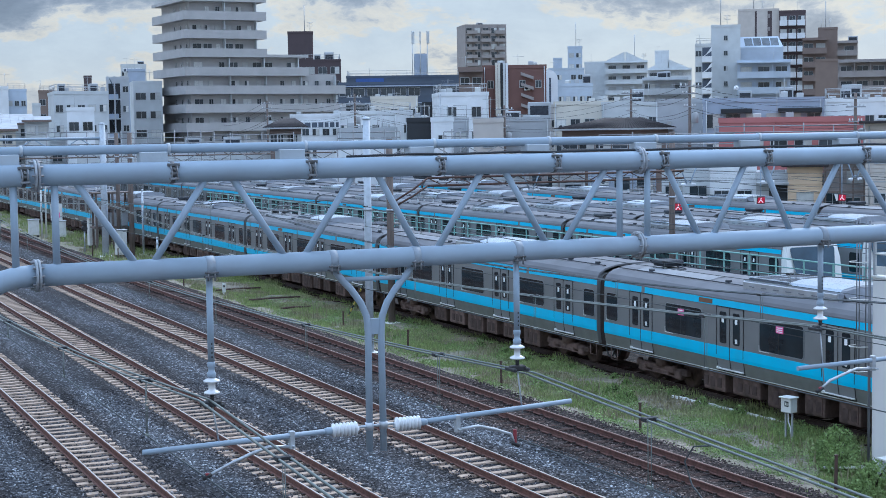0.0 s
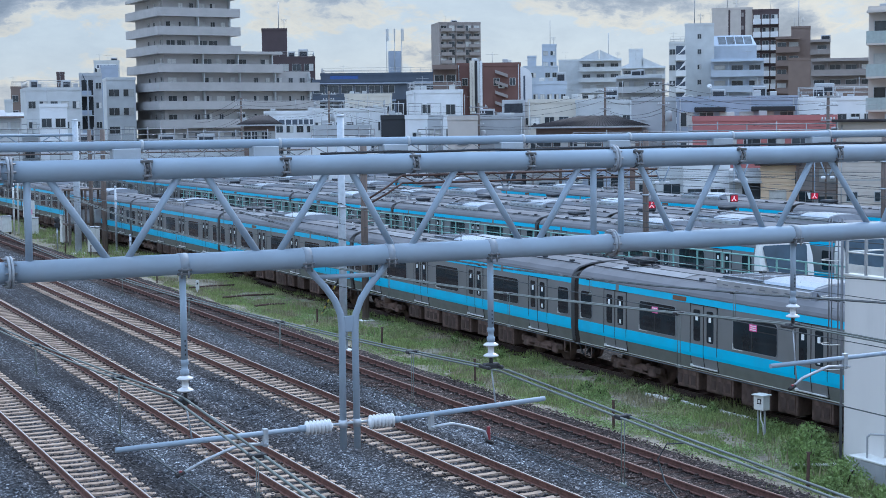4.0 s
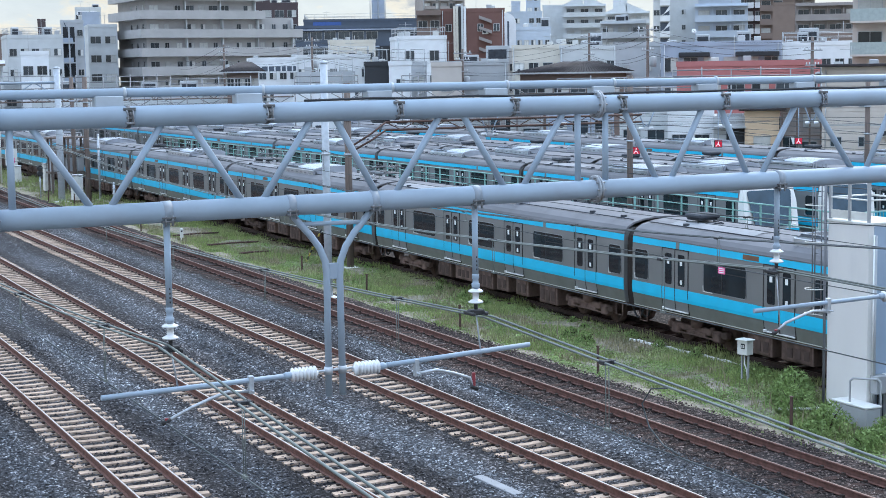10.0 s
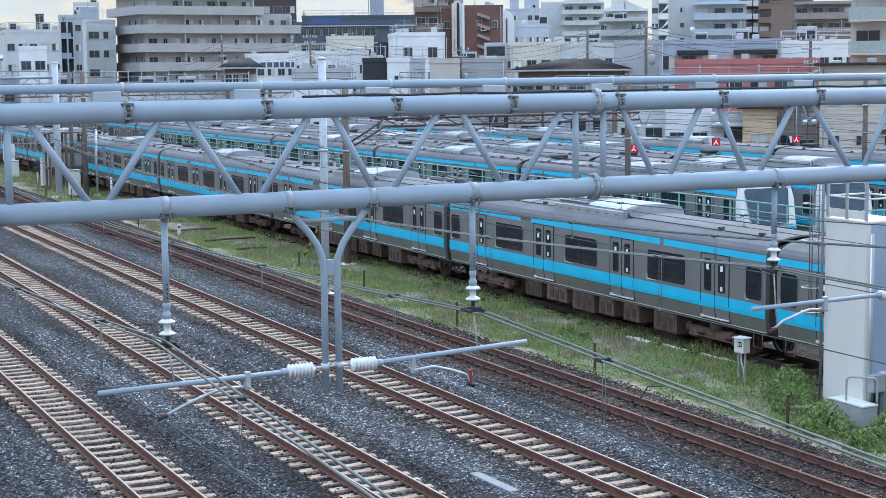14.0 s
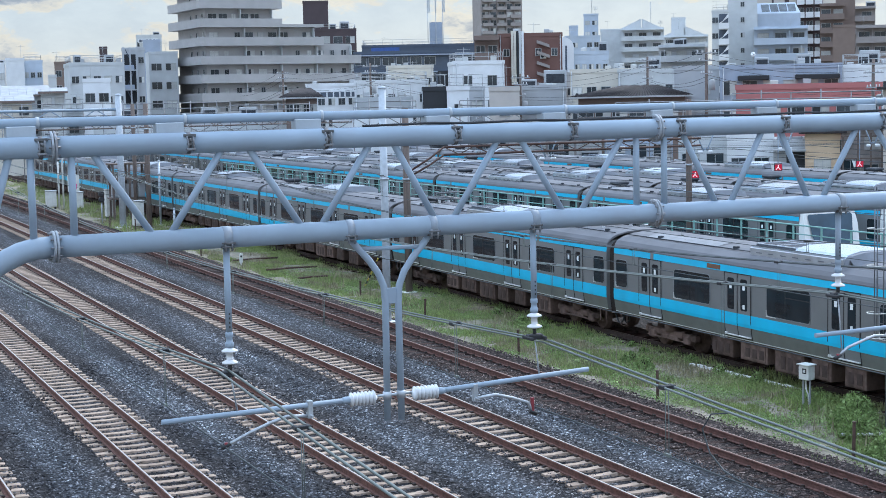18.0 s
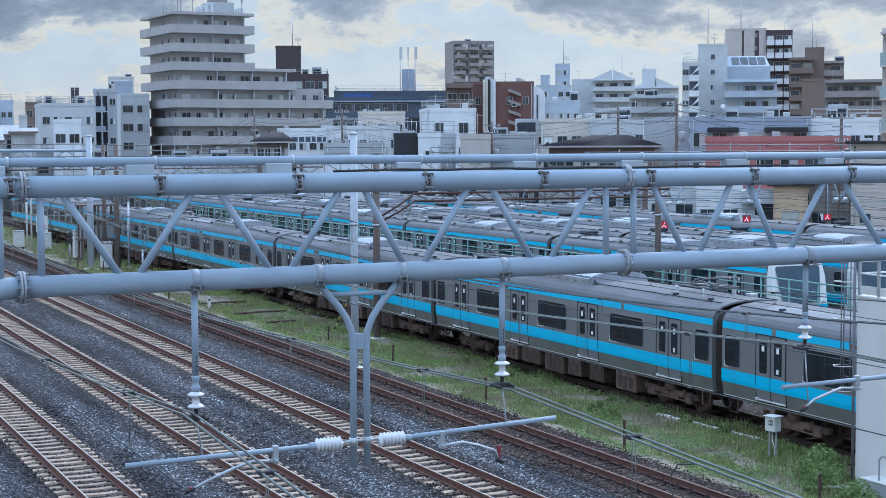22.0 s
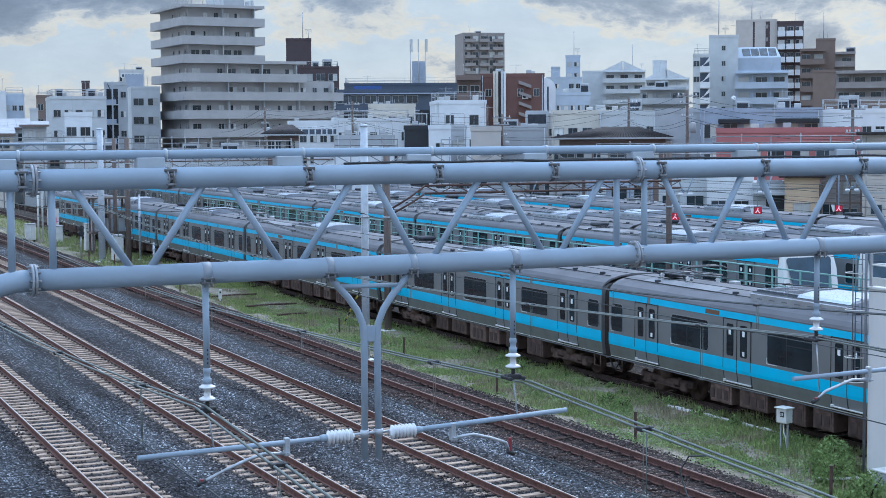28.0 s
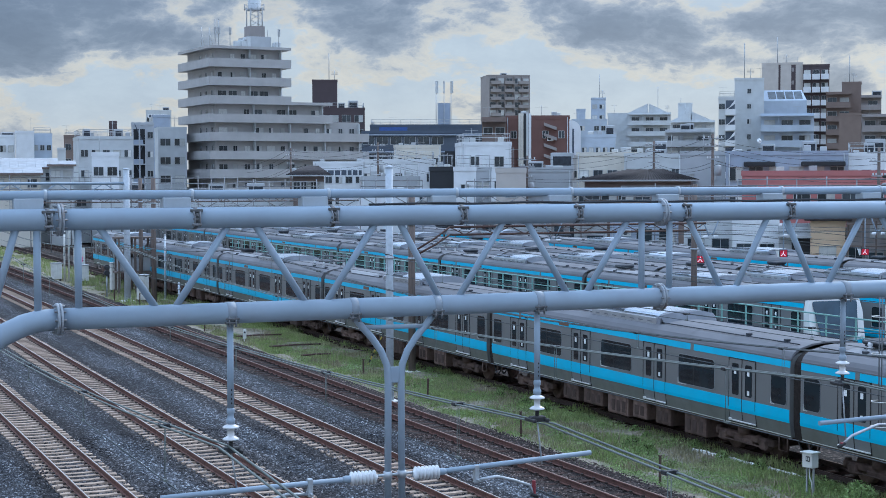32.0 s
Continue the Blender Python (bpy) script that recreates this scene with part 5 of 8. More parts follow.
for key, base in (("b_pale", (0.56, 0.58, 0.59)), ("b_cream", (0.64, 0.60, 0.53)), ("b_brown", (0.20, 0.15, 0.13)), ("b_darkbrown", (0.085, 0.062, 0.066)),
                  ("b_white", (0.74, 0.755, 0.775)), ("b_grey", (0.45, 0.465, 0.485)), ("b_bluegrey", (0.37, 0.425, 0.52)), ("b_dark", (0.085, 0.105, 0.14)),
                  ("b_taupe", (0.30, 0.27, 0.26)), ("b_brick", (0.17, 0.088, 0.075)), ("b_paleblue", (0.46, 0.52, 0.60)), ("b_beige", (0.56, 0.51, 0.47)),
                  ("b_black", (0.035, 0.037, 0.042)), ("b_red", (0.47, 0.17, 0.165)), ("b_tan", (0.66, 0.50, 0.35)), ("b_block", (0.425, 0.41, 0.405))):
    wall_paint(key, base)
M["town_glass"] = paint("town_glass", (0.045, 0.055, 0.065), 0.12, var=0.5, scale=0.6, bump=0, rand=0.5)
M["cabinet_pale"] = paint("cabinet_pale", (0.62, 0.62, 0.60), 0.5, var=0.06)
M["curtain"] = paint("curtain", (0.55, 0.55, 0.53), 0.7, var=0.1, rand=0.25)
M["sash"] = paint("sash", (0.42, 0.43, 0.44), 0.5, 0.3, var=0.1)
M["railing_grey"] = paint("railing_grey", (0.27, 0.275, 0.285), 0.65, 0.2, var=0.25, scale=2, bump=0.05, stain=(0.13, 0.095, 0.08), stain_amount=0.6, stain_scale=0.8)
M["roofing"] = paint("roofing", (0.13, 0.13, 0.135), 0.85, var=0.15, bump=0.1)
M["roofing_pale"] = paint("roofing_pale", (0.36, 0.37, 0.39), 0.7, var=0.15, scale=1.2, bump=0.1, stain=(0.24, 0.22, 0.21), stain_amount=0.6, stain_scale=0.4)
M["tile_roof"] = paint("tile_roof", (0.05, 0.044, 0.046), 0.85, spec=0.2, var=0.25, scale=2, bump=0.2)
M["balcony_glass"] = paint("balcony_glass", (0.36, 0.42, 0.42), 0.2, var=0.1, bump=0)

WINDOW_MESHES = {}


def window_mesh(w, h, kind):
    """Sliding window in its reveal: frame, two sashes, panes; some with curtains drawn."""
    key = (round(w, 1), round(h, 1), kind)
    if key in WINDOW_MESHES:
        return WINDOW_MESHES[key]
    w, h = key[0], key[1]
    s, t = Solid(), Solid()
    f = 0.06
    o, i = [(-w / 2, 0), (w / 2, 0), (w / 2, h), (-w / 2, h)], [(-w / 2 + f, f), (w / 2 - f, f), (w / 2 - f, h - f), (-w / 2 + f, h - f)]
    v = [(x, y, z) for y in (-0.08, 0.06) for x, z in o + i]
    q = []
    for k in range(4):
        n = (k + 1) % 4
        q += [(k, n, 4 + n, 4 + k), (k, n, 8 + n, 8 + k), (4 + k, 4 + n, 12 + n, 12 + k)]
    s.add(v, q)
    z0, z1, x0, x1 = f, h - f, -w / 2 + f, w / 2 - f
    t.add([(x0, -0.02, z0), (-0.02, -0.02, z0), (-0.02, -0.02, z1), (x0, -0.02, z1), (-0.02, -0.045, z0), (0.02, -0.045, z0), (0.02, -0.045, z1), (-0.02, -0.045, z1),
           (0.02, -0.02, z0), (x1, -0.02, z0), (x1, -0.02, z1), (0.02, -0.02, z1)], [(0, 1, 2, 3), (1, 4, 7, 2), (4, 5, 6, 7), (5, 8, 11, 6), (8, 9, 10, 11)])
    t.m = [0 if kind != 1 else 2, 1, 1, 1, 0 if kind == 0 else 2]
    WINDOW_MESHES[key] = s.mesh("window", "sash"), t.mesh("pane", "town_glass", "sash", "curtain")
    return WINDOW_MESHES[key]


def put_window(b, x, y, z, w, h, rnd, turn=0.0, drawn=(0, 0, 0, 1, 2)):
    frame_mesh, pane_mesh = window_mesh(w, h, rnd.choice(drawn))
    at = pose(x, y, z, 0, 0, turn)
    if b.matrix_basis.translation.xy.length > 228:      # a few specks wide: frame and panes in one
        key = (frame_mesh.name, pane_mesh.name)
        if key not in WINDOW_MESHES:
            WINDOW_MESHES[key] = join_meshes("window", [(frame_mesh, 0), (pane_mesh, 0)])
        part("window", WINDOW_MESHES[key], None, b, at=at)
        return
    o = part("window", frame_mesh, None, b, at=at)
    part("pane", pane_mesh, None, o)


def facade(b, w, d, h, bays, win, rnd, storey=3.0, low=0.6, y=-0.02, side=False):
    n = max(1, int((h - 0.6) / storey))
    for k in range(n):
        z = h - 0.9 - (k + 1) * storey + 1.25
        if z < low:
            break
        bay = w / bays
        for i in range(bays):
            if rnd.random() < 0.06:
                continue
            put_window(b, -w / 2 + (i + 0.5) * bay, y, z, min(win[0], bay * 0.72), win[1], rnd)
    if side:
        for k in range(n):
            z = h - 0.9 - (k + 1) * storey + 1.25
            for sx in (-1, 1):
                for i in range(2):
                    if z > low:
                        put_window(b, sx * (w / 2 + 0.02), d * (i + 0.5) / 2, z, 0.9, 1.1, rnd, 90 * sx)


def railing(b, x0, x1, y0, y1, z, high=1.0, step=2.0, mat="sash", name="railing"):
    s = Solid()
    pts = [(x0, y0), (x1, y0), (x1, y1), (x0, y1)]
    for (xa, ya), (xb, yb) in zip(pts, pts[1:] + pts[:1]):
        for zz in (z + high, z + high * 0.5):
            s.tube([(xa, ya, zz), (xb, yb, zz)], 0.035, 5)
        ln = math.hypot(xb - xa, yb - ya)
        for k in range(int(ln / step) + 1):
            t = k * step / ln
            s.tube([(xa + (xb - xa) * t, ya + (yb - ya) * t, z), (xa + (xb - xa) * t, ya + (yb - ya) * t, z + high)], 0.03, 5)
    part(name, s, mat, b)


def mast(b, x, y, z, high, rnd):
    s = Solid()
    s.tube([(x, y, z), (x, y, z + high)], 0.07, 6)
    for k in range(3):
        s.tube([(x - 0.5, y, z + high * (0.55 + 0.15 * k)), (x + 0.5, y, z + high * (0.55 + 0.15 * k))], 0.035, 5)
    part("antenna", s, "sash", b)


def roof_clutter(b, w, d, h, n, rnd):
    for _ in range(n):
        x, y, sx, sy, sz = rnd.uniform(-w * 0.38, w * 0.38), rnd.uniform(1.5, d * 0.6), rnd.uniform(0.5, 1.3), rnd.uniform(0.5, 1.2), rnd.uniform(0.8, 2.2)
        s = Solid()
        s.box(x - sx, x + sx, y - sy, y + sy, h - 0.1, h + sz, 0.06)
        s.box(x - sx * 0.8, x + sx * 0.8, y - sy - 0.03, y - sy + 0.02, h + sz * 0.3, h + sz * 0.8, mat=1)
        part("roof_plant", s, ["b_grey", "grille"], b)


def rim(x0, x1, y0, y1, z0, z1, t):
    """A closed upstand round a roof."""
    s = Solid()
    o = [(x0, y0), (x1, y0), (x1, y1), (x0, y1)]
    i = [(x0 + t, y0 + t), (x1 - t, y0 + t), (x1 - t, y1 - t), (x0 + t, y1 - t)]
    v = [(x, y, z) for z in (z0, z1) for x, y in o + i]
    f = []
    for k in range(4):
        n = (k + 1) % 4
        f += [(k, n, 8 + n, 8 + k), (4 + k, 12 + k, 12 + n, 4 + n), (8 + k, 8 + n, 12 + n, 12 + k), (k, 4 + k, 4 + n, n)]
    return s.add(v, f)


def building(x, y, yaw, w, d, h, name, label, mat, style="grid", grid=(3, 3), win=(1.6, 1.3), roof="", rail=False, clutter=0, sign=False,
             mast=False, panel=False, saw=False, glass=False, awning=False, frame=False, siding=False, eave=False):
    rnd = random.Random(int(x * 7 + y * 3 + h))
    b = thing(name, label, "building", at=pose(x, y, -0.42, 0, 0, yaw))
    s = Solid()
    top = h
    s.box(-w / 2, w / 2, 0, d, 0, top)
    part("wall", s, mat, b)
    if style not in ("arch", "slant", "antennas"):
        part("parapet", rim(-w / 2 - 0.06, w / 2 + 0.06, -0.06, d + 0.06, top - 0.02, top + 0.45, 0.28), mat, b)
    s = Solid()
    s.box(-w / 2 + 0.3, w / 2 - 0.3, 0.3, d - 0.3, top, top + 0.05)
    part("roof", s, "roofing", b)
    if style == "grid" and grid:
        facade(b, w, d, h, grid[0], win, rnd)
    if style in ("balcony", "white_balcony", "balcony_grid"):
        n = int(h / 3.0)
        cols = 3 if style == "white_balcony" else (max(1, round(w / 6.0)) if style != "balcony" else 1)
        for k in range(n):
            z = h - (k + 1) * 3.0
            if z < 3:
                break
            bays = 3 if style == "white_balcony" else max(2, round(w / 3.4))
            for i in range(bays):
                put_window(b, -w / 2 + (i + 0.5) * w / bays, -0.02, z + 0.15, min(2.2, w / bays * 0.75), 2.0, rnd)
            for c in range(cols):
                xa, xb = -w / 2 + c * w / cols, -w / 2 + (c + 1) * w / cols
                if style == "white_balcony":
                    xa, xb = xa + 0.12, xb - 0.12
                elif style != "balcony":
                    xa, xb = xa + 0.7, xb - 0.7
                s = Solid()
                s.box(xa, xb, -1.3, 0.0, z - 0.12, z + 0.06)
                s.box(xa, xb, -1.3, -1.16, z + 0.06, z + 1.15, mat=1)
                for q in (xa, xb - 0.12):
                    s.box(q, q + 0.12, -1.16, 0.0, z + 0.06, z + 1.15)
                if style != "white_balcony" and w > 8:
                    for i in range(1, bays):
                        q = -w / 2 + i * w / bays
                        if xa < q < xb:
                            s.box(q - 0.06, q + 0.06, -1.1, 0, z + 0.06, z + 2.7)
                front = "balcony_glass" if glass else ("b_white" if style == "white_balcony" else mat)
                part("balcony", s, [mat if style != "white_balcony" else "b_white", front], b)
        if style == "balcony":
            s = Solid()
            s.box(-w / 2, w / 2, -1.3, 0, h - 0.2, h)
            part("canopy", s, mat, b)
    if style == "stairs":
        # open stair core: shade of the landings painted black behind pale slabs and posts
        n = int(h / 3.0)
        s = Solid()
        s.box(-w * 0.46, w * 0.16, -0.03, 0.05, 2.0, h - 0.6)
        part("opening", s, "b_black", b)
        for k in range(n):
            z = h - (k + 1) * 3.0
            s = Solid()
            s.box(-w * 0.46, w * 0.16, -0.9, -0.03, z - 0.12, z + 0.06)
            s.box(-w * 0.46, w * 0.02, -0.9, -0.82, z + 0.06, z + 0.75, mat=1)
            part("landing", s, [mat, "b_bluegrey"], b)
            s = Solid()
            sg = 1 if k % 2 else -1
            c = -0.15 * w
            s.add([(c - 0.2 * w * sg, -0.6, z), (c - 0.2 * w * sg, -0.35, z), (c + 0.2 * w * sg, -0.35, z + 3), (c + 0.2 * w * sg, -0.6, z + 3),
                   (c - 0.2 * w * sg, -0.6, z + 0.3), (c - 0.2 * w * sg, -0.35, z + 0.3), (c + 0.2 * w * sg, -0.35, z + 3.3), (c + 0.2 * w * sg, -0.6, z + 3.3)],
                  [(0, 3, 7, 4), (1, 2, 6, 5), (0, 1, 2, 3), (4, 5, 6, 7), (0, 1, 5, 4), (2, 3, 7, 6)])
            part("stair_flight", s, "b_dark", b)
            put_window(b, w * 0.34, -0.02, z + 1.0, 0.9, 1.0, rnd)
        for q in (-0.44, -0.14, 0.14):
            s = Solid()
            s.box(q * w - 0.12, q * w + 0.12, -0.95, -0.75, 0, h + 0.5)
            part("stair_post", s, mat, b)
    if style == "zigzag":
        for k in range(int(h / 3.0)):
            z = h - (k + 1) * 3.0
            s = Solid()
            s.box(-w * 0.1, w * 0.5, -1.0, 0, z - 0.12, z + 0.06)
            s.box(-w * 0.1, w * 0.5, -1.0, -0.9, z + 0.06, z + 1.0)
            part("landing", s, "b_white", b)
            s = Solid()
            s.add([(-0.05 * w, -1.05, z + 1.0), (0.05 * w, -1.05, z + 1.0), (0.48 * w, -1.05, z + 2.8), (0.48 * w, -1.05, z + 2.0),
                   (-0.05 * w, -0.9, z + 1.0), (0.05 * w, -0.9, z + 1.0), (0.48 * w, -0.9, z + 2.8), (0.48 * w, -0.9, z + 2.0)],
                  [(0, 1, 2, 3), (4, 5, 6, 7), (0, 1, 5, 4), (1, 2, 6, 5), (2, 3, 7, 6), (3, 0, 4, 7)])
            part("stair_flight", s, "b_white", b)
            # flat dark sheet that paints the shade behind the landing
            s = Solid()
            s.box(-w * 0.08, w * 0.46, -0.03, 0.05, z + 0.1, z + 2.7)
            part("opening", s, "b_dark", b)
            put_window(b, -w * 0.3, -0.02, z + 1.0, 1.2, 1.1, rnd)
    if style == "bands":
        n = int(h / 3.2)
        for k in range(n):
            z = h - (k + 1) * 3.2
            for i in range(max(4, int(w / 2.6))):
                bay = w / max(4, int(w / 2.6))
                if rnd.random() < 0.85:
                    put_window(b, -w / 2 + (i + 0.5) * bay, -0.02, z + 1.0, bay * 0.85, 1.5, rnd, drawn=(0,))
            s = Solid()
            s.box(-w / 2, w / 2, -0.5, 0, z + 2.75, z + 2.95)
            part("ledge", s, "b_bluegrey", b)
    if style == "fins":
        for i, m in enumerate(("b_cream", "b_cream", "b_black", "b_pale", "b_white")):
            s = Solid()
            q = -w * 0.30 + i * 0.34
            s.box(q, q + 0.30, -0.55, 0.0, h - 6.2, h + 0.7)
            part("fin", s, m, b)
        for k in range(5):
            z = h - 0.5 - k * 1.35
            s = Solid()
            s.add([(w * 0.10, -0.7, z), (w * 0.10, -0.7, z - 0.4), (w * 0.30, -0.7, z - 1.0), (w * 0.30, -0.7, z - 0.6),
                   (w * 0.10, 0, z), (w * 0.10, 0, z - 0.4), (w * 0.30, 0, z - 1.0), (w * 0.30, 0, z - 0.6)],
                  [(0, 1, 2, 3), (0, 3, 7, 4), (1, 2, 6, 5), (0, 1, 5, 4), (2, 3, 7, 6)])
            part("stair_flight", s, "b_taupe", b)
        facade(b, w, d, h, 4, (0.8, 1.0), rnd, 2.9, low=h - 3)
    if style == "arch":
        s = Solid()
        pts = [(w / 2 * math.cos(radians(a)), h - 0.01 + w / 2 * math.sin(radians(a)) * 0.9) for a in range(0, 181, 12)]
        s.plate(pts, 0, d)
        part("vault", s, mat, b)
        put_window(b, -w * 0.25, -0.02, h - 3.2, 0.8, 2.4, rnd)
        # slot drawn as a flat dark strip on the wall
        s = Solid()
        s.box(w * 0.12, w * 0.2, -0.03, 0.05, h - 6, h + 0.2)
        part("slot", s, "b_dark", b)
    if style == "slant":
        s = Solid()
        s.add([(-w / 2, 0, h), (w / 2, 0, h), (w / 2 - 1, 3.2, h + 2.2), (-w / 2 - 0.5, 3.2, h + 2.2), (-w / 2 - 0.5, d, h + 2.2), (w / 2 - 1, d, h + 2.2), (-w / 2, d, h), (w / 2, d, h)],
              [(0, 1, 2, 3), (3, 2, 5, 4), (0, 3, 4, 6), (1, 7, 5, 2), (4, 5, 7, 6)])
        part("slanted_roof", s, mat, b)
        for i in range(4):
            q = -w / 2 + 0.9 + i * (w - 1.5) / 4
            s = Solid()
            s.add([(q, 0.4, h + 0.34), (q + w / 5.5, 0.4, h + 0.34), (q + w / 5.5 - 0.3, 2.7, h + 1.92), (q - 0.3, 2.7, h + 1.92)], [(0, 1, 2, 3)])
            part("skylight", s, "town_glass", b)
    if style == "slots":
        for q, wide in ((-w * 0.09, 0.45), (w * 0.22, 1.0)):
            # each slot is a flat dark-brown strip on the wall
            s = Solid()
            s.box(q, q + wide, -0.04, 0.1, 3, h - 0.1)
            part("slot", s, "b_darkbrown", b)
            for k in range(int(h / 3) if wide > 0.6 else 0):
                s = Solid()
                s.box(q + 0.08, q + wide - 0.4, -0.09, -0.045, k * 3.0 + 3, k * 3.0 + 3.9)
                part("slot_panel", s, "b_taupe", b)
    if style == "garage":                      # open bay, its shade painted black, over a grey shutter
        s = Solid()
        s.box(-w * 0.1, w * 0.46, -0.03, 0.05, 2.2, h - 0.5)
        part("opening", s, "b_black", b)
        s = Solid()
        for k in range(9):
            s.box(-w * 0.1, w * 0.46, -0.06, -0.035, 0.1 + k * 0.23, 0.3 + k * 0.23)
        part("shutter", s, "b_grey", b)
        s = Solid()
        s.box(-w * 0.5, w * 0.5, -0.9, 0, h - 0.45, h - 0.3)
        part("canopy", s, "sash", b)
    if style == "porch":                       # dark timber frame before a brown wall
        for q in (-0.45, -0.1, 0.2, 0.46):
            s = Solid()
            s.box(q * w - 0.07, q * w + 0.07, -1.2, -1.06, 0, h)
            part("porch_post", s, "pole_brown", b)
        for z in (1.9, 3.2, h - 0.3):
            s = Solid()
            s.box(-w * 0.5, w * 0.5, -1.25, -1.03, z, z + 0.12)
            part("porch_beam", s, "pole_brown", b)
        put_window(b, -w * 0.28, -0.02, 2.0, 1.5, 1.2, rnd, drawn=(0,))
        put_window(b, w * 0.25, -0.02, 3.9, 1.3, 1.1, rnd, drawn=(0, 1))
        put_window(b, w * 0.2, -0.02, 1.2, 1.2, 1.6, rnd, drawn=(0,))
    if style == "antennas":
        s = Solid()
        s.box(-w / 2 * 0.98, w / 2 * 0.98, -0.05, 0.05, h - 7.5, h - 0.3)
        part("louvre", s, "b_bluegrey", b)
        for q in (-0.62, 0.0, 0.55):
            s = Solid()
            s.tube([(q * w, -0.3, h - 6), (q * w, -0.3, h + 4.8)], 0.09, 8)
            s.box(q * w - 0.16, q * w + 0.16, -0.5, -0.3, h + 2.2, h + 5.0, 0.04)
            if q:
                s.box(q * w + 0.2, q * w + 0.5, -0.5, -0.3, h + 2.2, h + 5.0, 0.04)
            part("antenna", s, "b_pale", b)
    if name in ("house", "apartment_building", "workshop", "factory_building") and math.hypot(x, y) < 260 and w > 5:
        for k in range(2):                     # downpipes, cooling units and a small vent hood
            s = Solid()
            q = (-0.47, 0.47)[k] * w
            s.tube([(q, -0.09, 0.2), (q, -0.09, h + 0.2)], 0.05, 6)
            part("downpipe", s, "sash", b)
        for k in range(rnd.randint(2, 4)):
            q, z = rnd.uniform(-0.42, 0.42) * w, rnd.choice((0.9, 3.2, h - 2.9))
            s = Solid()
            s.box(q - 0.4, q + 0.4, -0.36, -0.04, z, z + 0.6, 0.03)
            unit = part("cooling_unit", s, "cabinet_pale", b)
            s = Solid()
            s.lathe((q - 0.1, -0.365, z + 0.3), (0, 1, 0), [(0, 0.2), (0.012, 0.22)], 14)
            part("fan_grille", s, "grille", unit)
        s = Solid()
        s.box(-w / 2 - 0.03, w / 2 + 0.03, -0.05, 0.0, h * 0.5, h * 0.5 + 0.12)
        part("string_course", s, "sash", b)
    if w > 2.8 and style != "antennas" and rnd.random() < 0.75:      # television aerial on a thin stayed pole
        q, z = rnd.uniform(-0.4, 0.4) * w, h + rnd.uniform(1.6, 3.0)
        s = Solid()
        s.tube([(q, 1.0, h), (q, 1.0, z)], 0.03, 5), s.tube([(q - 0.8, 1.0, z - 0.25), (q + 0.8, 1.0, z - 0.25)], 0.022, 4)
        for k in range(7):
            s.tube([(q - 0.75 + k * 0.25, 0.7, z - 0.25), (q - 0.75 + k * 0.25, 1.3, z - 0.25)], 0.014, 4)
        part("aerial", s, "sash", b)
    if w > 5 and math.hypot(x, y) < 300:                            # small vents, a hatch and pipes on the roof
        for k in range(rnd.randint(2, 4)):
            q, v = rnd.uniform(-0.44, 0.44) * w, rnd.uniform(0.5, 2.5)
            s = Solid()
            s.box(q - 0.35, q + 0.35, v, v + 0.4, h - 0.02, h + rnd.uniform(0.6, 1.1), 0.04)
            part("roof_vent", s, rnd.choice(("b_pale", "b_grey", "cabinet_pale")), b)
    if rail:
        railing(b, -w / 2 + 0.2, w / 2 - 0.2, 0.2, d - 0.2, top + 0.45)
    if clutter:
        roof_clutter(b, w, d, h + 0.05, clutter, rnd)
    if mast:
        s = Solid()
        q = rnd.uniform(-0.2, 0.2) * w
        s.tube([(q, d * 0.4, h), (q, d * 0.4, h + rnd.uniform(5, 8))], 0.09, 6)
        part("mast", s, "sash", b)
        s = Solid()
        q += w * 0.22
        s.tube([(q, d * 0.3, h), (q, d * 0.3, h + 2.6)], 0.06, 6)
        for k in range(4):
            s.tube([(q - 0.7, d * 0.3, h + 1.7 + 0.25 * k), (q + 0.7, d * 0.3, h + 1.7 + 0.25 * k)], 0.03, 5)
        part("antenna", s, "sash", b)
    if sign:
        s = Solid()
        s.box(-w * 0.42, w * 0.36, -0.09, -0.03, h - 1.7, h - 0.6)
        part("sign_board", s, "b_white", b)
        q = -w * 0.38
        while q < w * 0.3:
            ln = rnd.uniform(0.5, 0.9)
            s = Solid()
            s.box(q, q + ln, -0.12, -0.085, h - 1.5, h - 0.8)
            part("sign_bar", s, "b_dark", b)
            q += ln + 0.2
    if panel:
        s = Solid()
        s.box(-w * 0.42, -w * 0.18, -0.12, 0, h - 2.0, h - 0.1)
        part("blue_panel", s, paint_blue, b, "blue sheeting")
    if saw:
        for q in (-0.5, -0.02):
            s = Solid()
            s.plate([(q * w, h + 0.4), (q * w + w * 0.46, h + 0.4), (q * w + (w * 0.46 if q < -0.1 else 0.02), h + 3.0)], 0.3, d * 0.7)
            part("sawtooth_roof", s, mat, b)
    if awning:
        for q, ln in ((-0.22, 0.26), (0.30, 0.36)):
            s = Solid()
            s.box(q * w - ln * w / 2, q * w + ln * w / 2, -1.0, 0, h - 1.15, h - 0.65, 0.08)
            part("awning", s, "b_black", b)
    if frame:
        for k in range(3):
            s = Solid()
            q = -w * 0.35 + k * w * 0.3
            for zz in (h + 0.6, h + 1.8):
                s.tube([(q, 0.3, zz), (q + w * 0.22, 0.3, zz)], 0.05, 5)
            for e in (0, w * 0.22):
                s.tube([(q + e, 0.3, h), (q + e, 0.3, h + 1.8)], 0.05, 5)
            part("balcony_frame", s, "sash", b)
    if siding:
        for k in range(int(h / 0.32)):
            s = Solid()
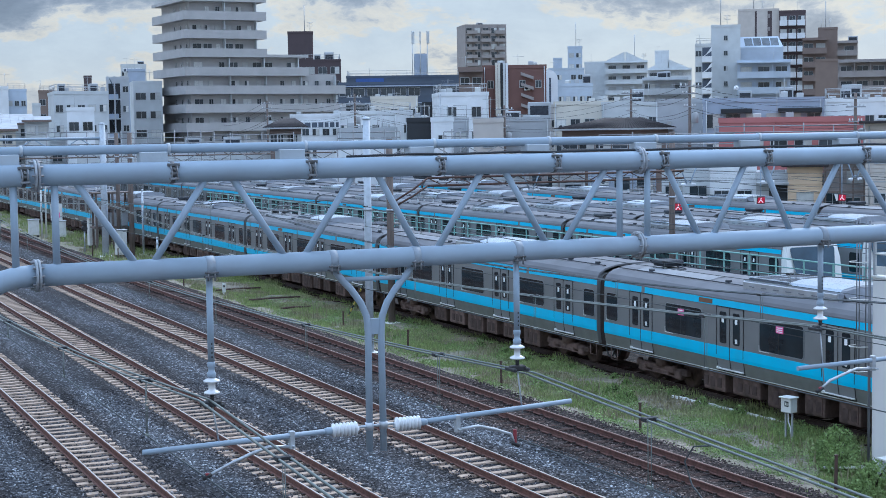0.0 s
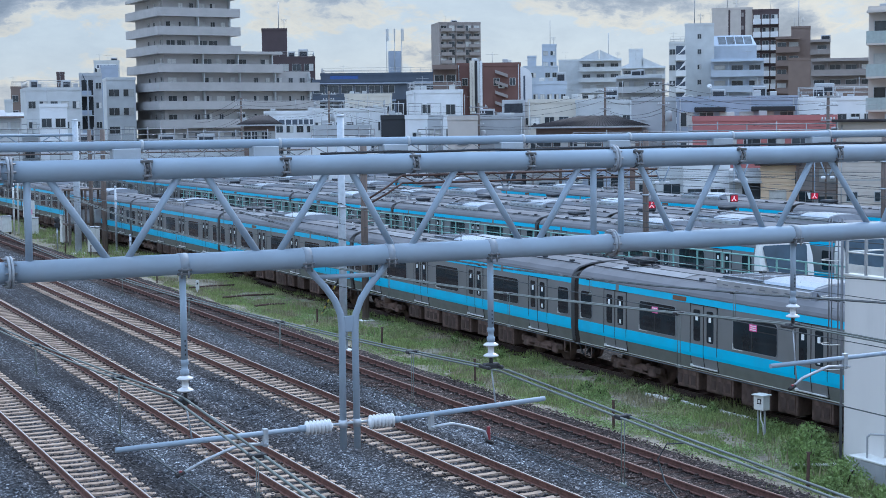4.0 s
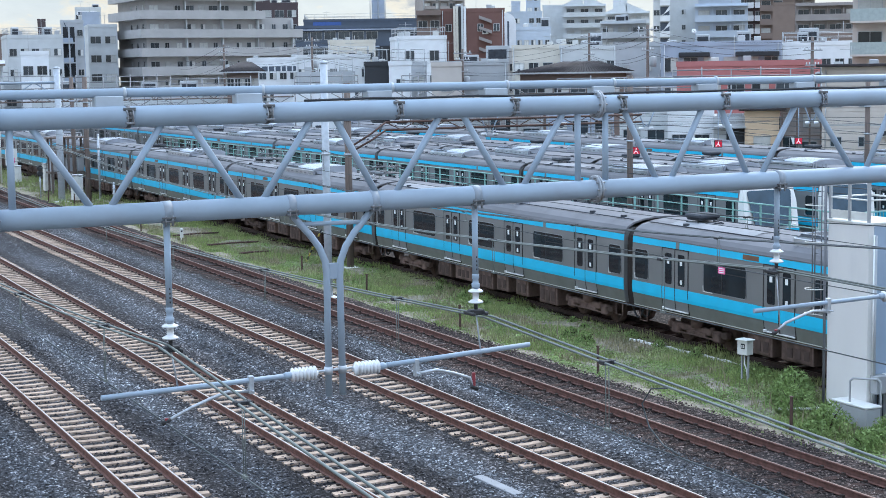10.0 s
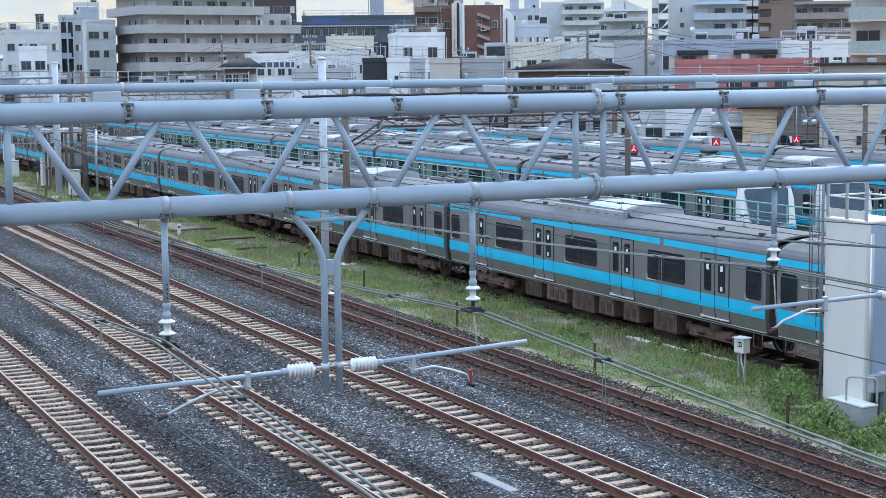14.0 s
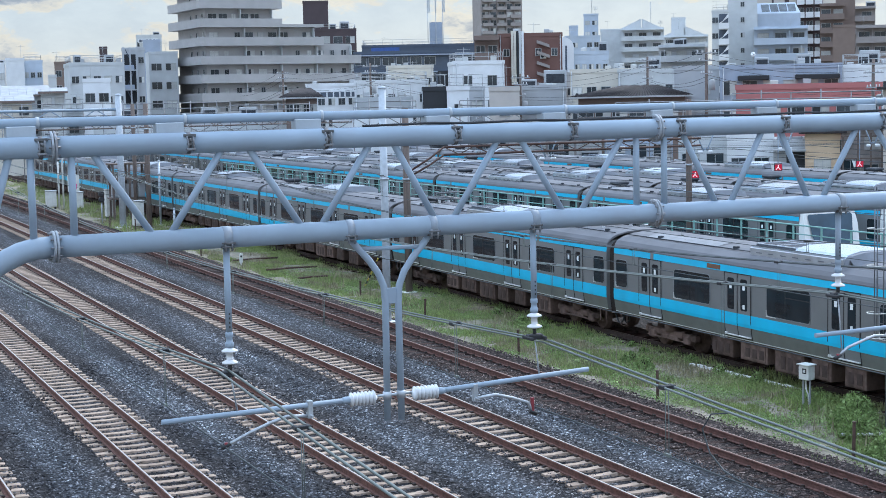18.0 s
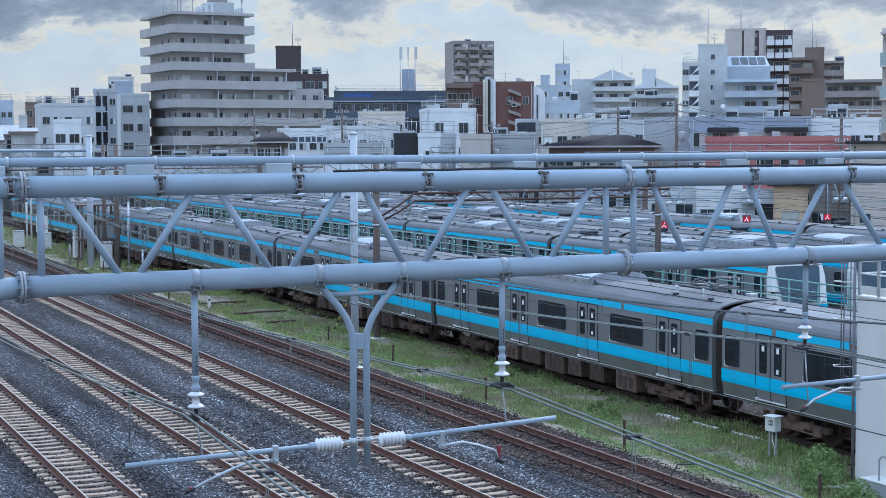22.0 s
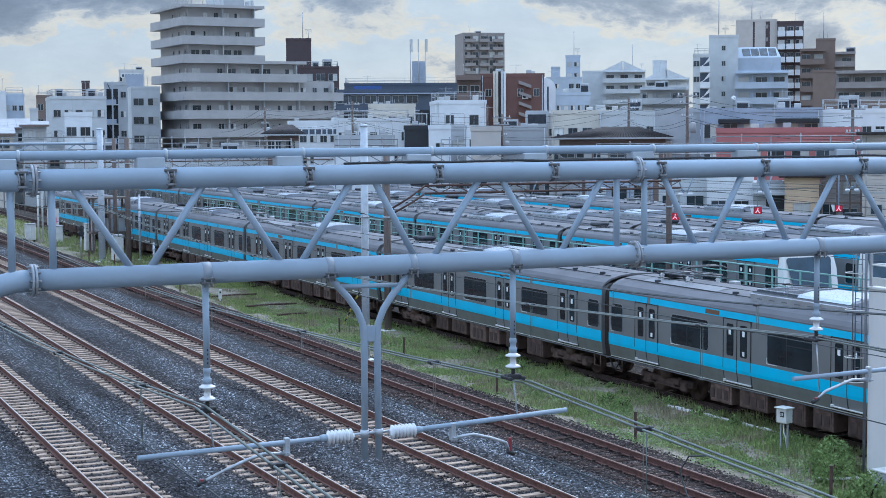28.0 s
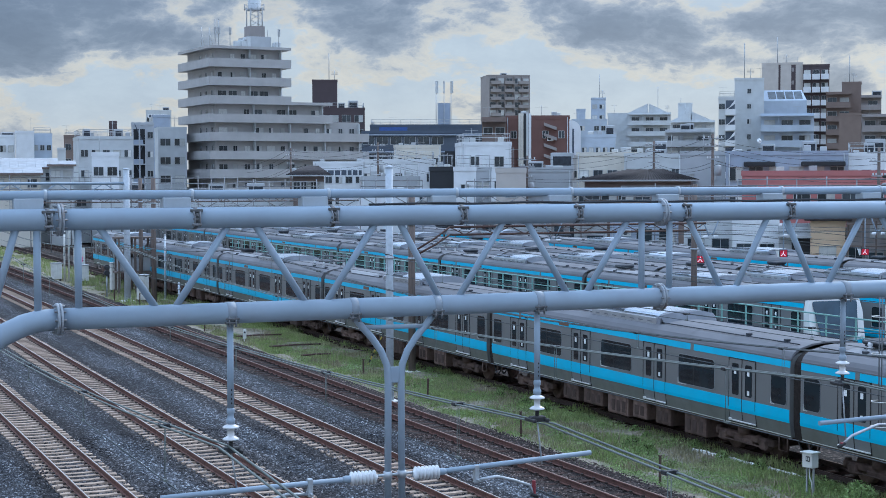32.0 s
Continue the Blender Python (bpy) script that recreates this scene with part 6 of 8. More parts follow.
            s.box(-w / 2 - 0.02, w / 2 + 0.02, -0.035, 0.0, k * 0.32 + 0.02, k * 0.32 + 0.28)
            part("board", s, mat, b)
    if eave or roof == "dark":
        s = Solid()
        s.box(-w / 2 - 0.5, w / 2 + 0.5, -0.6, d + 0.5, h + 0.4, h + 0.62, 0.05)
        part("eave", s, "tile_roof", b)
    return b


paint_blue = paint("blue_sheet", (0.05, 0.11, 0.33), 0.6, var=0.12)


def tiled_house(x, y, yaw, w, d, h, name, label):
    """A low house under a hipped tile roof with a deep eave."""
    rnd = random.Random(3)
    b = thing(name, label, "house", at=pose(x, y, -0.42, 0, 0, yaw))
    s = Solid()
    s.box(-w / 2 + 0.8, w / 2 - 0.8, 0, d, 0, h)
    part("wall", s, "b_brown", b)
    s = Solid()
    e, r = h - 0.1, h + 0.95
    s.add([(-w / 2, -0.8, e), (w / 2, -0.8, e), (w / 2, d + 0.8, e), (-w / 2, d + 0.8, e), (-w * 0.08, d / 2, r), (w * 0.22, d / 2, r)],
          [(0, 1, 5, 4), (1, 2, 5), (2, 3, 4, 5), (3, 0, 4), (0, 3, 2, 1)])
    part("roof", s, "tile_roof", b, "dark tiled hipped roof")
    for k in range(40):                      # rows of round tiles
        t = k / 39
        xa, xt = -w / 2 + w * t, -w * 0.08 + w * 0.30 * t
        s = Solid()
        s.tube([(xa, -0.8, e + 0.04), (xt, d / 2, r + 0.04)], 0.05, 5)
        part("tile", s, "tile_roof", b)
    s = Solid()
    s.box(-w / 2, w / 2, -0.85, -0.75, e - 0.15, e + 0.02)
    part("gutter", s, "sash", b)
    for i in range(6):
        put_window(b, -w / 2 + 1.6 + i * (w - 3) / 5.5, -0.02, h - 2.2, 1.6, 1.3, rnd)
    return b


def long_shed(x, y, yaw, w, d, h, rise, label, mat, roof_mat):
    """A low shed, its ridge along the front, with a window row, eave board and roof seams."""
    rnd = random.Random(int(x * 5 + y))
    b = thing("shed", label, "shed", at=pose(x, y, -0.42, 0, 0, yaw))
    s = Solid()
    s.box(-w / 2, w / 2, 0, d, 0, h)
    part("wall", s, mat, b)
    s = Solid()
    e = [(-0.5, h), (d * 0.25, h + rise * 0.62), (d * 0.5, h + rise), (d * 0.75, h + rise * 0.62), (d + 0.5, h)]
    v = [(sx * (w / 2 + 0.3), yy, zz + dz) for sx in (-1, 1) for dz in (0.02, 0.14) for yy, zz in e]
    f = [(5 + i, 6 + i, 16 + i, 15 + i) for i in range(4)] + [(i, i + 1, 11 + i, 10 + i) for i in range(4)] + [(i, i + 1, 6 + i, 5 + i) for i in range(4)]
    f += [(10 + i, 11 + i, 16 + i, 15 + i) for i in range(4)] + [(0, 5, 15, 10), (4, 9, 19, 14)]
    s.add(v, f)
    top = part("roof", s, roof_mat, b, "low pitched metal roof")
    for k in range(int(w / 1.1)):
        q = -w / 2 + k * 1.1
        s = Solid()
        s.tube([(q, yy, zz + 0.15) for yy, zz in e[:3]], 0.03, 4)
        part("seam", s, roof_mat, top)
    s = Solid()
    s.box(-w / 2 - 0.32, w / 2 + 0.32, -0.58, -0.5, h - 0.14, h + 0.1)
    part("eave_board", s, "b_brown", b)
    n = max(2, int(w / 1.7))
    for i in range(n):
        put_window(b, -w / 2 + (i + 0.5) * w / n, -0.02, h - 1.7, 1.2, 1.1, rnd)
    return b


def large_block():
    """The stepped ten-storey apartment block with deep grey balcony bands."""
    rnd = random.Random(11)
    bx, by, yaw, top, depth, w1, w2, w3 = 66.52, 246.17, 2.88, 29.33, 17.0, 13.88, 21.08, 27.64
    b = thing("apartment_block", "large stepped grey-beige apartment block with deep balcony bands", "building", at=pose(bx, by, -0.42, 0, 0, yaw))
    st = 2.95
    for lo, hi, w in ((7, 10, w1), (6, 7, w2), (0, 6, w3)):
        s = Solid()
        s.box(1.3, w - 1.2, 1.3, depth - 1.3, lo * st, hi * st)
        part("wall", s, "b_block", b)
    for k in range(10):
        w = w1 if k >= 7 else (w2 if k == 6 else w3)
        z = top - (10 - k) * st
        s = Solid()
        s.box(0, w, 0, depth, z - 0.12, z + 0.05)
        slab = part("balcony", s, "b_block", b, "continuous balcony band")
        for q in ((0, w, 0, 0.16), (0, 0.16, 0.16, depth), (w - 0.16, w, 0.16, depth)):
            s = Solid()
            s.box(*q, z + 0.05, z + 1.25)
            part("parapet", s, "b_block", slab)
        bays = max(3, int(w / 2.15))
        for i in range(bays):
            x = 1.6 + (i + 0.5) * (w - 3.2) / bays
            if rnd.random() < 0.9:
                put_window(b, x, 1.28, z + 1.0 - 0.3, rnd.choice((0.8, 1.0, 1.5)) if w / bays > 2 else 0.9, 1.4, rnd, drawn=(0, 1, 2, 1, 2, 0))
            if i % 3 == 2:
                s = Solid()
                s.box(x + (w - 3.2) / bays / 2 - 0.06, x + (w - 3.2) / bays / 2 + 0.06, 0.3, 1.3, z + 0.05, z + st - 0.15)
                part("partition", s, "b_pale", b)
        for i in range(3):
            put_window(b, 1.28, 2.5 + i * 3.0, z + 0.75, 0.8, 1.4, rnd, -90)
    s = Solid()
    s.box(0, w1, 0, depth, top - 0.15, top + 0.3), s.box(w1, w2, 0, depth, top - 3 * st - 0.1, top - 3 * st + 0.35)
    part("roof", s, "b_block", b)
    s = Solid()                              # water tank tower, lattice and aerials on the roof
    s.box(w1 * 0.55, w1 * 0.83, 3, 8, top, top + 2.2)
    house = part("roof_house", s, "b_grey", b)
    s = Solid()
    s.box(w1 * 0.60, w1 * 0.78, 4, 7, top + 2.2, top + 4.0)
    part("upper_room", s, "b_taupe", house)
    for q, d, hh in ((0.47, 0.7, 1.5), (0.88, 0.6, 1.2), (0.52, 0.5, 2.0)):
        s = Solid()
        s.box(w1 * q - d, w1 * q + d, 2.2, 3.0, top, top + hh, 0.05)
        part("plant_box", s, "b_pale", house)
    s = Solid()
    cx = w1 * 0.69
    for dx in (-1.0, 1.0):
        for dy in (-1.0, 1.0):
            s.tube([(cx + dx, 5.5 + dy, top + 4), (cx + dx, 5.5 + dy, top + 7.2)], 0.1, 6)
    for k in range(3):
        z = top + 4.1 + k
        s.tube([(cx - 1, 4.5, z), (cx + 1, 4.5, z + 0.9)], 0.06, 5), s.tube([(cx + 1, 4.5, z), (cx - 1, 4.5, z + 0.9)], 0.06, 5)
    part("tank_frame", s, "b_grey", b)
    s = Solid()
    s.lathe((cx, 5.5, top + 6.6), (0, 0, 1), [(0, 0.0), (0.01, 1.25), (0.25, 1.25), (0.26, 1.05), (4.2, 1.05), (4.5, 0.5), (4.55, 0)], 16)
    part("water_tank", s, "b_grey", b)
    s = Solid()
    for z in (6.9, 7.6):
        s.tube([(cx + 1.7 * math.cos(a), 5.5 + 1.7 * math.sin(a), top + z) for a in [radians(30 * i) for i in range(13)]], 0.05, 5)
    for i in range(8):
        a = radians(45 * i)
        s.tube([(cx + 1.7 * math.cos(a), 5.5 + 1.7 * math.sin(a), top + 6.6), (cx + 1.7 * math.cos(a), 5.5 + 1.7 * math.sin(a), top + 7.6)], 0.05, 5)
    part("tank_railing", s, "b_grey", b)
    for q in (0.10, 0.20, 0.70, 0.92):
        s = Solid()
        x = w1 * q
        s.tube([(x, 6.0, top + 0.2), (x - 0.8, 5.5, top + 2.4)], 0.05, 5), s.tube([(x - 0.9, 5.5, top), (x - 0.9, 5.5, top + 3.6)], 0.06, 5)
        part("stay", s, "sash", b)
    for q in (0.12, 0.16, 0.30, 0.9):
        s = Solid()
        x = w1 * q
        s.tube([(x, 2.0, top), (x, 2.0, top + (4.6 if q < 0.2 else 3.2))], 0.07, 6)
        s.box(x - 0.2, x + 0.2, 1.8, 2.0, top + 2.2, top + 3.4, 0.04)
        part("antenna", s, "sash", b)
    for q in (0.36, 0.44, 0.86):
        s = Solid()
        s.box(w1 * q, w1 * q + 0.9, 2, 3, top, top + 1.3, 0.05)
        part("roof_plant", s, "b_pale", b)
    return b


def pipe_railing(xa, ya, xb, yb, z, high, n, label):
    """Pale pipe rails on posts along the back of the yard."""
    g = thing("pipe_railing", label, "railing", "pipe railings behind the yard")
    for k in range(n + 1):
        t = k / n
        s = Solid()
        x, y = xa + (xb - xa) * t, ya + (yb - ya) * t
        s.tube([(x, y, -0.5), (x, y, z + 0.25 * (k % 2))], 0.055, 6)
        part("post", s, "railing_grey", g)
    for d in (0.0, high * 0.5, high):
        s = Solid()
        s.tube([(xa, ya, z - d), (xb, yb, z - d)], 0.05, 6)
        part("rail", s, "railing_grey", g)


def dish(x, y, z, base):
    """A white satellite dish on a stub pole."""
    base /= 0.42
    d = thing("satellite_dish", "white satellite dish on a roof pole", "satellite dish", "satellite dishes on roofs", at=pose(x, y, z, 0, 0, 150))
    d.scale = (0.42, 0.42, 0.42)
    s = Solid()
    s.lathe((0, 0, 0), (0, 1, 0.35), [(0.0, 0.05), (0.04, 0.3), (0.14, 0.6), (0.16, 0.6), (0.06, 0.3), (0.02, 0.0)], 16)
    part("reflector", s, "b_white", d)
    s = Solid()
    s.tube([(0, -0.05, -base), (0, -0.05, 0)], 0.05, 6), s.tube([(0, 0, -0.4), (0, 0.55, 0.15)], 0.025, 5)
    part("mount", s, "sash", d)


def town():
    large_block()
    building(39.1, 289.4, -7.7, 6.9, 12.0, 15.8, "apartment_building", "white stepped building with a row of grey windows", "b_white", grid=(5, 4), win=(1.3, 1.2), clutter=2)
    building(42.4, 276.8, -8.7, 3.1, 12.0, 16.2, "apartment_building", "blank white rendered end wall", "b_white", grid=None)
    building(47.2, 288.2, -9.3, 3.4, 12.0, 16.1, "apartment_building", "pale blue-grey building with small windows", "b_paleblue", grid=(3, 4), win=(0.8, 1.0), rail=True)
    building(49.3, 281.0, -10.1, 1.4, 8.0, 13.4, "house", "small pale roof block", "b_pale", grid=None)
    long_shed(30.3, 212.8, -8.2, 12.6, 16.0, 9.9, 1.25, "long grey shed under a low pitched metal roof", "b_pale", "roofing_pale")
    long_shed(27.2, 198.1, -8.0, 9.8, 12.0, 9.1, 0.75, "low white shed with a brown roof edge", "b_cream", "roofing_pale")
    long_shed(35.6, 203.0, -10.1, 3.0, 10.0, 10.2, 0.5, "narrow pale shed beside the long shed", "b_pale", "roofing_pale")
    building(59.1, 324.7, -10.3, 3.2, 8.0, 16.8, "apartment_building", "small brown building with antennas", "b_brown", grid=(2, 5), rail=True)
    building(85.4, 411.2, -11.7, 2.0, 5.0, 22.8, "chimney_tower", "slim dark brown roof tower", "b_darkbrown", grid=None)
    building(47.8, 235.2, -6.5, 7.9, 12.0, 14.3, "office_building", "pale four-storey building with flat roof", "b_pale", grid=(5, 4), win=(1.7, 1.1), rail=True, clutter=2)
    building(42.1, 207.8, -11.4, 3.5, 10.0, 11.5, "house", "white block with square windows", "b_white", grid=(2, 3), win=(1.5, 1.2))
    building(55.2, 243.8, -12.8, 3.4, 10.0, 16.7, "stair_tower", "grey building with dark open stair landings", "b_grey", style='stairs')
    building(96.8, 408.7, -13.3, 6.5, 12.0, 25.7, "office_building", "pale office block with a dark sign band", "b_pale", grid=(4, 8), win=(2.6, 1.2), sign=True, clutter=1)
    building(69.6, 291.8, -13.4, 3.1, 10.0, 19.8, "apartment_building", "blank blue-grey rendered tower", "b_bluegrey", grid=None)
    building(62.5, 254.4, -9.8, 4.6, 10.0, 16.4, "apartment_building", "pale building with paired windows", "b_pale", grid=(2, 6), win=(1.8, 1.2))
    building(112.6, 320.8, -19.3, 15.7, 14.0, 23.0, "apartment_building", "dark brown tiled building with roof plant", "b_darkbrown", grid=(6, 6), win=(2.4, 1.5), rail=True, clutter=3)
    building(113.3, 324.8, -19.2, 5.4, 8.0, 29.2, "roof_tower", "dark brown tower block with antennas", "b_darkbrown", grid=None, mast=True)
    building(116.2, 276.6, -22.8, 23.5, 20.0, 16.9, "office_building", "long dark grey building with window bands", "b_dark", style='bands')
    building(125.6, 296.5, -23.0, 23.7, 20.0, 18.8, "office_building", "long dark rooftop storey with blue panel", "b_dark", grid=None, rail=True, panel=True)
    building(143.7, 330.1, -23.5, 2.9, 6.0, 25.3, "antenna_tower", "blue-grey rooftop tower with tall antennas", "b_bluegrey", style='antennas')
    building(261.9, 539.8, -13.9, 15.9, 16.0, 46.5, "apartment_tower", "tall brown-grey apartment tower", "b_taupe", style='balcony_grid', clutter=1)
    building(87.7, 185.3, -25.3, 3.1, 9.0, 15.9, "apartment_building", "brown building with pale balconies", "b_brown", style='balcony')
    building(94.1, 185.5, -26.9, 8.3, 12.0, 16.2, "apartment_building", "red-brown brick building with pale vertical fins", "b_brick", style='fins')
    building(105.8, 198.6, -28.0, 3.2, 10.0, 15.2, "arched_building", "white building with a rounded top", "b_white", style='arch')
    building(114.2, 205.4, -29.1, 5.1, 10.0, 14.4, "office_building", "pale blue building with strip windows", "b_paleblue", grid=(5, 4), win=(2.0, 1.2), clutter=1)
    building(202.1, 368.2, -28.8, 9.3, 12.0, 23.3, "office_building", "hazy pale blue office block", "b_paleblue", grid=(5, 6), win=(3.2, 1.3))
    building(213.8, 384.5, -29.1, 4.0, 10.0, 29.9, "office_tower", "hazy pale blue slim tower", "b_paleblue", grid=(2, 12), win=(2.6, 1.2), mast=True)
    building(204.9, 378.1, -28.5, 2.4, 8.0, 26.4, "office_tower", "hazy pale blue stair tower", "b_paleblue", grid=None)
    building(226.0, 394.9, -29.8, 5.9, 14.0, 26.2, "apartment_building", "plain pale grey gable wall", "b_pale", grid=None)
    building(231.1, 386.1, -30.9, 11.8, 14.0, 26.1, "apartment_building", "pale grey apartment block with long balconies and sawtooth roof", "b_pale", style='balcony', saw=True, mast=True)
    building(252.1, 396.7, -32.4, 12.7, 14.0, 24.5, "apartment_building", "pale grey apartment block with sawtooth roof", "b_pale", style='balcony', saw=True, mast=True)
    building(255.5, 406.3, -32.2, 4.2, 8.0, 30.1, "roof_tower", "pale grey lift tower", "b_pale", grid=None)
    building(176.2, 279.0, -32.3, 9.3, 12.0, 17.8, "apartment_building", "grey apartment block with balconies", "b_grey", style='balcony', clutter=2)
    building(171.7, 258.1, -33.6, 3.2, 8.0, 23.5, "apartment_building", "white building with zigzag outside stairs", "b_pale", style='zigzag', rail=True)
    building(180.8, 264.0, -34.4, 5.7, 12.0, 27.6, "apartment_building", "blank pale side wall of a tall block", "b_pale", grid=(1, 8), win=(0.8, 1.0), mast=True)
    building(184.5, 256.5, -35.7, 10.1, 12.0, 20.4, "apartment_building", "pale blue block with long balconies", "b_paleblue", style='balcony')
    building(187.7, 261.6, -35.7, 8.3, 10.0, 23.6, "apartment_building", "pale blue stepped roof storey with slanted glazing", "b_paleblue", style='slant')
    building(220.9, 309.2, -35.5, 9.4, 14.0, 34.7, "apartment_tower", "beige side wall of a tower with dark slots", "b_beige", style='slots', mast=True)
    building(226.5, 303.8, -36.7, 6.0, 14.0, 34.1, "apartment_tower", "dark brown tower front with white balconies", "b_darkbrown", style='white_balcony')
    building(219.0, 285.7, -37.5, 5.2, 12.0, 26.7, "apartment_building", "brown building with beige balconies", "b_brown", style='balcony')
    building(224.9, 288.7, -37.9, 4.2, 8.0, 29.2, "roof_tower", "brown lift tower on a roof", "b_brown", grid=None, mast=True)
    building(238.9, 301.9, -38.4, 7.7, 12.0, 27.1, "apartment_building", "hazy brown stepped apartment building", "b_taupe", style='balcony', clutter=2)
    building(184.2, 236.8, -37.9, 4.0, 10.0, 19.7, "apartment_building", "brown building with a rounded corner", "b_brown", grid=None)
    building(209.3, 255.1, -39.4, 12.5, 12.0, 20.6, "apartment_building", "grey brown apartment block", "b_taupe", style='balcony')
    building(127.8, 153.9, -39.7, 13.1, 12.0, 12.0, "apartment_building", "low building under a brown roof", "b_brown", grid=(6, 3), win=(1.6, 1.2))
    building(99.2, 112.5, -49.4, 6.3, 12.0, 18.5, "apartment_tower", "tall beige tower with glass balconies", "b_beige", style='balcony', glass=True)
    building(76.6, 211.6, -19.9, 8.6, 12.0, 10.4, "factory_building", "long white low building with small windows", "b_white", grid=(6, 2), win=(1.6, 1.2), sign=True)
    building(80.1, 199.5, -21.9, 10.0, 12.0, 10.6, "factory_building", "pale flat-roofed building with roof railing", "b_white", grid=(7, 2), win=(1.8, 1.2), rail=True)
    building(95.9, 230.9, -22.6, 7.4, 10.0, 13.2, "house", "pale house with beige band", "b_cream", grid=(5, 3), win=(1.5, 1.1))
    building(99.7, 242.3, -22.4, 5.4, 10.0, 12.8, "house", "white block with a brown pillar", "b_white", grid=(2, 3), win=(2.2, 1.2))
    building(83.0, 187.4, -23.9, 2.3, 8.0, 11.5, "stair_tower", "black clad narrow stair block", "b_black", grid=None)
    building(82.6, 176.6, -19.1, 6.1, 10.0, 12.5, "house", "white rendered block with railing", "b_white", grid=(2, 3), win=(1.2, 1.3), rail=True)
    building(73.5, 164.3, -24.1, 7.1, 10.0, 9.3, "house", "pale low building with balcony frames", "b_grey", grid=(4, 2), win=(1.8, 1.4), frame=True)
    building(77.5, 153.5, -26.8, 8.1, 12.0, 9.2, "workshop", "wide grey rendered workshop", "b_grey", grid=(3, 2), win=(1.6, 1.0), clutter=2)
    building(98.5, 191.1, -27.3, 10.7, 10.0, 11.1, "house", "low pale grey rendered building", "b_pale", grid=(5, 2), win=(1.6, 1.0), clutter=2)
    building(93.1, 165.7, -39.3, 6.9, 10.0, 11.1, "house", "cream rendered flat-roofed building", "b_cream", grid=(4, 2), win=(1.4, 1.0))
    building(95.3, 158.5, -31.0, 6.5, 10.0, 10.9, "house", "grey flat-roofed building with windows", "b_pale", grid=(5, 2), win=(2.0, 1.3), clutter=2)
    tiled_house(83.7, 142.2, -30.5, 12.5, 12.0, 8.4, "house", "brown house under a dark tiled roof")
    building(92.1, 142.9, -32.8, 4.7, 9.0, 10.9, "apartment_building", "grey rendered side wall with vents", "b_grey", grid=(2, 2), win=(0.5, 0.7))
    building(96.9, 134.8, -35.7, 12.2, 12.0, 10.8, "apartment_building", "blue-grey building with dark awnings over its windows", "b_bluegrey", grid=(6, 2), win=(2.3, 1.5), awning=True, clutter=2)
    building(84.8, 113.9, -36.7, 12.4, 9.0, 8.7, "brick_building", "low red-brick building with a white railing", "b_red", grid=(6, 1), win=(1.6, 1.2))
    building(72.8, 105.3, -34.6, 3.6, 8.0, 4.9, "house", "white clapboard house behind the yard", "b_white", grid=(2, 2), win=(1.2, 1.1), siding=True)
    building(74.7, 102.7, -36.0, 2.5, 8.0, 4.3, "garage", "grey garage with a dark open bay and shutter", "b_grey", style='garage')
    building(76.4, 100.8, -37.2, 2.6, 8.0, 4.8, "house", "yellow-tan house with a shuttered window", "b_tan", grid=(1, 1), win=(1.3, 1.1), siding=True, eave=True)
    building(79.1, 99.4, -38.5, 3.2, 8.0, 5.2, "house", "brown house behind a dark timber porch frame", "b_taupe", style='porch', eave=True)
    building(81.6, 93.4, -41.2, 8.3, 10.0, 8.1, "house", "large beige clapboard house", "b_beige", grid=(4, 2), win=(0.9, 0.8), siding=True, roof='dark')
    building(73.4, 139.9, -27.7, 9.5, 8.0, 4.2, "house", "pale boarded house behind the yard", "b_pale", grid=(4, 2), win=(1.8, 1.3), eave=True)
    building(74.6, 125.5, -30.7, 6.2, 8.0, 5.2, "house", "grey house with sliding windows behind the yard", "b_bluegrey", grid=(3, 2), win=(1.8, 1.4))
    building(74.1, 114.1, -33.0, 4.1, 8.0, 4.8, "house", "white and grey house behind the yard", "b_pale", grid=(2, 2), win=(1.6, 1.3))
    building(74.0, 164.1, -24.3, 10.6, 8.0, 4.9, "shed", "pale low sheds behind the yard", "b_pale", grid=(6, 1), win=(1.4, 1.0))
    tiled_house(60.7, 180.0, -18.6, 5.3, 8.0, 9.0, "house", "small dark-roofed house behind the yard")
    building(68.4, 157.8, -23.4, 2.6, 5.0, 9.3, "shed", "black boxy shed with a pale edge", "b_black", grid=None)
    building(70.3, 155.9, -24.3, 2.4, 6.0, 9.3, "house", "white rendered corner block", "b_white", grid=(1, 2), win=(0.9, 1.2))
    building(73.5, 151.1, -26.0, 3.2, 6.0, 9.1, "house", "beige rendered low block", "b_beige", grid=(1, 1), win=(1.2, 1.0))
    building(65.5, 165.5, -21.6, 6.5, 6.0, 8.3, "house", "low grey house with white roof frames", "b_grey", grid=(4, 2), win=(1.5, 1.3), frame=True)
    building(57.8, 149.2, -21.2, 8.1, 6.0, 6.8, "shed", "white low shed behind the yard", "b_white", grid=(5, 1), win=(1.2, 1.2))
    building(52.0, 193.1, -15.1, 26.5, 8.0, 6.0, "shed", "long pale shed behind the parked trains", "b_pale", grid=(14, 1), win=(1.3, 1.2), clutter=3)
    building(37.9, 211.6, -10.2, 8.7, 8.0, 7.5, "house", "pale house with dark windows", "b_pale", grid=(5, 2), win=(1.5, 1.3), frame=True)
    pipe_railing(24.1, 183.4, 39.5, 180.7, 8.29, 1.40, 7, "pale pipe railing along the back of the yard")
    pipe_railing(38.5, 175.8, 49.9, 173.0, 8.13, 1.20, 8, "pale pipe railing along the back of the yard")
    pipe_railing(47.1, 163.3, 55.1, 160.8, 7.76, 1.00, 5, "pale pipe railing along the back of the yard")
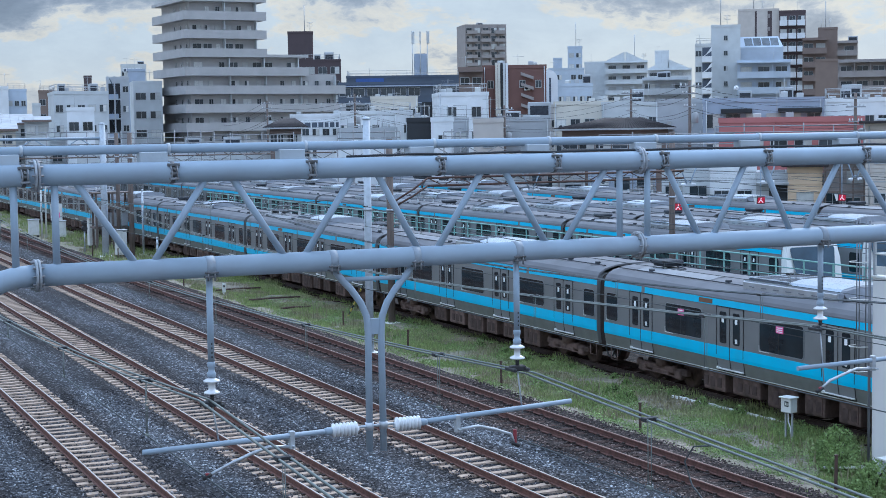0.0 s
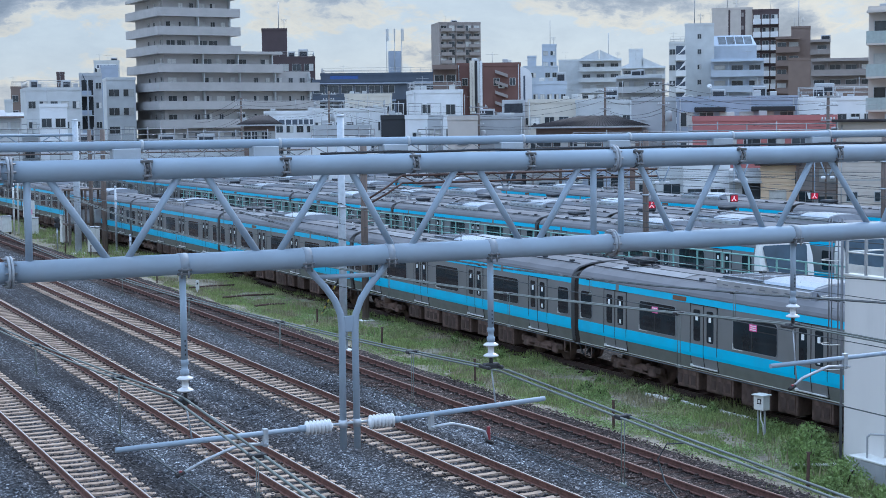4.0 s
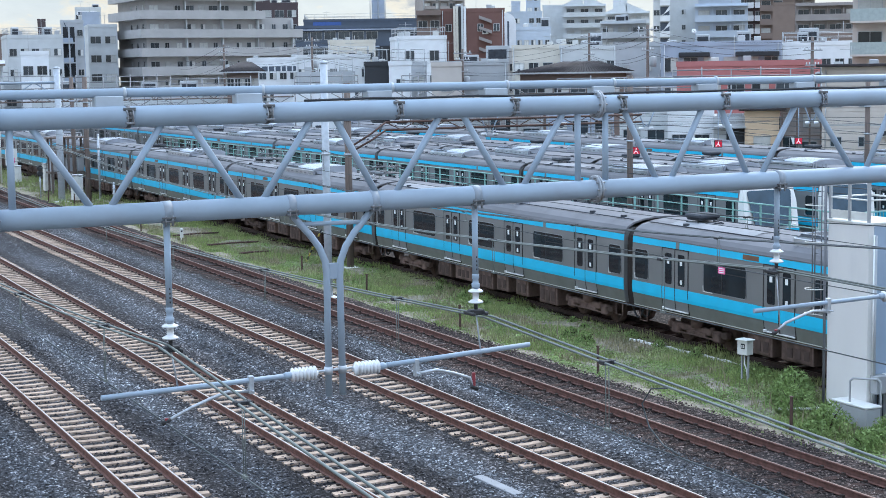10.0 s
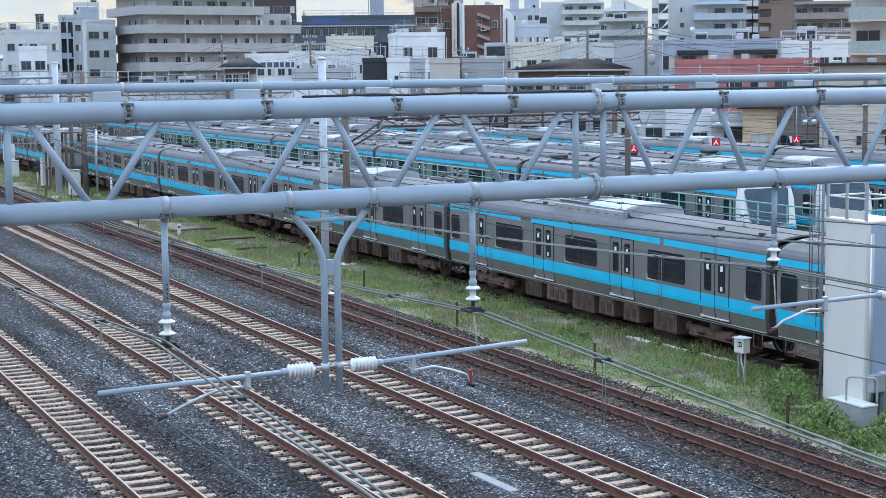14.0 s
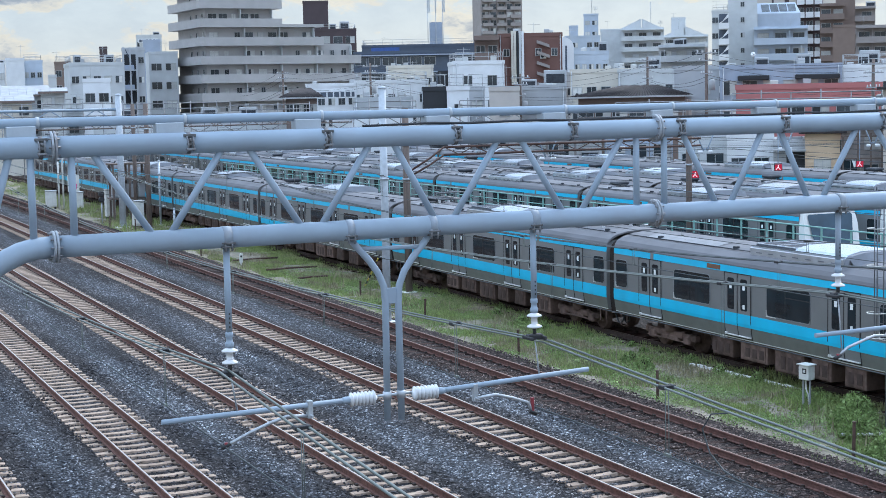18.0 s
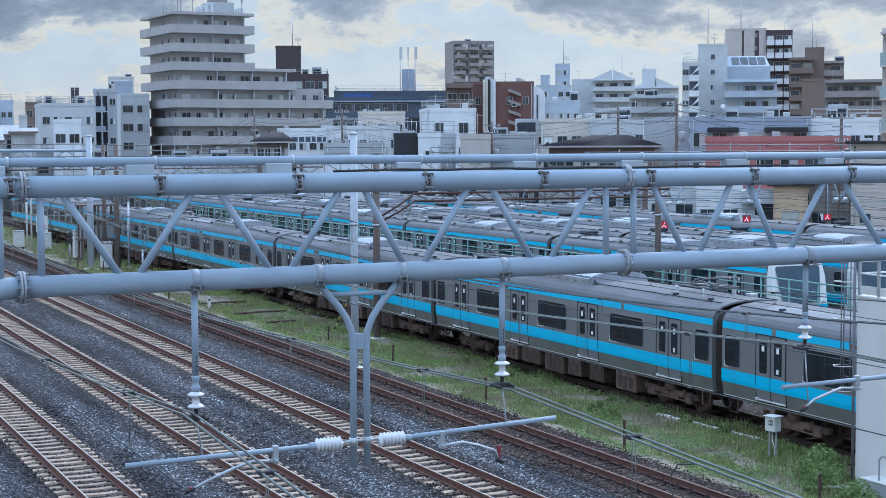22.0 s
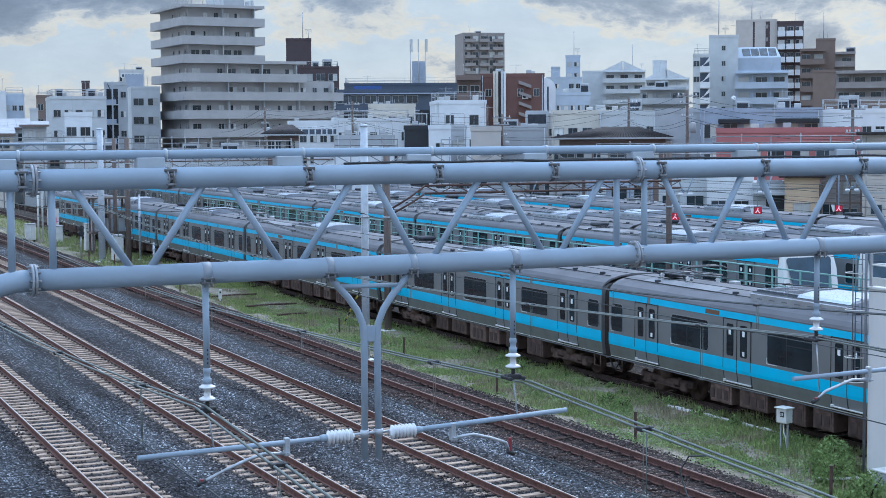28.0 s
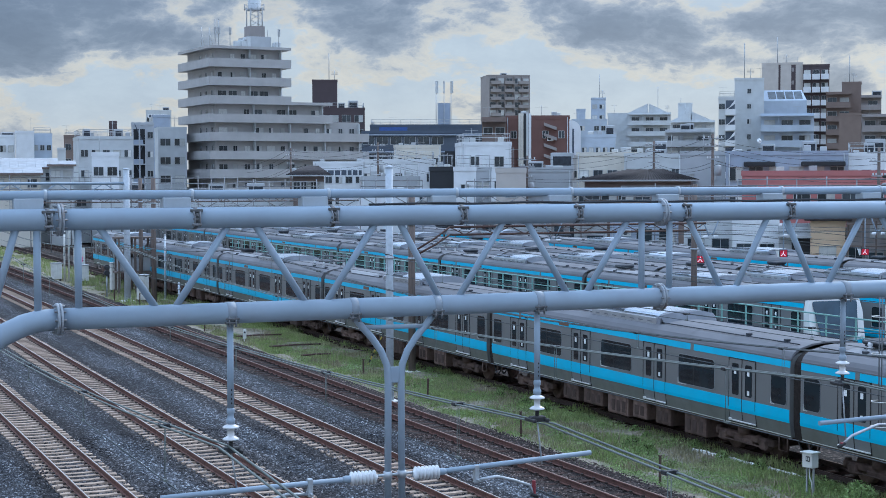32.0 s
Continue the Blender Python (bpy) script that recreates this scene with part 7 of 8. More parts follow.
    pipe_railing(52.5, 140.5, 58.0, 138.3, 7.90, 1.10, 4, "white pipe frame above a low roof")
    pipe_railing(61.8, 136.7, 63.9, 135.7, 7.82, 0.90, 3, "white pipe frame above a low roof")
    pipe_railing(69.8, 121.3, 79.7, 115.1, 7.38, 0.90, 4, "white pipe railing in front of the houses")
    pipe_railing(75.0, 111.1, 84.6, 103.9, 7.98, 1.00, 5, "white pipe railing in front of the red-brick wall")
    dish(93.5, 134.7, 11.80, 1.2)
    dish(86.2, 164.8, 9.74, 1.2)
    dish(94.7, 161.3, 10.65, 1.2)
    building(112.3, 138.1, -39.1, 8.4, 8.0, 10.8, "apartment_building", "low white building with pipes on its roof", "b_white", grid=(6, 2), win=(1.7, 1.2), rail=True, clutter=2)
    building(70.3, 132.5, -27.9, 2.9, 6.0, 5.5, "house", "taupe narrow house behind the yard", "b_taupe", grid=(2, 2), win=(1.4, 1.3), eave=True)


# ---- things along the verge and in the yard ----
M["pole_brown"] = paint("pole_brown", (0.15, 0.115, 0.10), 0.85, var=0.25, scale=4, bump=0.2, stretch=(4, 4, 0.5))
M["rust_steel"] = paint("rust_steel", (0.095, 0.055, 0.045), 0.8, 0.2, var=0.3, scale=5, bump=0.2)
M["pillar"] = paint("pillar", (0.70, 0.68, 0.66), 0.55, var=0.04, scale=0.9, bump=0.04, stain=(0.5, 0.5, 0.5), stain_amount=0.5, stain_scale=0.5, stretch=(1, 1, 0.3))
M["pillar_shade"] = paint("pillar_shade", (0.33, 0.40, 0.50), 0.5, var=0.06, scale=0.9, bump=0.04, stain=(0.24, 0.29, 0.36), stain_amount=0.5, stain_scale=0.6, stretch=(1, 1, 0.3))
M["ladder_grey"] = paint("ladder_grey", (0.16, 0.165, 0.18), 0.6, 0.2, var=0.2)
M["cabinet"] = paint("cabinet", (0.66, 0.66, 0.63), 0.5, var=0.06, bump=0.05, stain=(0.42, 0.39, 0.35), stain_amount=0.4, stain_scale=2.5)
M["box_grey"] = paint("box_grey", (0.36, 0.37, 0.385), 0.7, var=0.1, bump=0.12, stain=(0.24, 0.23, 0.22), stain_amount=0.5, stain_scale=1.5)
M["trough"] = paint("trough", (0.70, 0.69, 0.66), 0.85, var=0.15, bump=0.2)
M["yellow"] = paint("yellow", (0.55, 0.42, 0.08), 0.6, bump=0)
M["red_light"] = glow("red_light", (0.50, 0.006, 0.03), 0.22)
M["white_light"] = glow("white_light", (0.85, 0.62, 0.66), 0.25)


def blades_paint(name, a, b):
    return paint(name, a, 0.7, var=0.2, scale=1.2, bump=0, island=0.35, stain=b, stain_amount=0.9, stain_scale=0.35, spec=0.25)


M["grass"] = blades_paint("grass", (0.25, 0.31, 0.11), (0.385, 0.355, 0.205))
M["dry_grass"] = blades_paint("dry_grass", (0.285, 0.25, 0.155), (0.185, 0.20, 0.10))
M["leaf"] = blades_paint("leaf", (0.205, 0.285, 0.10), (0.31, 0.345, 0.155))


def grass(name, mat, label, spots, blade, seed):
    """Loose blades that lean and bend; spots(rnd) gives x, y and height."""
    rnd = random.Random(seed)
    v, f = [], []
    for _ in range(blade):
        x, y, h = spots(rnd)
        if h <= 0:
            continue
        a, w = rnd.uniform(0, 6.283), rnd.uniform(0.008, 0.018)
        lx, ly = rnd.gauss(0, 0.22) * h, rnd.gauss(0, 0.22) * h
        dx, dy = math.cos(a) * w, math.sin(a) * w
        k = len(v)
        v += [(x - dx, y - dy, -0.32), (x + dx, y + dy, -0.32), (x + dx * 0.8 + lx * 0.4, y + dy * 0.8 + ly * 0.4, -0.3 + h * 0.6),
              (x - dx * 0.8 + lx * 0.4, y - dy * 0.8 + ly * 0.4, -0.3 + h * 0.6), (x + lx, y + ly, -0.3 + h)]
        f += [(k, k + 1, k + 2, k + 3), (k + 3, k + 2, k + 4)]
    me = bpy.data.meshes.new(name)
    me.from_pydata(v, [], f)
    me.materials.append(M[mat])
    return tagged(new(name, me), label, "grass", kind="stuff")


def weeds(name, label, n, near, far, x0, x1, seed):
    """Low broad-leaved weeds: small tilted leaves in loose clumps."""
    rnd = random.Random(seed)
    v, f = [], []
    while len(f) < n:
        y = near + (far - near) * rnd.random() ** 1.4
        x = x0 + (x1 - x0) * rnd.random()
        k = noise.noise(Vector((x * 0.8, y * 0.5, seed))) + 0.5 * noise.noise(Vector((x * 2.3, y * 1.6, seed)))
        if k < 0.0:
            continue
        high = 0.06 + 0.24 * max(0, k + 0.25)
        for _ in range(7):
            c = Vector((x + rnd.gauss(0, 0.09), y + rnd.gauss(0, 0.12), -0.28 + high * rnd.random()))
            d = Vector((rnd.gauss(0, 0.8), rnd.gauss(0, 0.8), 1)).normalized()
            e = d.orthogonal().normalized()
            e.rotate(Matrix.Rotation(rnd.uniform(0, 6.28), 3, d))
            g = d.cross(e)
            l, w = rnd.uniform(0.018, 0.05), rnd.uniform(0.007, 0.018)
            b = len(v)
            v += [c - e * l, c + g * w, c + e * l - d * 0.01, c - g * w]
            f.append((b, b + 1, b + 2, b + 3))
    me = bpy.data.meshes.new(name)
    me.from_pydata(v, [], f)
    me.materials.append(M["leaf"])
    return tagged(new(name, me), label, "weeds", kind="stuff")


def verge_spot(near, far, x0, x1, tall, seed):
    def spot(r):
        t = r.random() ** 1.35
        y = near + (far - near) * t
        x = x0 + (x1 - x0) * r.random()
        n = noise.noise(Vector((x * 0.55, y * 0.33, seed)))
        n2 = noise.noise(Vector((x * 1.7, y * 1.1, seed + 4)))
        edge = min(1.0, (x - x0) / 0.5 + 0.25)
        h = tall * (0.62 + 0.75 * n + 0.4 * n2) * edge * r.uniform(0.55, 1.2)
        return x, y, (h if n > -0.12 else (h * 0.55 if r.random() < 0.3 else 0))
    return spot


def shrub(x, y, size, n, label, seed):
    rnd = random.Random(seed)
    b = thing("shrub", label, "shrub", "shrubs on the verge", at=pose(x, y, -0.32))
    for k in range(6):
        s = Solid()
        a, r = rnd.uniform(0, 6.28), rnd.uniform(0.2, 0.6) * size
        s.tube([(0, 0, 0), (r * 0.4 * math.cos(a), r * 0.4 * math.sin(a), size * 0.5), (r * math.cos(a), r * math.sin(a), size * rnd.uniform(0.7, 1.0))], [0.02, 0.014, 0.005], 5)
        part("stem", s, "timber_sleeper", b)
    s = Solid()
    for _ in range(n):
        a, q = rnd.uniform(0, 6.28), rnd.random() ** 0.5
        lump = 0.75 + 0.35 * math.sin(3 * a + seed) * math.cos(2.0 * a)
        r = q * size * 0.85 * lump
        z = size * (0.12 + 0.9 * rnd.random() * (1.05 - q ** 2 * 0.8))
        c = Vector((r * math.cos(a), r * math.sin(a), z))
        d = Vector((rnd.gauss(0, 1), rnd.gauss(0, 1), rnd.gauss(0.2, 0.6))).normalized()
        e = d.orthogonal().normalized()
        e.rotate(Matrix.Rotation(rnd.uniform(0, 6.28), 3, d))
        g = d.cross(e)
        l, w = rnd.uniform(0.03, 0.065), rnd.uniform(0.011, 0.024)
        s.add([c - e * l, c + g * w, c + e * l, c - g * w], [(0, 1, 2, 3)])
    me = bpy.data.meshes.new("leaves")
    me.from_pydata(s.v, [], s.f)
    me.materials.append(M["leaf"])
    tagged(part("foliage", me, None, b, "dense small green leaves"), kind="stuff")
    return b


def white_pillar():
    """Tall white clad pillar with a glazed rail on top, ladder, pipes and boxes at its foot."""
    p = thing("equipment_pillar", "tall white clad pillar with a glazed railing on top", "pillar")
    x0, x1, y0, y1, top = 24.9, 26.15, 28.78, 30.23, 4.56
    s = Solid()
    s.box(x0, x1, y0, y1, -0.4, top - 0.03, 0.012)
    part("shaft", s, "pillar", p)
    s = Solid()
    s.box(x0 - 0.03, x1 + 0.03, y0 - 0.03, y1 + 0.03, top - 0.03, top + 0.03, 0.01)
    part("cap", s, "cabinet", p)
    # thin sheet that carries the shade of this face as blue-grey colour
    s = Solid()
    s.box(x0 + 0.16, x1 + 0.02, y0 - 0.016, y0 - 0.003, -0.38, top - 0.06, 0.004)
    part("side_panel", s, "pillar_shade", p, "blue-grey sheet that paints the pillar in shade here")
    s = Solid()
    s.box(x0 + 0.08, x0 + 0.62, y0 - 0.26, y0 - 0.02, 0.55, 0.98, 0.015)
    part("mounted_box", s, "box_grey", p, "grey box on the pillar's side")
    for x, y in ((x0 + 0.04, y0 + 0.04), (x0 + 0.04, (y0 + y1) / 2), (x0 + 0.04, y1 - 0.04), (x1 - 0.04, y0 + 0.04), (x1 - 0.04, y1 - 0.04)):
        s = Solid()
        s.box(x - 0.03, x + 0.03, y - 0.03, y + 0.03, top + 0.03, top + 1.25)
        part("railing_post", s, "box_grey", p)
    for z in (top + 0.55, top + 1.2):
        s = Solid()
        for a, b in (((x0 + 0.04, y0 + 0.04), (x0 + 0.04, y1 - 0.04)), ((x0 + 0.04, y0 + 0.04), (x1 - 0.04, y0 + 0.04)), ((x1 - 0.04, y0 + 0.04), (x1 - 0.04, y1 - 0.04)), ((x0 + 0.04, y1 - 0.04), (x1 - 0.04, y1 - 0.04))):
            s.tube([(*a, z), (*b, z)], 0.022, 8)
        part("handrail", s, "cabinet", p)
    for k, (y, z, h) in enumerate(((y0 + 0.1, top + 0.06, 0.2), (y0 + 0.8, top + 0.06, 0.2))):
        s = Solid()
        s.box(x0 + 0.03, x0 + 0.05, y, y + 0.58, z, z + h)
        part("kick_plate", s, "cabinet", p)
    for y, m in ((y0 - 0.07, "silver"), (y0 - 0.13, "box_grey")):
        s = Solid()
        s.tube([(x0 + 0.12, y, -0.3), (x0 + 0.12, y, 4.3)], 0.028, 10)
        part("pipe", s, m, p)
    # thin caged ladder on the far side, beside a full-height pole
    for y, z0, r in ((30.28, -0.3, 0.035), (30.42, 2.2, 0.016), (30.66, 2.2, 0.016), (30.76, 2.2, 0.016)):
        s = Solid()
        s.tube([(24.86, y, z0), (24.86, y, 5.9)], r, 8)
        part("ladder_rail", s, "ladder_grey", p)
    for k in range(13):
        s = Solid()
        s.tube([(24.86, 30.42, 2.3 + k * 0.28), (24.86, 30.66, 2.3 + k * 0.28)], 0.009, 6)
        part("rung", s, "ladder_grey", p)
    for z in (2.25, 2.85, 4.0, 4.9):
        s = Solid()
        s.tube([(24.86, 30.28, z), (24.6, 30.36, z), (24.5, 30.55, z), (24.6, 30.72, z), (24.86, 30.76, z)], 0.012, 6)
        part("cage_hoop", s, "cabinet", p)
    for x, y, sx, sy, h, m in ((24.45, 28.25, 0.44, 1.2, 0.30, "box_grey"), (25.3, 27.4, 0.95, 0.6, 0.25, "box_grey"), (25.35, 28.45, 0.7, 0.28, 0.95, "box_grey")):
        b = thing("junction_box", "grey concrete junction box by the white pillar", "box", "junction boxes by the pillar")
        s = Solid()
        s.box(x, x + sx, y, y + sy, -0.4, h, 0.02)
        part("body", s, m, b)
        s = Solid()
        s.box(x - 0.02, x + sx + 0.02, y - 0.02, y + sy + 0.02, h + 0.002, h + 0.05, 0.01)
        part("lid", s, "cabinet", b)
    f = thing("guard_rail", "bent grey pipe guard beside the boxes", "guard rail")
    s = Solid()
    s.tube([(24.55, 28.95, -0.4), (24.55, 28.95, 0.85), (24.6, 28.9, 0.92), (25.0, 28.5, 0.92), (25.05, 28.45, 0.85), (25.05, 28.45, -0.4)], 0.028, 8)
    part("pipe", s, "box_grey", f)
    for d in (0.0, 0.09, 0.18, 0.27):
        s = Solid()
        s.tube([(25.2 + d, 28.74, -0.3), (25.2 + d, 28.72, 0.5), (25.3 + d * 0.5, 28.7, 0.95)], 0.02, 6)
        part("cable", s, "black", f)
    rw = thing("white_conduit", "loose white conduit lengths in the grass", "conduit")
    for y, z in ((30.5, -0.05), (30.8, -0.1)):
        s = Solid()
        s.tube([(23.9, y, z), (24.75, y - 0.5, z + 0.03)], 0.035, 8)
        part("pipe", s, "cabinet", rw)


def lineside_box(x, y):
    b = thing("lineside_cabinet", "small white lineside cabinet on two legs in the grass", "cabinet", at=pose(x, y, -0.3, 0, 0, 12))
    b.scale = (0.68, 0.64, 0.78)
    s = Solid()
    s.box(-0.2, 0.2, -0.27, 0.27, 1.02, 1.52, 0.02)
    part("body", s, "cabinet", b)
    s = Solid()
    s.box(-0.27, 0.25, -0.33, 0.33, 1.525, 1.565, 0.012)
    part("hood", s, "cabinet", b)
    s = Solid()
    s.box(-0.215, -0.202, -0.16, 0.05, 1.24, 1.42)
    part("label", s, "black", b, "dark label with pale bars")
    s = Solid()
    for k in range(2):
        s.box(-0.221, -0.214, -0.12 + k * 0.08, -0.07 + k * 0.08, 1.28, 1.38)
    part("label_bar", s, "cabinet", b)
    for yy in (-0.18, 0.18):
        s = Solid()
        s.box(-0.03, 0.03, yy - 0.03, yy + 0.03, -0.1, 1.02)
        part("leg", s, "box_grey", b)
    s = Solid()
    s.tube([(-0.05, 0.0, 1.02), (-0.08, -0.04, 0.7), (-0.06, -0.14, 0.5), (-0.06, -0.16, -0.1)], 0.028, 8)
    part("conduit", s, "cabinet", b)


def small_post(x, y, h, m="rust_steel", label="short dark marker post in the grass", r=0.03):
    s = Solid()
    s.box(-r, r, -r, r, -0.2, h, 0.006)
    s.box(-r * 1.25, r * 1.25, -r * 1.25, r * 1.25, h + 0.001, h + 0.03)
    b = thing("marker_post", label, "post", "marker posts on the verge", at=pose(x, y, -0.3, random.uniform(-2, 2), random.uniform(-2, 2), 20))
    part("post", s, m, b)


def green_fence():
    """Raised staff walkway with a sea-green railing between the trains."""
    w = thing("walkway", "raised staff walkway with sea-green railing between trains", "walkway")
    x, y0, y1, deck = 39.9, 47.0, 141.0, 1.50
    s = Solid()
    s.box(x - 0.05, x + 1.0, y0, y1, deck - 0.12, deck)
    part("deck", s, "box_grey", w)
    n = int((y1 - y0) / 1.9)
    for k in range(n + 1):
        y = y0 + k * 1.9
        s = Solid()
        s.box(x - 0.03, x + 0.03, y - 0.03, y + 0.03, deck, 2.62)
        part("railing_post", s, "fence_green", w)
        if k % 3 == 0:
            s = Solid()
            s.box(x + 0.3, x + 0.5, y - 0.1, y + 0.1, -0.4, deck - 0.12)
            part("support", s, "fence_green", w)
    for z, r in ((2.62, 0.034), (2.25, 0.024), (1.9, 0.024)):
        s = Solid()
        s.tube([(x, y0, z), (x, y1, z)], r, 8)
        part("handrail", s, "fence_green", w)
    s = Solid()
    s.box(x - 0.012, x + 0.012, y0, y1, deck + 0.01, deck + 0.16)
    part("kick_plate", s, "fence_green", w)
    s = Solid()
    s.box(x + 1.0, x + 3.6, 46.9, 48.1, deck - 0.12, deck)
    part("landing", s, "box_grey", w)
    g = thing("end_gate", "sea-green barred gate at the walkway end", "gate")
    for k in range(12):
        s = Solid()
        s.box(41.1 + k * 0.16, 41.13 + k * 0.16, 47.6, 47.63, deck, 2.62)
        part("bar", s, "fence_green", g)
    for z in (deck + 0.05, 2.57):
        s = Solid()
        s.box(41.0, 43.0, 47.58, 47.65, z, z + 0.05)
        part("rail", s, "fence_green", g)
    s = Solid()
    s.box(42.2, 42.55, 47.5, 47.57, 1.75, 2.4, 0.01)
    part("warning_plate", s, "yellow", g, "yellow warning plate")
    return w


def round_post(x, y, r, top, mat, label, cap=True):
    b = thing("line_post", label, "post", "posts along the line", at=pose(x, y, -0.4))
    s = Solid()
    s.tube([(0, 0, 0), (0, 0, top * 0.5), (0, 0, top)], [r, r * 0.97, r * 0.92], 18)
    part("shaft", s, mat, b)
    if cap:
        s = Solid()
        s.lathe((0, 0, top), (0, 0, 1), [(0, r), (0.03, r * 1.04), (0.08, r * 0.8), (0.12, 0.0)], 18)
        part("cap", s, mat, b)
    for z in (top * 0.62, top * 0.8):
        s = Solid()
        s.lathe((0, 0, z), (0, 0, 1), [(0, r), (0.002, r + 0.025), (0.08, r + 0.025), (0.082, r)], 18)
        part("band", s, "zinc", b)
    s = Solid()
    s.box(-r * 2, r * 2, -r * 2, r * 2, -0.02, 0.22, 0.03)
    part("footing", s, "trough", b)
    return b


def truss(x0, x1, y, z0, z1, mat, label, step=1.4, r=0.06, wr=0.025):
    g = thing("gantry_beam", label, "gantry beam", "gantry beams over the yard")
    for z in (z0, z1):
        s = Solid()
        s.tube([(x0, y, z), (x1, y, z)], r, 10)
        part("chord", s, mat, g)
    n = max(2, int((x1 - x0) / step))
    for k in range(n):
        a, b = x0 + (x1 - x0) * k / n, x0 + (x1 - x0) * (k + 1) / n
        s = Solid()
        s.tube([(a, y, z0 if k % 2 else z1), (b, y, z1 if k % 2 else z0)], wr, 6)
        part("brace", s, mat, g)
    return g


def yard_gantries():
    # second and third pipe gantry down the line
    round_post(21.9, 55.5, 0.15, 9.0, "post_pale", "pale blue-grey round gantry post beside the siding")
    round_post(23.3, 108.0, 0.23, 9.2, "post_pale", "pale blue-grey round gantry post down the line")
    truss(-3, 23.3, 108.0, 6.9, 7.85, "pipe", "distant blue-grey pipe truss over the tracks", 1.5, 0.1, 0.04)
    # rust-brown lattice spans over the yard
    for x, y, r, h in ((26.1, 63.5, 0.16, 8.2), (41.1, 64.5, 0.15, 8.3), (24.45, 105.0, 0.17, 8.6), (25.15, 112.0, 0.15, 8.6)):
        round_post(x, y, r, h, "pole_brown", "weathered brown pole carrying yard wires", cap=False)
    g = truss(27.9, 41.1, 63.5, 5.72, 6.06, "rust_steel", "rust-brown lattice beam between two brown poles", 0.7, 0.05, 0.022)
    for za, zb in ((4.78, 5.72), (5.0, 6.06)):
        s = Solid()
        s.tube([(26.15, 63.5, za), (27.2, 63.5, za + (zb - za) * 0.55), (27.9, 63.5, zb)], 0.045, 8)
        part("bracket", s, "rust_steel", g)
    truss(38.6, 67.5, 66.0, 6.3, 6.9, "pipe", "pale pipe beam across the yard", 1.6, 0.06, 0.025)
    truss(23.3, 62.0, 112.0, 6.05, 6.75, "railing_grey", "distant grey lattice beam across the yard", 1.3, 0.06, 0.035)
    truss(23.0, 62.0, 150.0, 5.9, 6.7, "pole_brown", "distant brown lattice beam across the yard", 1.4, 0.07, 0.035)
    for x in (56.9, 67.5):
        round_post(x, 66.0, 0.14, 8.0, "pole_brown", "brown pole of a yard span", cap=False)
    for x, y, z in ((33.0, 63.5, 6.4), (43.0, 66.0, 6.3), (47.7, 66.0, 6.3), (53.2, 66.0, 6.3), (61.5, 66.0, 6.3), (27.9, 112.0, 6.05), (33.0, 112.0, 6.05), (43.0, 112.0, 6.05), (47.7, 112.0, 6.05), (52.4, 112.0, 6.05), (61.5, 112.0, 6.05)):
        v = thing("wire_support", "V-shaped pale wire support with two white insulators", "wire support", "wire supports of the yard")
        for sx in (-1, 1):
            s = Solid()
            s.tube([(x + sx * 0.55, y, z), (x + sx * 0.1, y, z - 0.95)], 0.035, 8)
            part("strut", s, "pipe", v)
            s = Solid()
            ribbed(s, (x + sx * 0.16, y, z - 1.02), (sx, 0, 0), 0.22, 0.04, 0.085, 4)
            part("insulator", s, "porcelain", v)
        s = Solid()
        s.tube([(x, y, z - 0.9), (x, y, 5.48)], 0.05, 8)
        part("stem", s, "pipe", v)
    for x, top in ((27.9, 5.5), (33.0, 5.5), (43.0, 5.5), (47.7, 5.5), (52.4, 5.5), (61.5, 5.5)):
        w = thing("yard_wire", "dark contact and carrier wire over a yard track", "overhead wire", "yard wires")
        s = Solid()
        pts = []
        for a, b in ((13.5, 63.5), (63.5, 112.0), (112.0, 150.0), (150.0, 200.0)):
            for k in range(8):
                t = k / 8
                pts.append((x, a + (b - a) * t, top - 4 * 0.5 * t * (1 - t)))
        s.tube(pts + [(x, 200.0, top)], 0.014, 5)
        part("carrier_wire", s, "wire", w)
        s = Solid()
        s.tube([(x, 13.5, 4.85), (x, 200, 4.85)], 0.011, 5)
        part("contact_wire", s, "wire", w)


def red_lamp(x, y, z):
    b = thing("signal_lamp", "lit red lamp board with a pale fork mark", "signal lamp", "red lamp boards", at=pose(x, y, z, 0, 0, -33))
    s = Solid()
    s.box(-0.25, 0.27, 0.0, 0.16, -0.24, 0.24, 0.02)
    part("case", s, "black", b)
    s = Solid()
    s.plate([(-0.21, -0.2), (0.23, -0.2), (0.25, 0.21), (-0.19, 0.21)], -0.02, 0.018)
    part("lens", s, "red_light", b, "glowing red face")
    for shape in ([(0.0, 0.17), (0.06, 0.17), (0.03, 0.0), (-0.03, 0.0)], [(-0.03, 0.02), (0.03, 0.02), (-0.09, -0.16), (-0.16, -0.16)], [(-0.03, 0.02), (0.03, 0.02), (0.17, -0.16), (0.10, -0.16)]):
        s = Solid()
        s.plate(shape, -0.035, 0.012)
        part("mark", s, "white_light", b)
    s = Solid()
    s.tube([(0, 0.0, 0.22), (0, 0.0, (6.3 - z) / 0.78)], 0.03, 8)
    b.scale = (0.78, 0.78, 0.78)
    part("hanger", s, "pipe", b)
    s = Solid()
    s.plate([(-0.26, -0.2), (-0.26, 0.26), (-0.5, 0.26), (-0.36, -0.24)], 0.0, 0.03)
    part("side_plate", s, "cabinet", b)


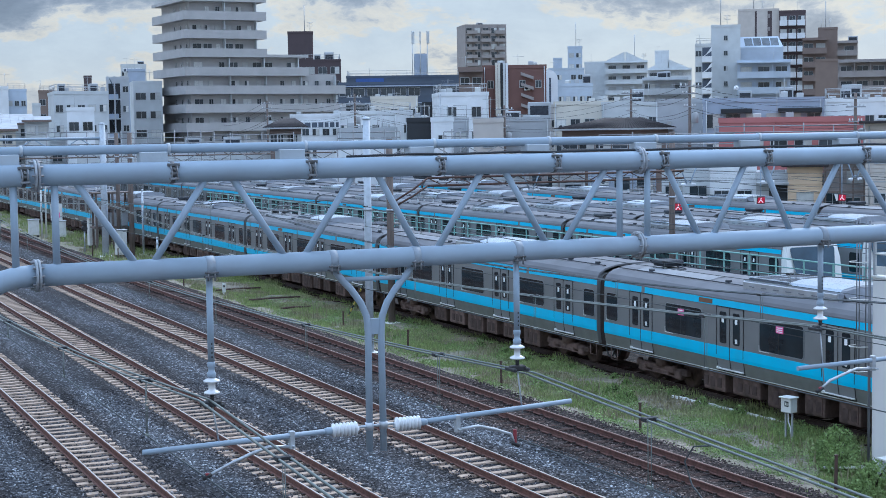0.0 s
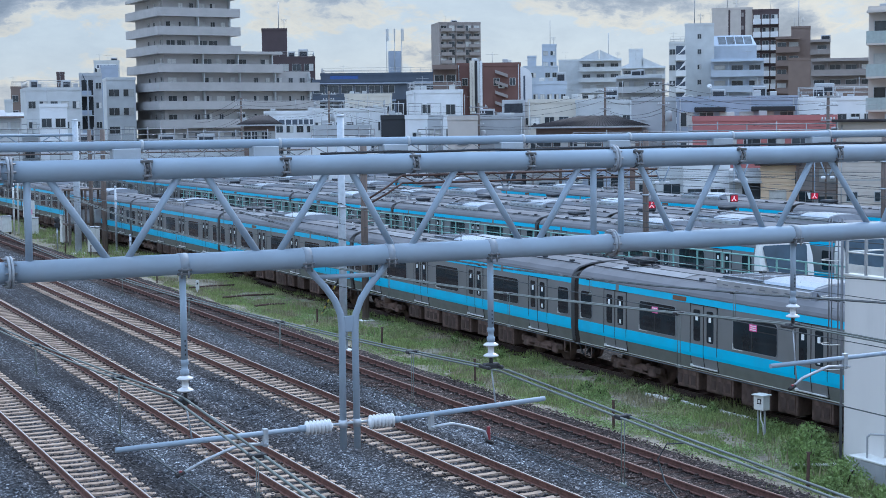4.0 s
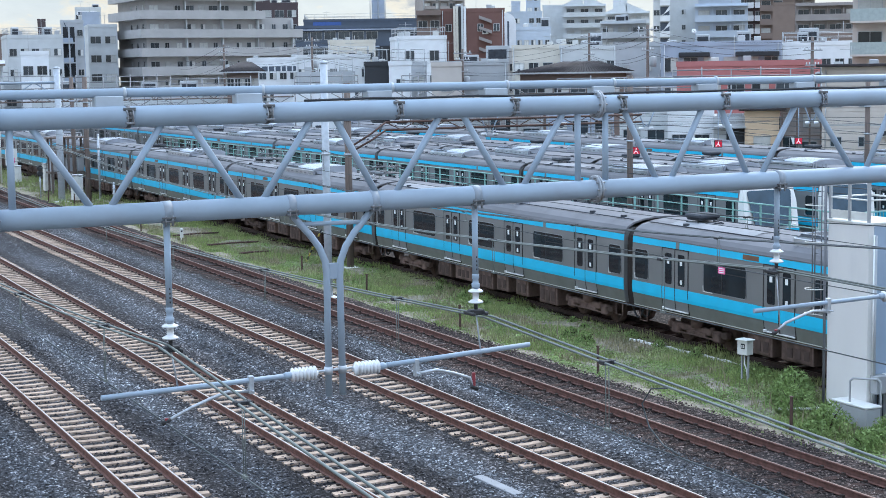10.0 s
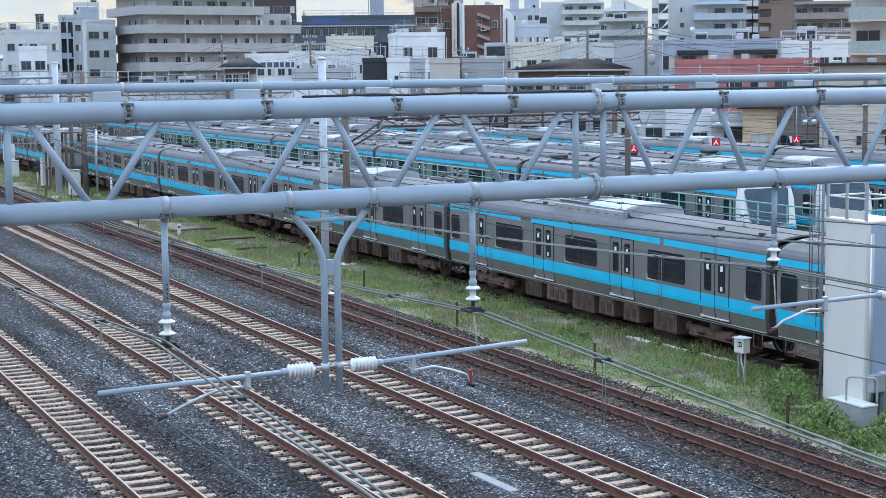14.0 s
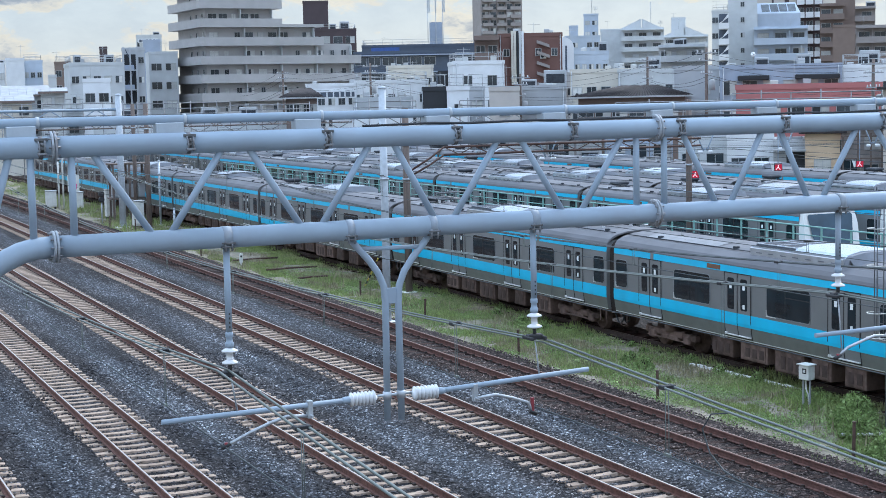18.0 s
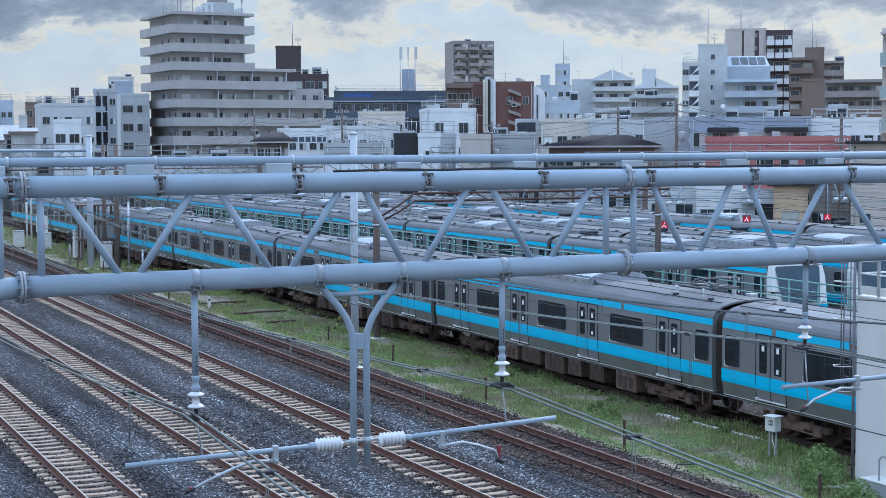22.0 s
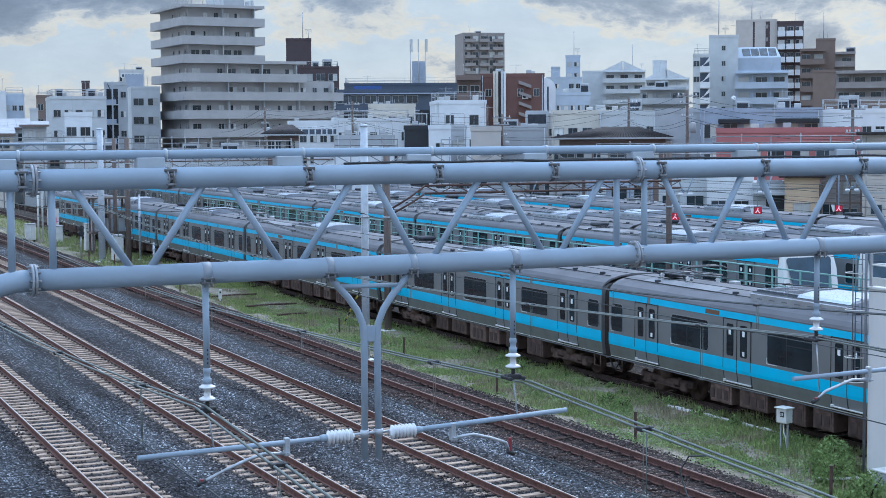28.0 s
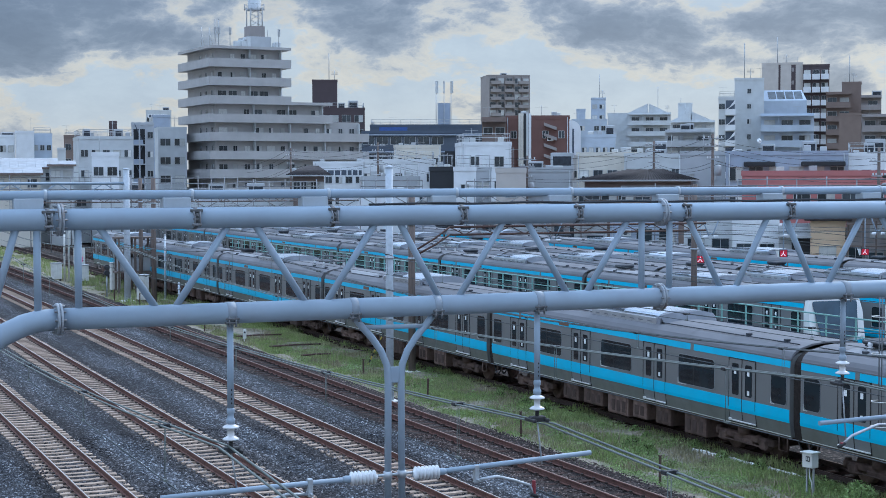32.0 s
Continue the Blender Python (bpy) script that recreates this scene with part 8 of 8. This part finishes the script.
def left_clutter():
    """Relay cabinets, signal posts and small poles down the line."""
    for x, y, w, h in ((24.3, 116.5, 0.7, 2.2), (24.05, 106.3, 0.7, 1.9), (24.1, 127.5, 0.6, 1.5), (22.5, 131.0, 0.8, 1.5)):
        c = thing("relay_cabinet", "pale grey steel relay cabinet by the line", "cabinet", "relay cabinets", at=pose(x, y, -0.3))
        s = Solid()
        s.box(-w / 2, w / 2, 0, 0.7, 0.25, h, 0.03)
        part("body", s, "cabinet", c)
        s = Solid()
        s.box(-w / 2 - 0.05, w / 2 + 0.05, -0.05, 0.75, h + 0.002, h + 0.07, 0.02)
        part("roof", s, "box_grey", c)
        for k in (0, 1):
            s = Solid()
            s.box(-w / 2 + 0.05 + k * w / 2, -0.03 + k * w / 2, -0.025, 0.0, 0.35, h - 0.1, 0.008)
            part("door", s, "cabinet", c)
        for q in (-w / 2 + 0.1, w / 2 - 0.1):
            s = Solid()
            s.box(q - 0.06, q + 0.06, 0.1, 0.5, 0, 0.25)
            part("leg", s, "black", c)
    r = thing("equipment_rack", "rusty steel rack with transformers behind the cabinets", "rack", at=pose(25.3, 114.5, -0.3))
    for x in (-1.2, 0, 1.2):
        for y in (0, 1.2):
            s = Solid()
            s.box(x - 0.07, x + 0.07, y - 0.07, y + 0.07, 0, 4.2)
            part("post", s, "pole_brown", r)
    for z in (1.6, 3.0, 4.1):
        s = Solid()
        s.box(-1.4, 1.4, -0.1, 1.3, z, z + 0.12)
        part("shelf", s, "pole_brown", r)
    for x in (-0.9, 0.1, 0.9):
        s = Solid()
        s.box(x - 0.3, x + 0.3, 0.1, 0.9, 1.722, 2.7, 0.04)
        part("transformer", s, "box_grey", r)
    for x, y in ((22.75, 129.0), (23.1, 129.0)):                 # pair of bent pale posts
        q = thing("cable_post", "pale bent pipe post by the line", "post", "pale posts down the line", at=pose(x, y, -0.3))
        s = Solid()
        s.tube([(0, 0, 0), (0, 0, 3.9), (0.08, 0, 4.25), (0.35, 0, 4.5)] if x > 23 else [(0, 0, 0), (0, 0, 4.9)], 0.075, 8)
        part("pipe", s, "cabinet", q)
    q = thing("ground_signal", "black ground signal with pale lenses on a thin post", "signal", at=pose(22.9, 113.0, -0.3))
    s = Solid()
    s.tube([(0, 0, 0), (0, 0, 1.8)], 0.05, 8)
    part("post", s, "zinc", q)
    for z in (1.75, 2.15):
        s = Solid()
        s.lathe((0, -0.18, z), (0, 1, 0), [(0, 0.17), (0.02, 0.2), (0.3, 0.2), (0.34, 0.1)], 12)
        part("lamp_housing", s, "black", q)
    for x, y, h in ((26.0, 108.3, 4.6), (24.9, 100.0, 1.8)):
        round_post(x, y, 0.08, h, "zinc", "thin zinc-grey signal post by the line")
    s_ = thing("signal_board", "white board with a red mark on a thin post", "sign", at=pose(23.0, 124.0, -0.3))
    s = Solid()
    s.tube([(0, 0, 0), (0, 0, 3.2)], 0.06, 8)
    part("post", s, "zinc", s_)
    s = Solid()
    s.box(-0.45, 0.45, -0.1, -0.062, 1.8, 3.1, 0.01)
    part("board", s, "cabinet", s_)
    s = Solid()
    s.box(-0.25, 0.25, -0.125, -0.102, 2.0, 2.4)
    part("mark", s, "notice_pink", s_)


def utility_pole(x, y, h, label="grey concrete utility pole with crossarms and wires", drum=True):
    p = thing("utility_pole", label, "utility pole", "utility poles in the town", at=pose(x, y, -0.4, 0, 0, -30))
    s = Solid()
    s.tube([(0, 0, 0), (0, 0, h)], [0.2, 0.12], 12)
    part("shaft", s, "pole_brown", p)
    for k, z in enumerate((h - 0.5, h - 1.2, h - 2.4)):
        s = Solid()
        s.box(-1.0 + 0.2 * k, 1.0 - 0.2 * k, -0.2, -0.1, z, z + 0.1)
        part("crossarm", s, "box_grey", p)
        for q in (-0.8, -0.4, 0.4, 0.8):
            s = Solid()
            s.lathe((q * (1 - 0.2 * k), -0.15, z + 0.1), (0, 0, 1), [(0, 0.04), (0.05, 0.08), (0.1, 0.05), (0.16, 0.07), (0.2, 0.03)], 8)
            part("insulator", s, "porcelain", p)
    if drum:
        s = Solid()
        s.lathe((0.5, -0.2, h - 3.9), (0, 0, 1), [(0, 0.2), (0.05, 0.3), (0.9, 0.3), (0.95, 0.22), (1.0, 0.1)], 12)
        part("transformer", s, "box_grey", p)
    return p


def town_wires():
    poles = [(72.7, 249.6, 10.8), (72.6, 223.5, 12.9), (73.9, 191.2, 13.1), (75.9, 152.1, 10.9), (90.3, 149.9, 12.5), (82.0, 125.6, 12.6), (84.7, 105.1, 11.0)]
    for x, y, h in poles:
        utility_pole(x, y, h)
    for (xa, ya, ha), (xb, yb, hb) in zip(poles, poles[1:]):
        w = thing("street_wire", "dark sagging street wires between utility poles", "street wire", "street wires")
        for k, d in enumerate((0.3, 0.9, 1.4, 2.5, 2.8)):
            s = Solid()
            pts = []
            for i in range(9):
                t = i / 8
                pts.append((xa + (xb - xa) * t + 0.3 * (k - 2), ya + (yb - ya) * t, (ha - d) + ((hb - d) - (ha - d)) * t - 0.4 - 4 * 0.7 * t * (1 - t)))
            s.tube(pts, 0.02, 4)
            part("wire", s, "black", w)


def yard():
    white_pillar()
    lineside_box(25.72, 34.6)
    green_fence()
    yard_gantries()
    for q in ((42.4, 66.0, 4.2), (47.3, 66.0, 4.38), (52.35, 66.0, 4.36)):
        red_lamp(*q)
    left_clutter()
    town_wires()
    for x, y, h in ((23.53, 55.7, 0.8), (22.89, 46.3, 0.85), (22.77, 37.4, 0.85), (22.95, 29.1, 0.9), (22.66, 85.3, 0.8), (22.6, 109.0, 0.8), (23.4, 104.7, 0.8), (23.88, 63.6, 0.7)):
        small_post(x, y, h)
    m = thing("number_marker", "small white marker board beside the siding", "marker board", at=pose(23.1, 79.0, -0.3))
    s = Solid()
    s.box(-0.09, 0.09, -0.02, 0.02, 0.2, 0.68, 0.01), s.box(-0.03, 0.03, 0.021, 0.06, -0.1, 0.7)
    part("board", s, "cabinet", m)
    s = Solid()
    s.box(-0.045, 0.045, -0.03, -0.022, 0.48, 0.58)
    part("bar", s, "black", m)
    g = thing("guy_guard", "yellow and black striped guard on a slanting stay", "stay guard")
    a, b = Vector((25.35, 67.0, -0.3)), Vector((25.6, 65.6, 1.3))
    for k in range(10):
        s = Solid()
        s.tube([a + (b - a) * (k / 10), a + (b - a) * ((k + 0.98) / 10)], 0.035, 8)
        part("band", s, "black" if k % 2 else "yellow", g)
    t = thing("cable_trough", "pale broken concrete cable trough in the grass", "cable trough")
    pts = [(26.5, 41.6), (26.58, 40.4), (26.72, 39.0), (26.82, 37.4), (26.8, 36.3)]
    for (xa, ya), (xb, yb) in zip(pts, pts[1:]):
        d, n = Vector((xb - xa, yb - ya, 0)), 3
        for k in range(n):
            c = Vector((xa, ya, 0)) + d * ((k + 0.5) / n)
            s = Solid()
            ln = d.length / n * 0.48
            s.box(-0.034, 0.034, -ln, ln, -0.26, -0.15 + 0.02 * (k % 2), 0.01)
            part("cover", s, "trough", t, at=pose(c.x, c.y, 0, 0, 0, -math.degrees(math.atan2(d.x, d.y)) + random.uniform(-3, 3)))
    for x0, x1, y in ((23.1, 25.6, 80.5), (23.2, 25.9, 75.0), (23.4, 24.9, 70.6)):
        c = thing("drain_pipe", "dark pipe lying across the verge", "pipe", "pipes across the verge")
        s = Solid()
        s.tube([(x0, y, -0.12), ((x0 + x1) / 2, y + 0.15, -0.1), (x1, y + 0.1, -0.12)], 0.045, 8)
        part("pipe", s, "rust_steel", c)
    b = thing("ballast_slab", "pale flat slab lying in the ballast", "slab", at=pose(14.75, 28.2, -0.2, 0, 0, 2))
    s = Solid()
    s.box(-0.12, 0.12, -0.85, 0.85, -0.08, 0.0, 0.01)
    part("slab", s, "roof_pad", b)
    grass("verge_grass", "grass", "fresh green grass on the verge by the train", verge_spot(22.0, 100.0, 22.75, 26.9, 0.23, 3.0), 150000, 5)
    grass("dry_grass", "dry_grass", "dry yellowing grass further down the verge", verge_spot(36.0, 135.0, 22.7, 27.0, 0.24, 8.0), 60000, 6)
    weeds("leafy_weeds", "low broad-leaved weeds in patches on the verge", 80000, 23.0, 75.0, 22.6, 26.9, 21)
    grass("far_grass", "grass", "rough grass round the cabinets down the line", verge_spot(90.0, 220.0, 22.6, 27.2, 0.5, 17.0), 26000, 15)
    grass("weeds", "grass", "scattered weeds along the old ballast edge", verge_spot(24.0, 120.0, 21.9, 22.9, 0.20, 12.0), 5000, 9)
    grass("seed_heads", "dry_grass", "tall pale seed heads above the grass", verge_spot(28.0, 80.0, 23.2, 25.6, 0.6, 5.0), 1500, 12)
    grass("edge_grass", "grass", "taller grass against the train track", verge_spot(30.0, 95.0, 26.7, 27.45, 0.36, 31.0), 16000, 27)
    for x, y, sz, n, sd in ((24.9, 31.6, 0.9, 2400, 1), (24.2, 30.6, 0.8, 2100, 2), (23.6, 28.6, 0.85, 2400, 3), (24.3, 27.3, 0.7, 1800, 4), (24.9, 41.6, 0.5, 900, 5), (25.2, 43.0, 0.45, 800, 6), (23.2, 26.8, 0.6, 1300, 7), (25.7, 32.6, 0.8, 2000, 8)):
        shrub(x, y, sz, n, "leafy green shrub growing in the verge grass", sd)

    rnd = random.Random(41)
    for k in range(15):                      # weedy clumps along the foot of the train
        y = 35.5 + k * 2.1 + rnd.uniform(-0.6, 0.6)
        shrub(rnd.uniform(26.0, 27.0), y, rnd.uniform(0.26, 0.46), 420, "low leafy weed clump beside the train track", 60 + k)


trains()
overhead_line()
town()
yard()
lay_tracks()
LINES = (TRACK_0, TRACK_1, TRACK_2, TRACK_3)
loose_stones("ballast_stone", "loose_stone", "loose grey crushed stones on the running-line ballast", 78000, 0.5, 19.6, -0.222, 0.045, 3, LINES)
loose_stones("siding_stone", "loose_brown", "loose rust-brown stones round the siding", 15000, 19.3, 22.6, -0.19, 0.02, 4, (TRACK_4,), 17.0, 48.0)


# ---- what moves ----
# seconds, and where the first coupling of the moving train stands along the track
TRAIN_PATH = [
    (0, 45.92), (3, 45.92), (3.5, 45.91), (4.3, 45.86), (5.5, 45.59), (6, 45.41), (6.5, 45.16),
    (7, 44.85), (7.5, 44.46), (8, 44.02), (8.5, 43.52), (9, 42.95), (9.5, 42.30), (10, 41.60),
    (10.5, 40.83), (11, 40.00), (11.5, 39.10), (12, 38.16), (12.5, 37.22), (13, 36.26), (13.5, 35.29),
    (14.5, 33.27), (15.5, 31.26), (16, 30.32), (17, 28.37), (18, 26.42), (19, 24.40), (20, 22.36),
    (21, 20.35), (22, 18.28), (23, 16.23), (24, 14.10), (25, 11.96), (25.5, 10.88), (27.5, 6.50),
    (28, 5.36), (29, 3.10), (30, 0.82), (31, -1.43), (32, -3.72),
]


def motions():
    """The train starts from rest and rolls towards the near end of the yard; its wheels turn with it."""
    ts, ys = [a for a, _ in TRAIN_PATH], [b for _, b in TRAIN_PATH]
    for c, off, wheels in MOVING:
        walk(c, [(t, pose(TRAIN_X, y + off, 0)) for t, y in TRAIN_PATH])
    steps = [0.0, 3.0] + [4.0 + 0.25 * k for k in range(113)]
    roll = [(ys[0] - float(np.interp(t, ts, ys))) / 0.43 for t in steps]
    for c, off, wheels in MOVING[:8]:
        for w in wheels:
            spot = w.matrix_basis.translation.copy()
            walk(w, [(t, Matrix.Translation(spot) @ Matrix.Rotation(a, 4, "X")) for t, a in zip(steps, roll)])


motions()
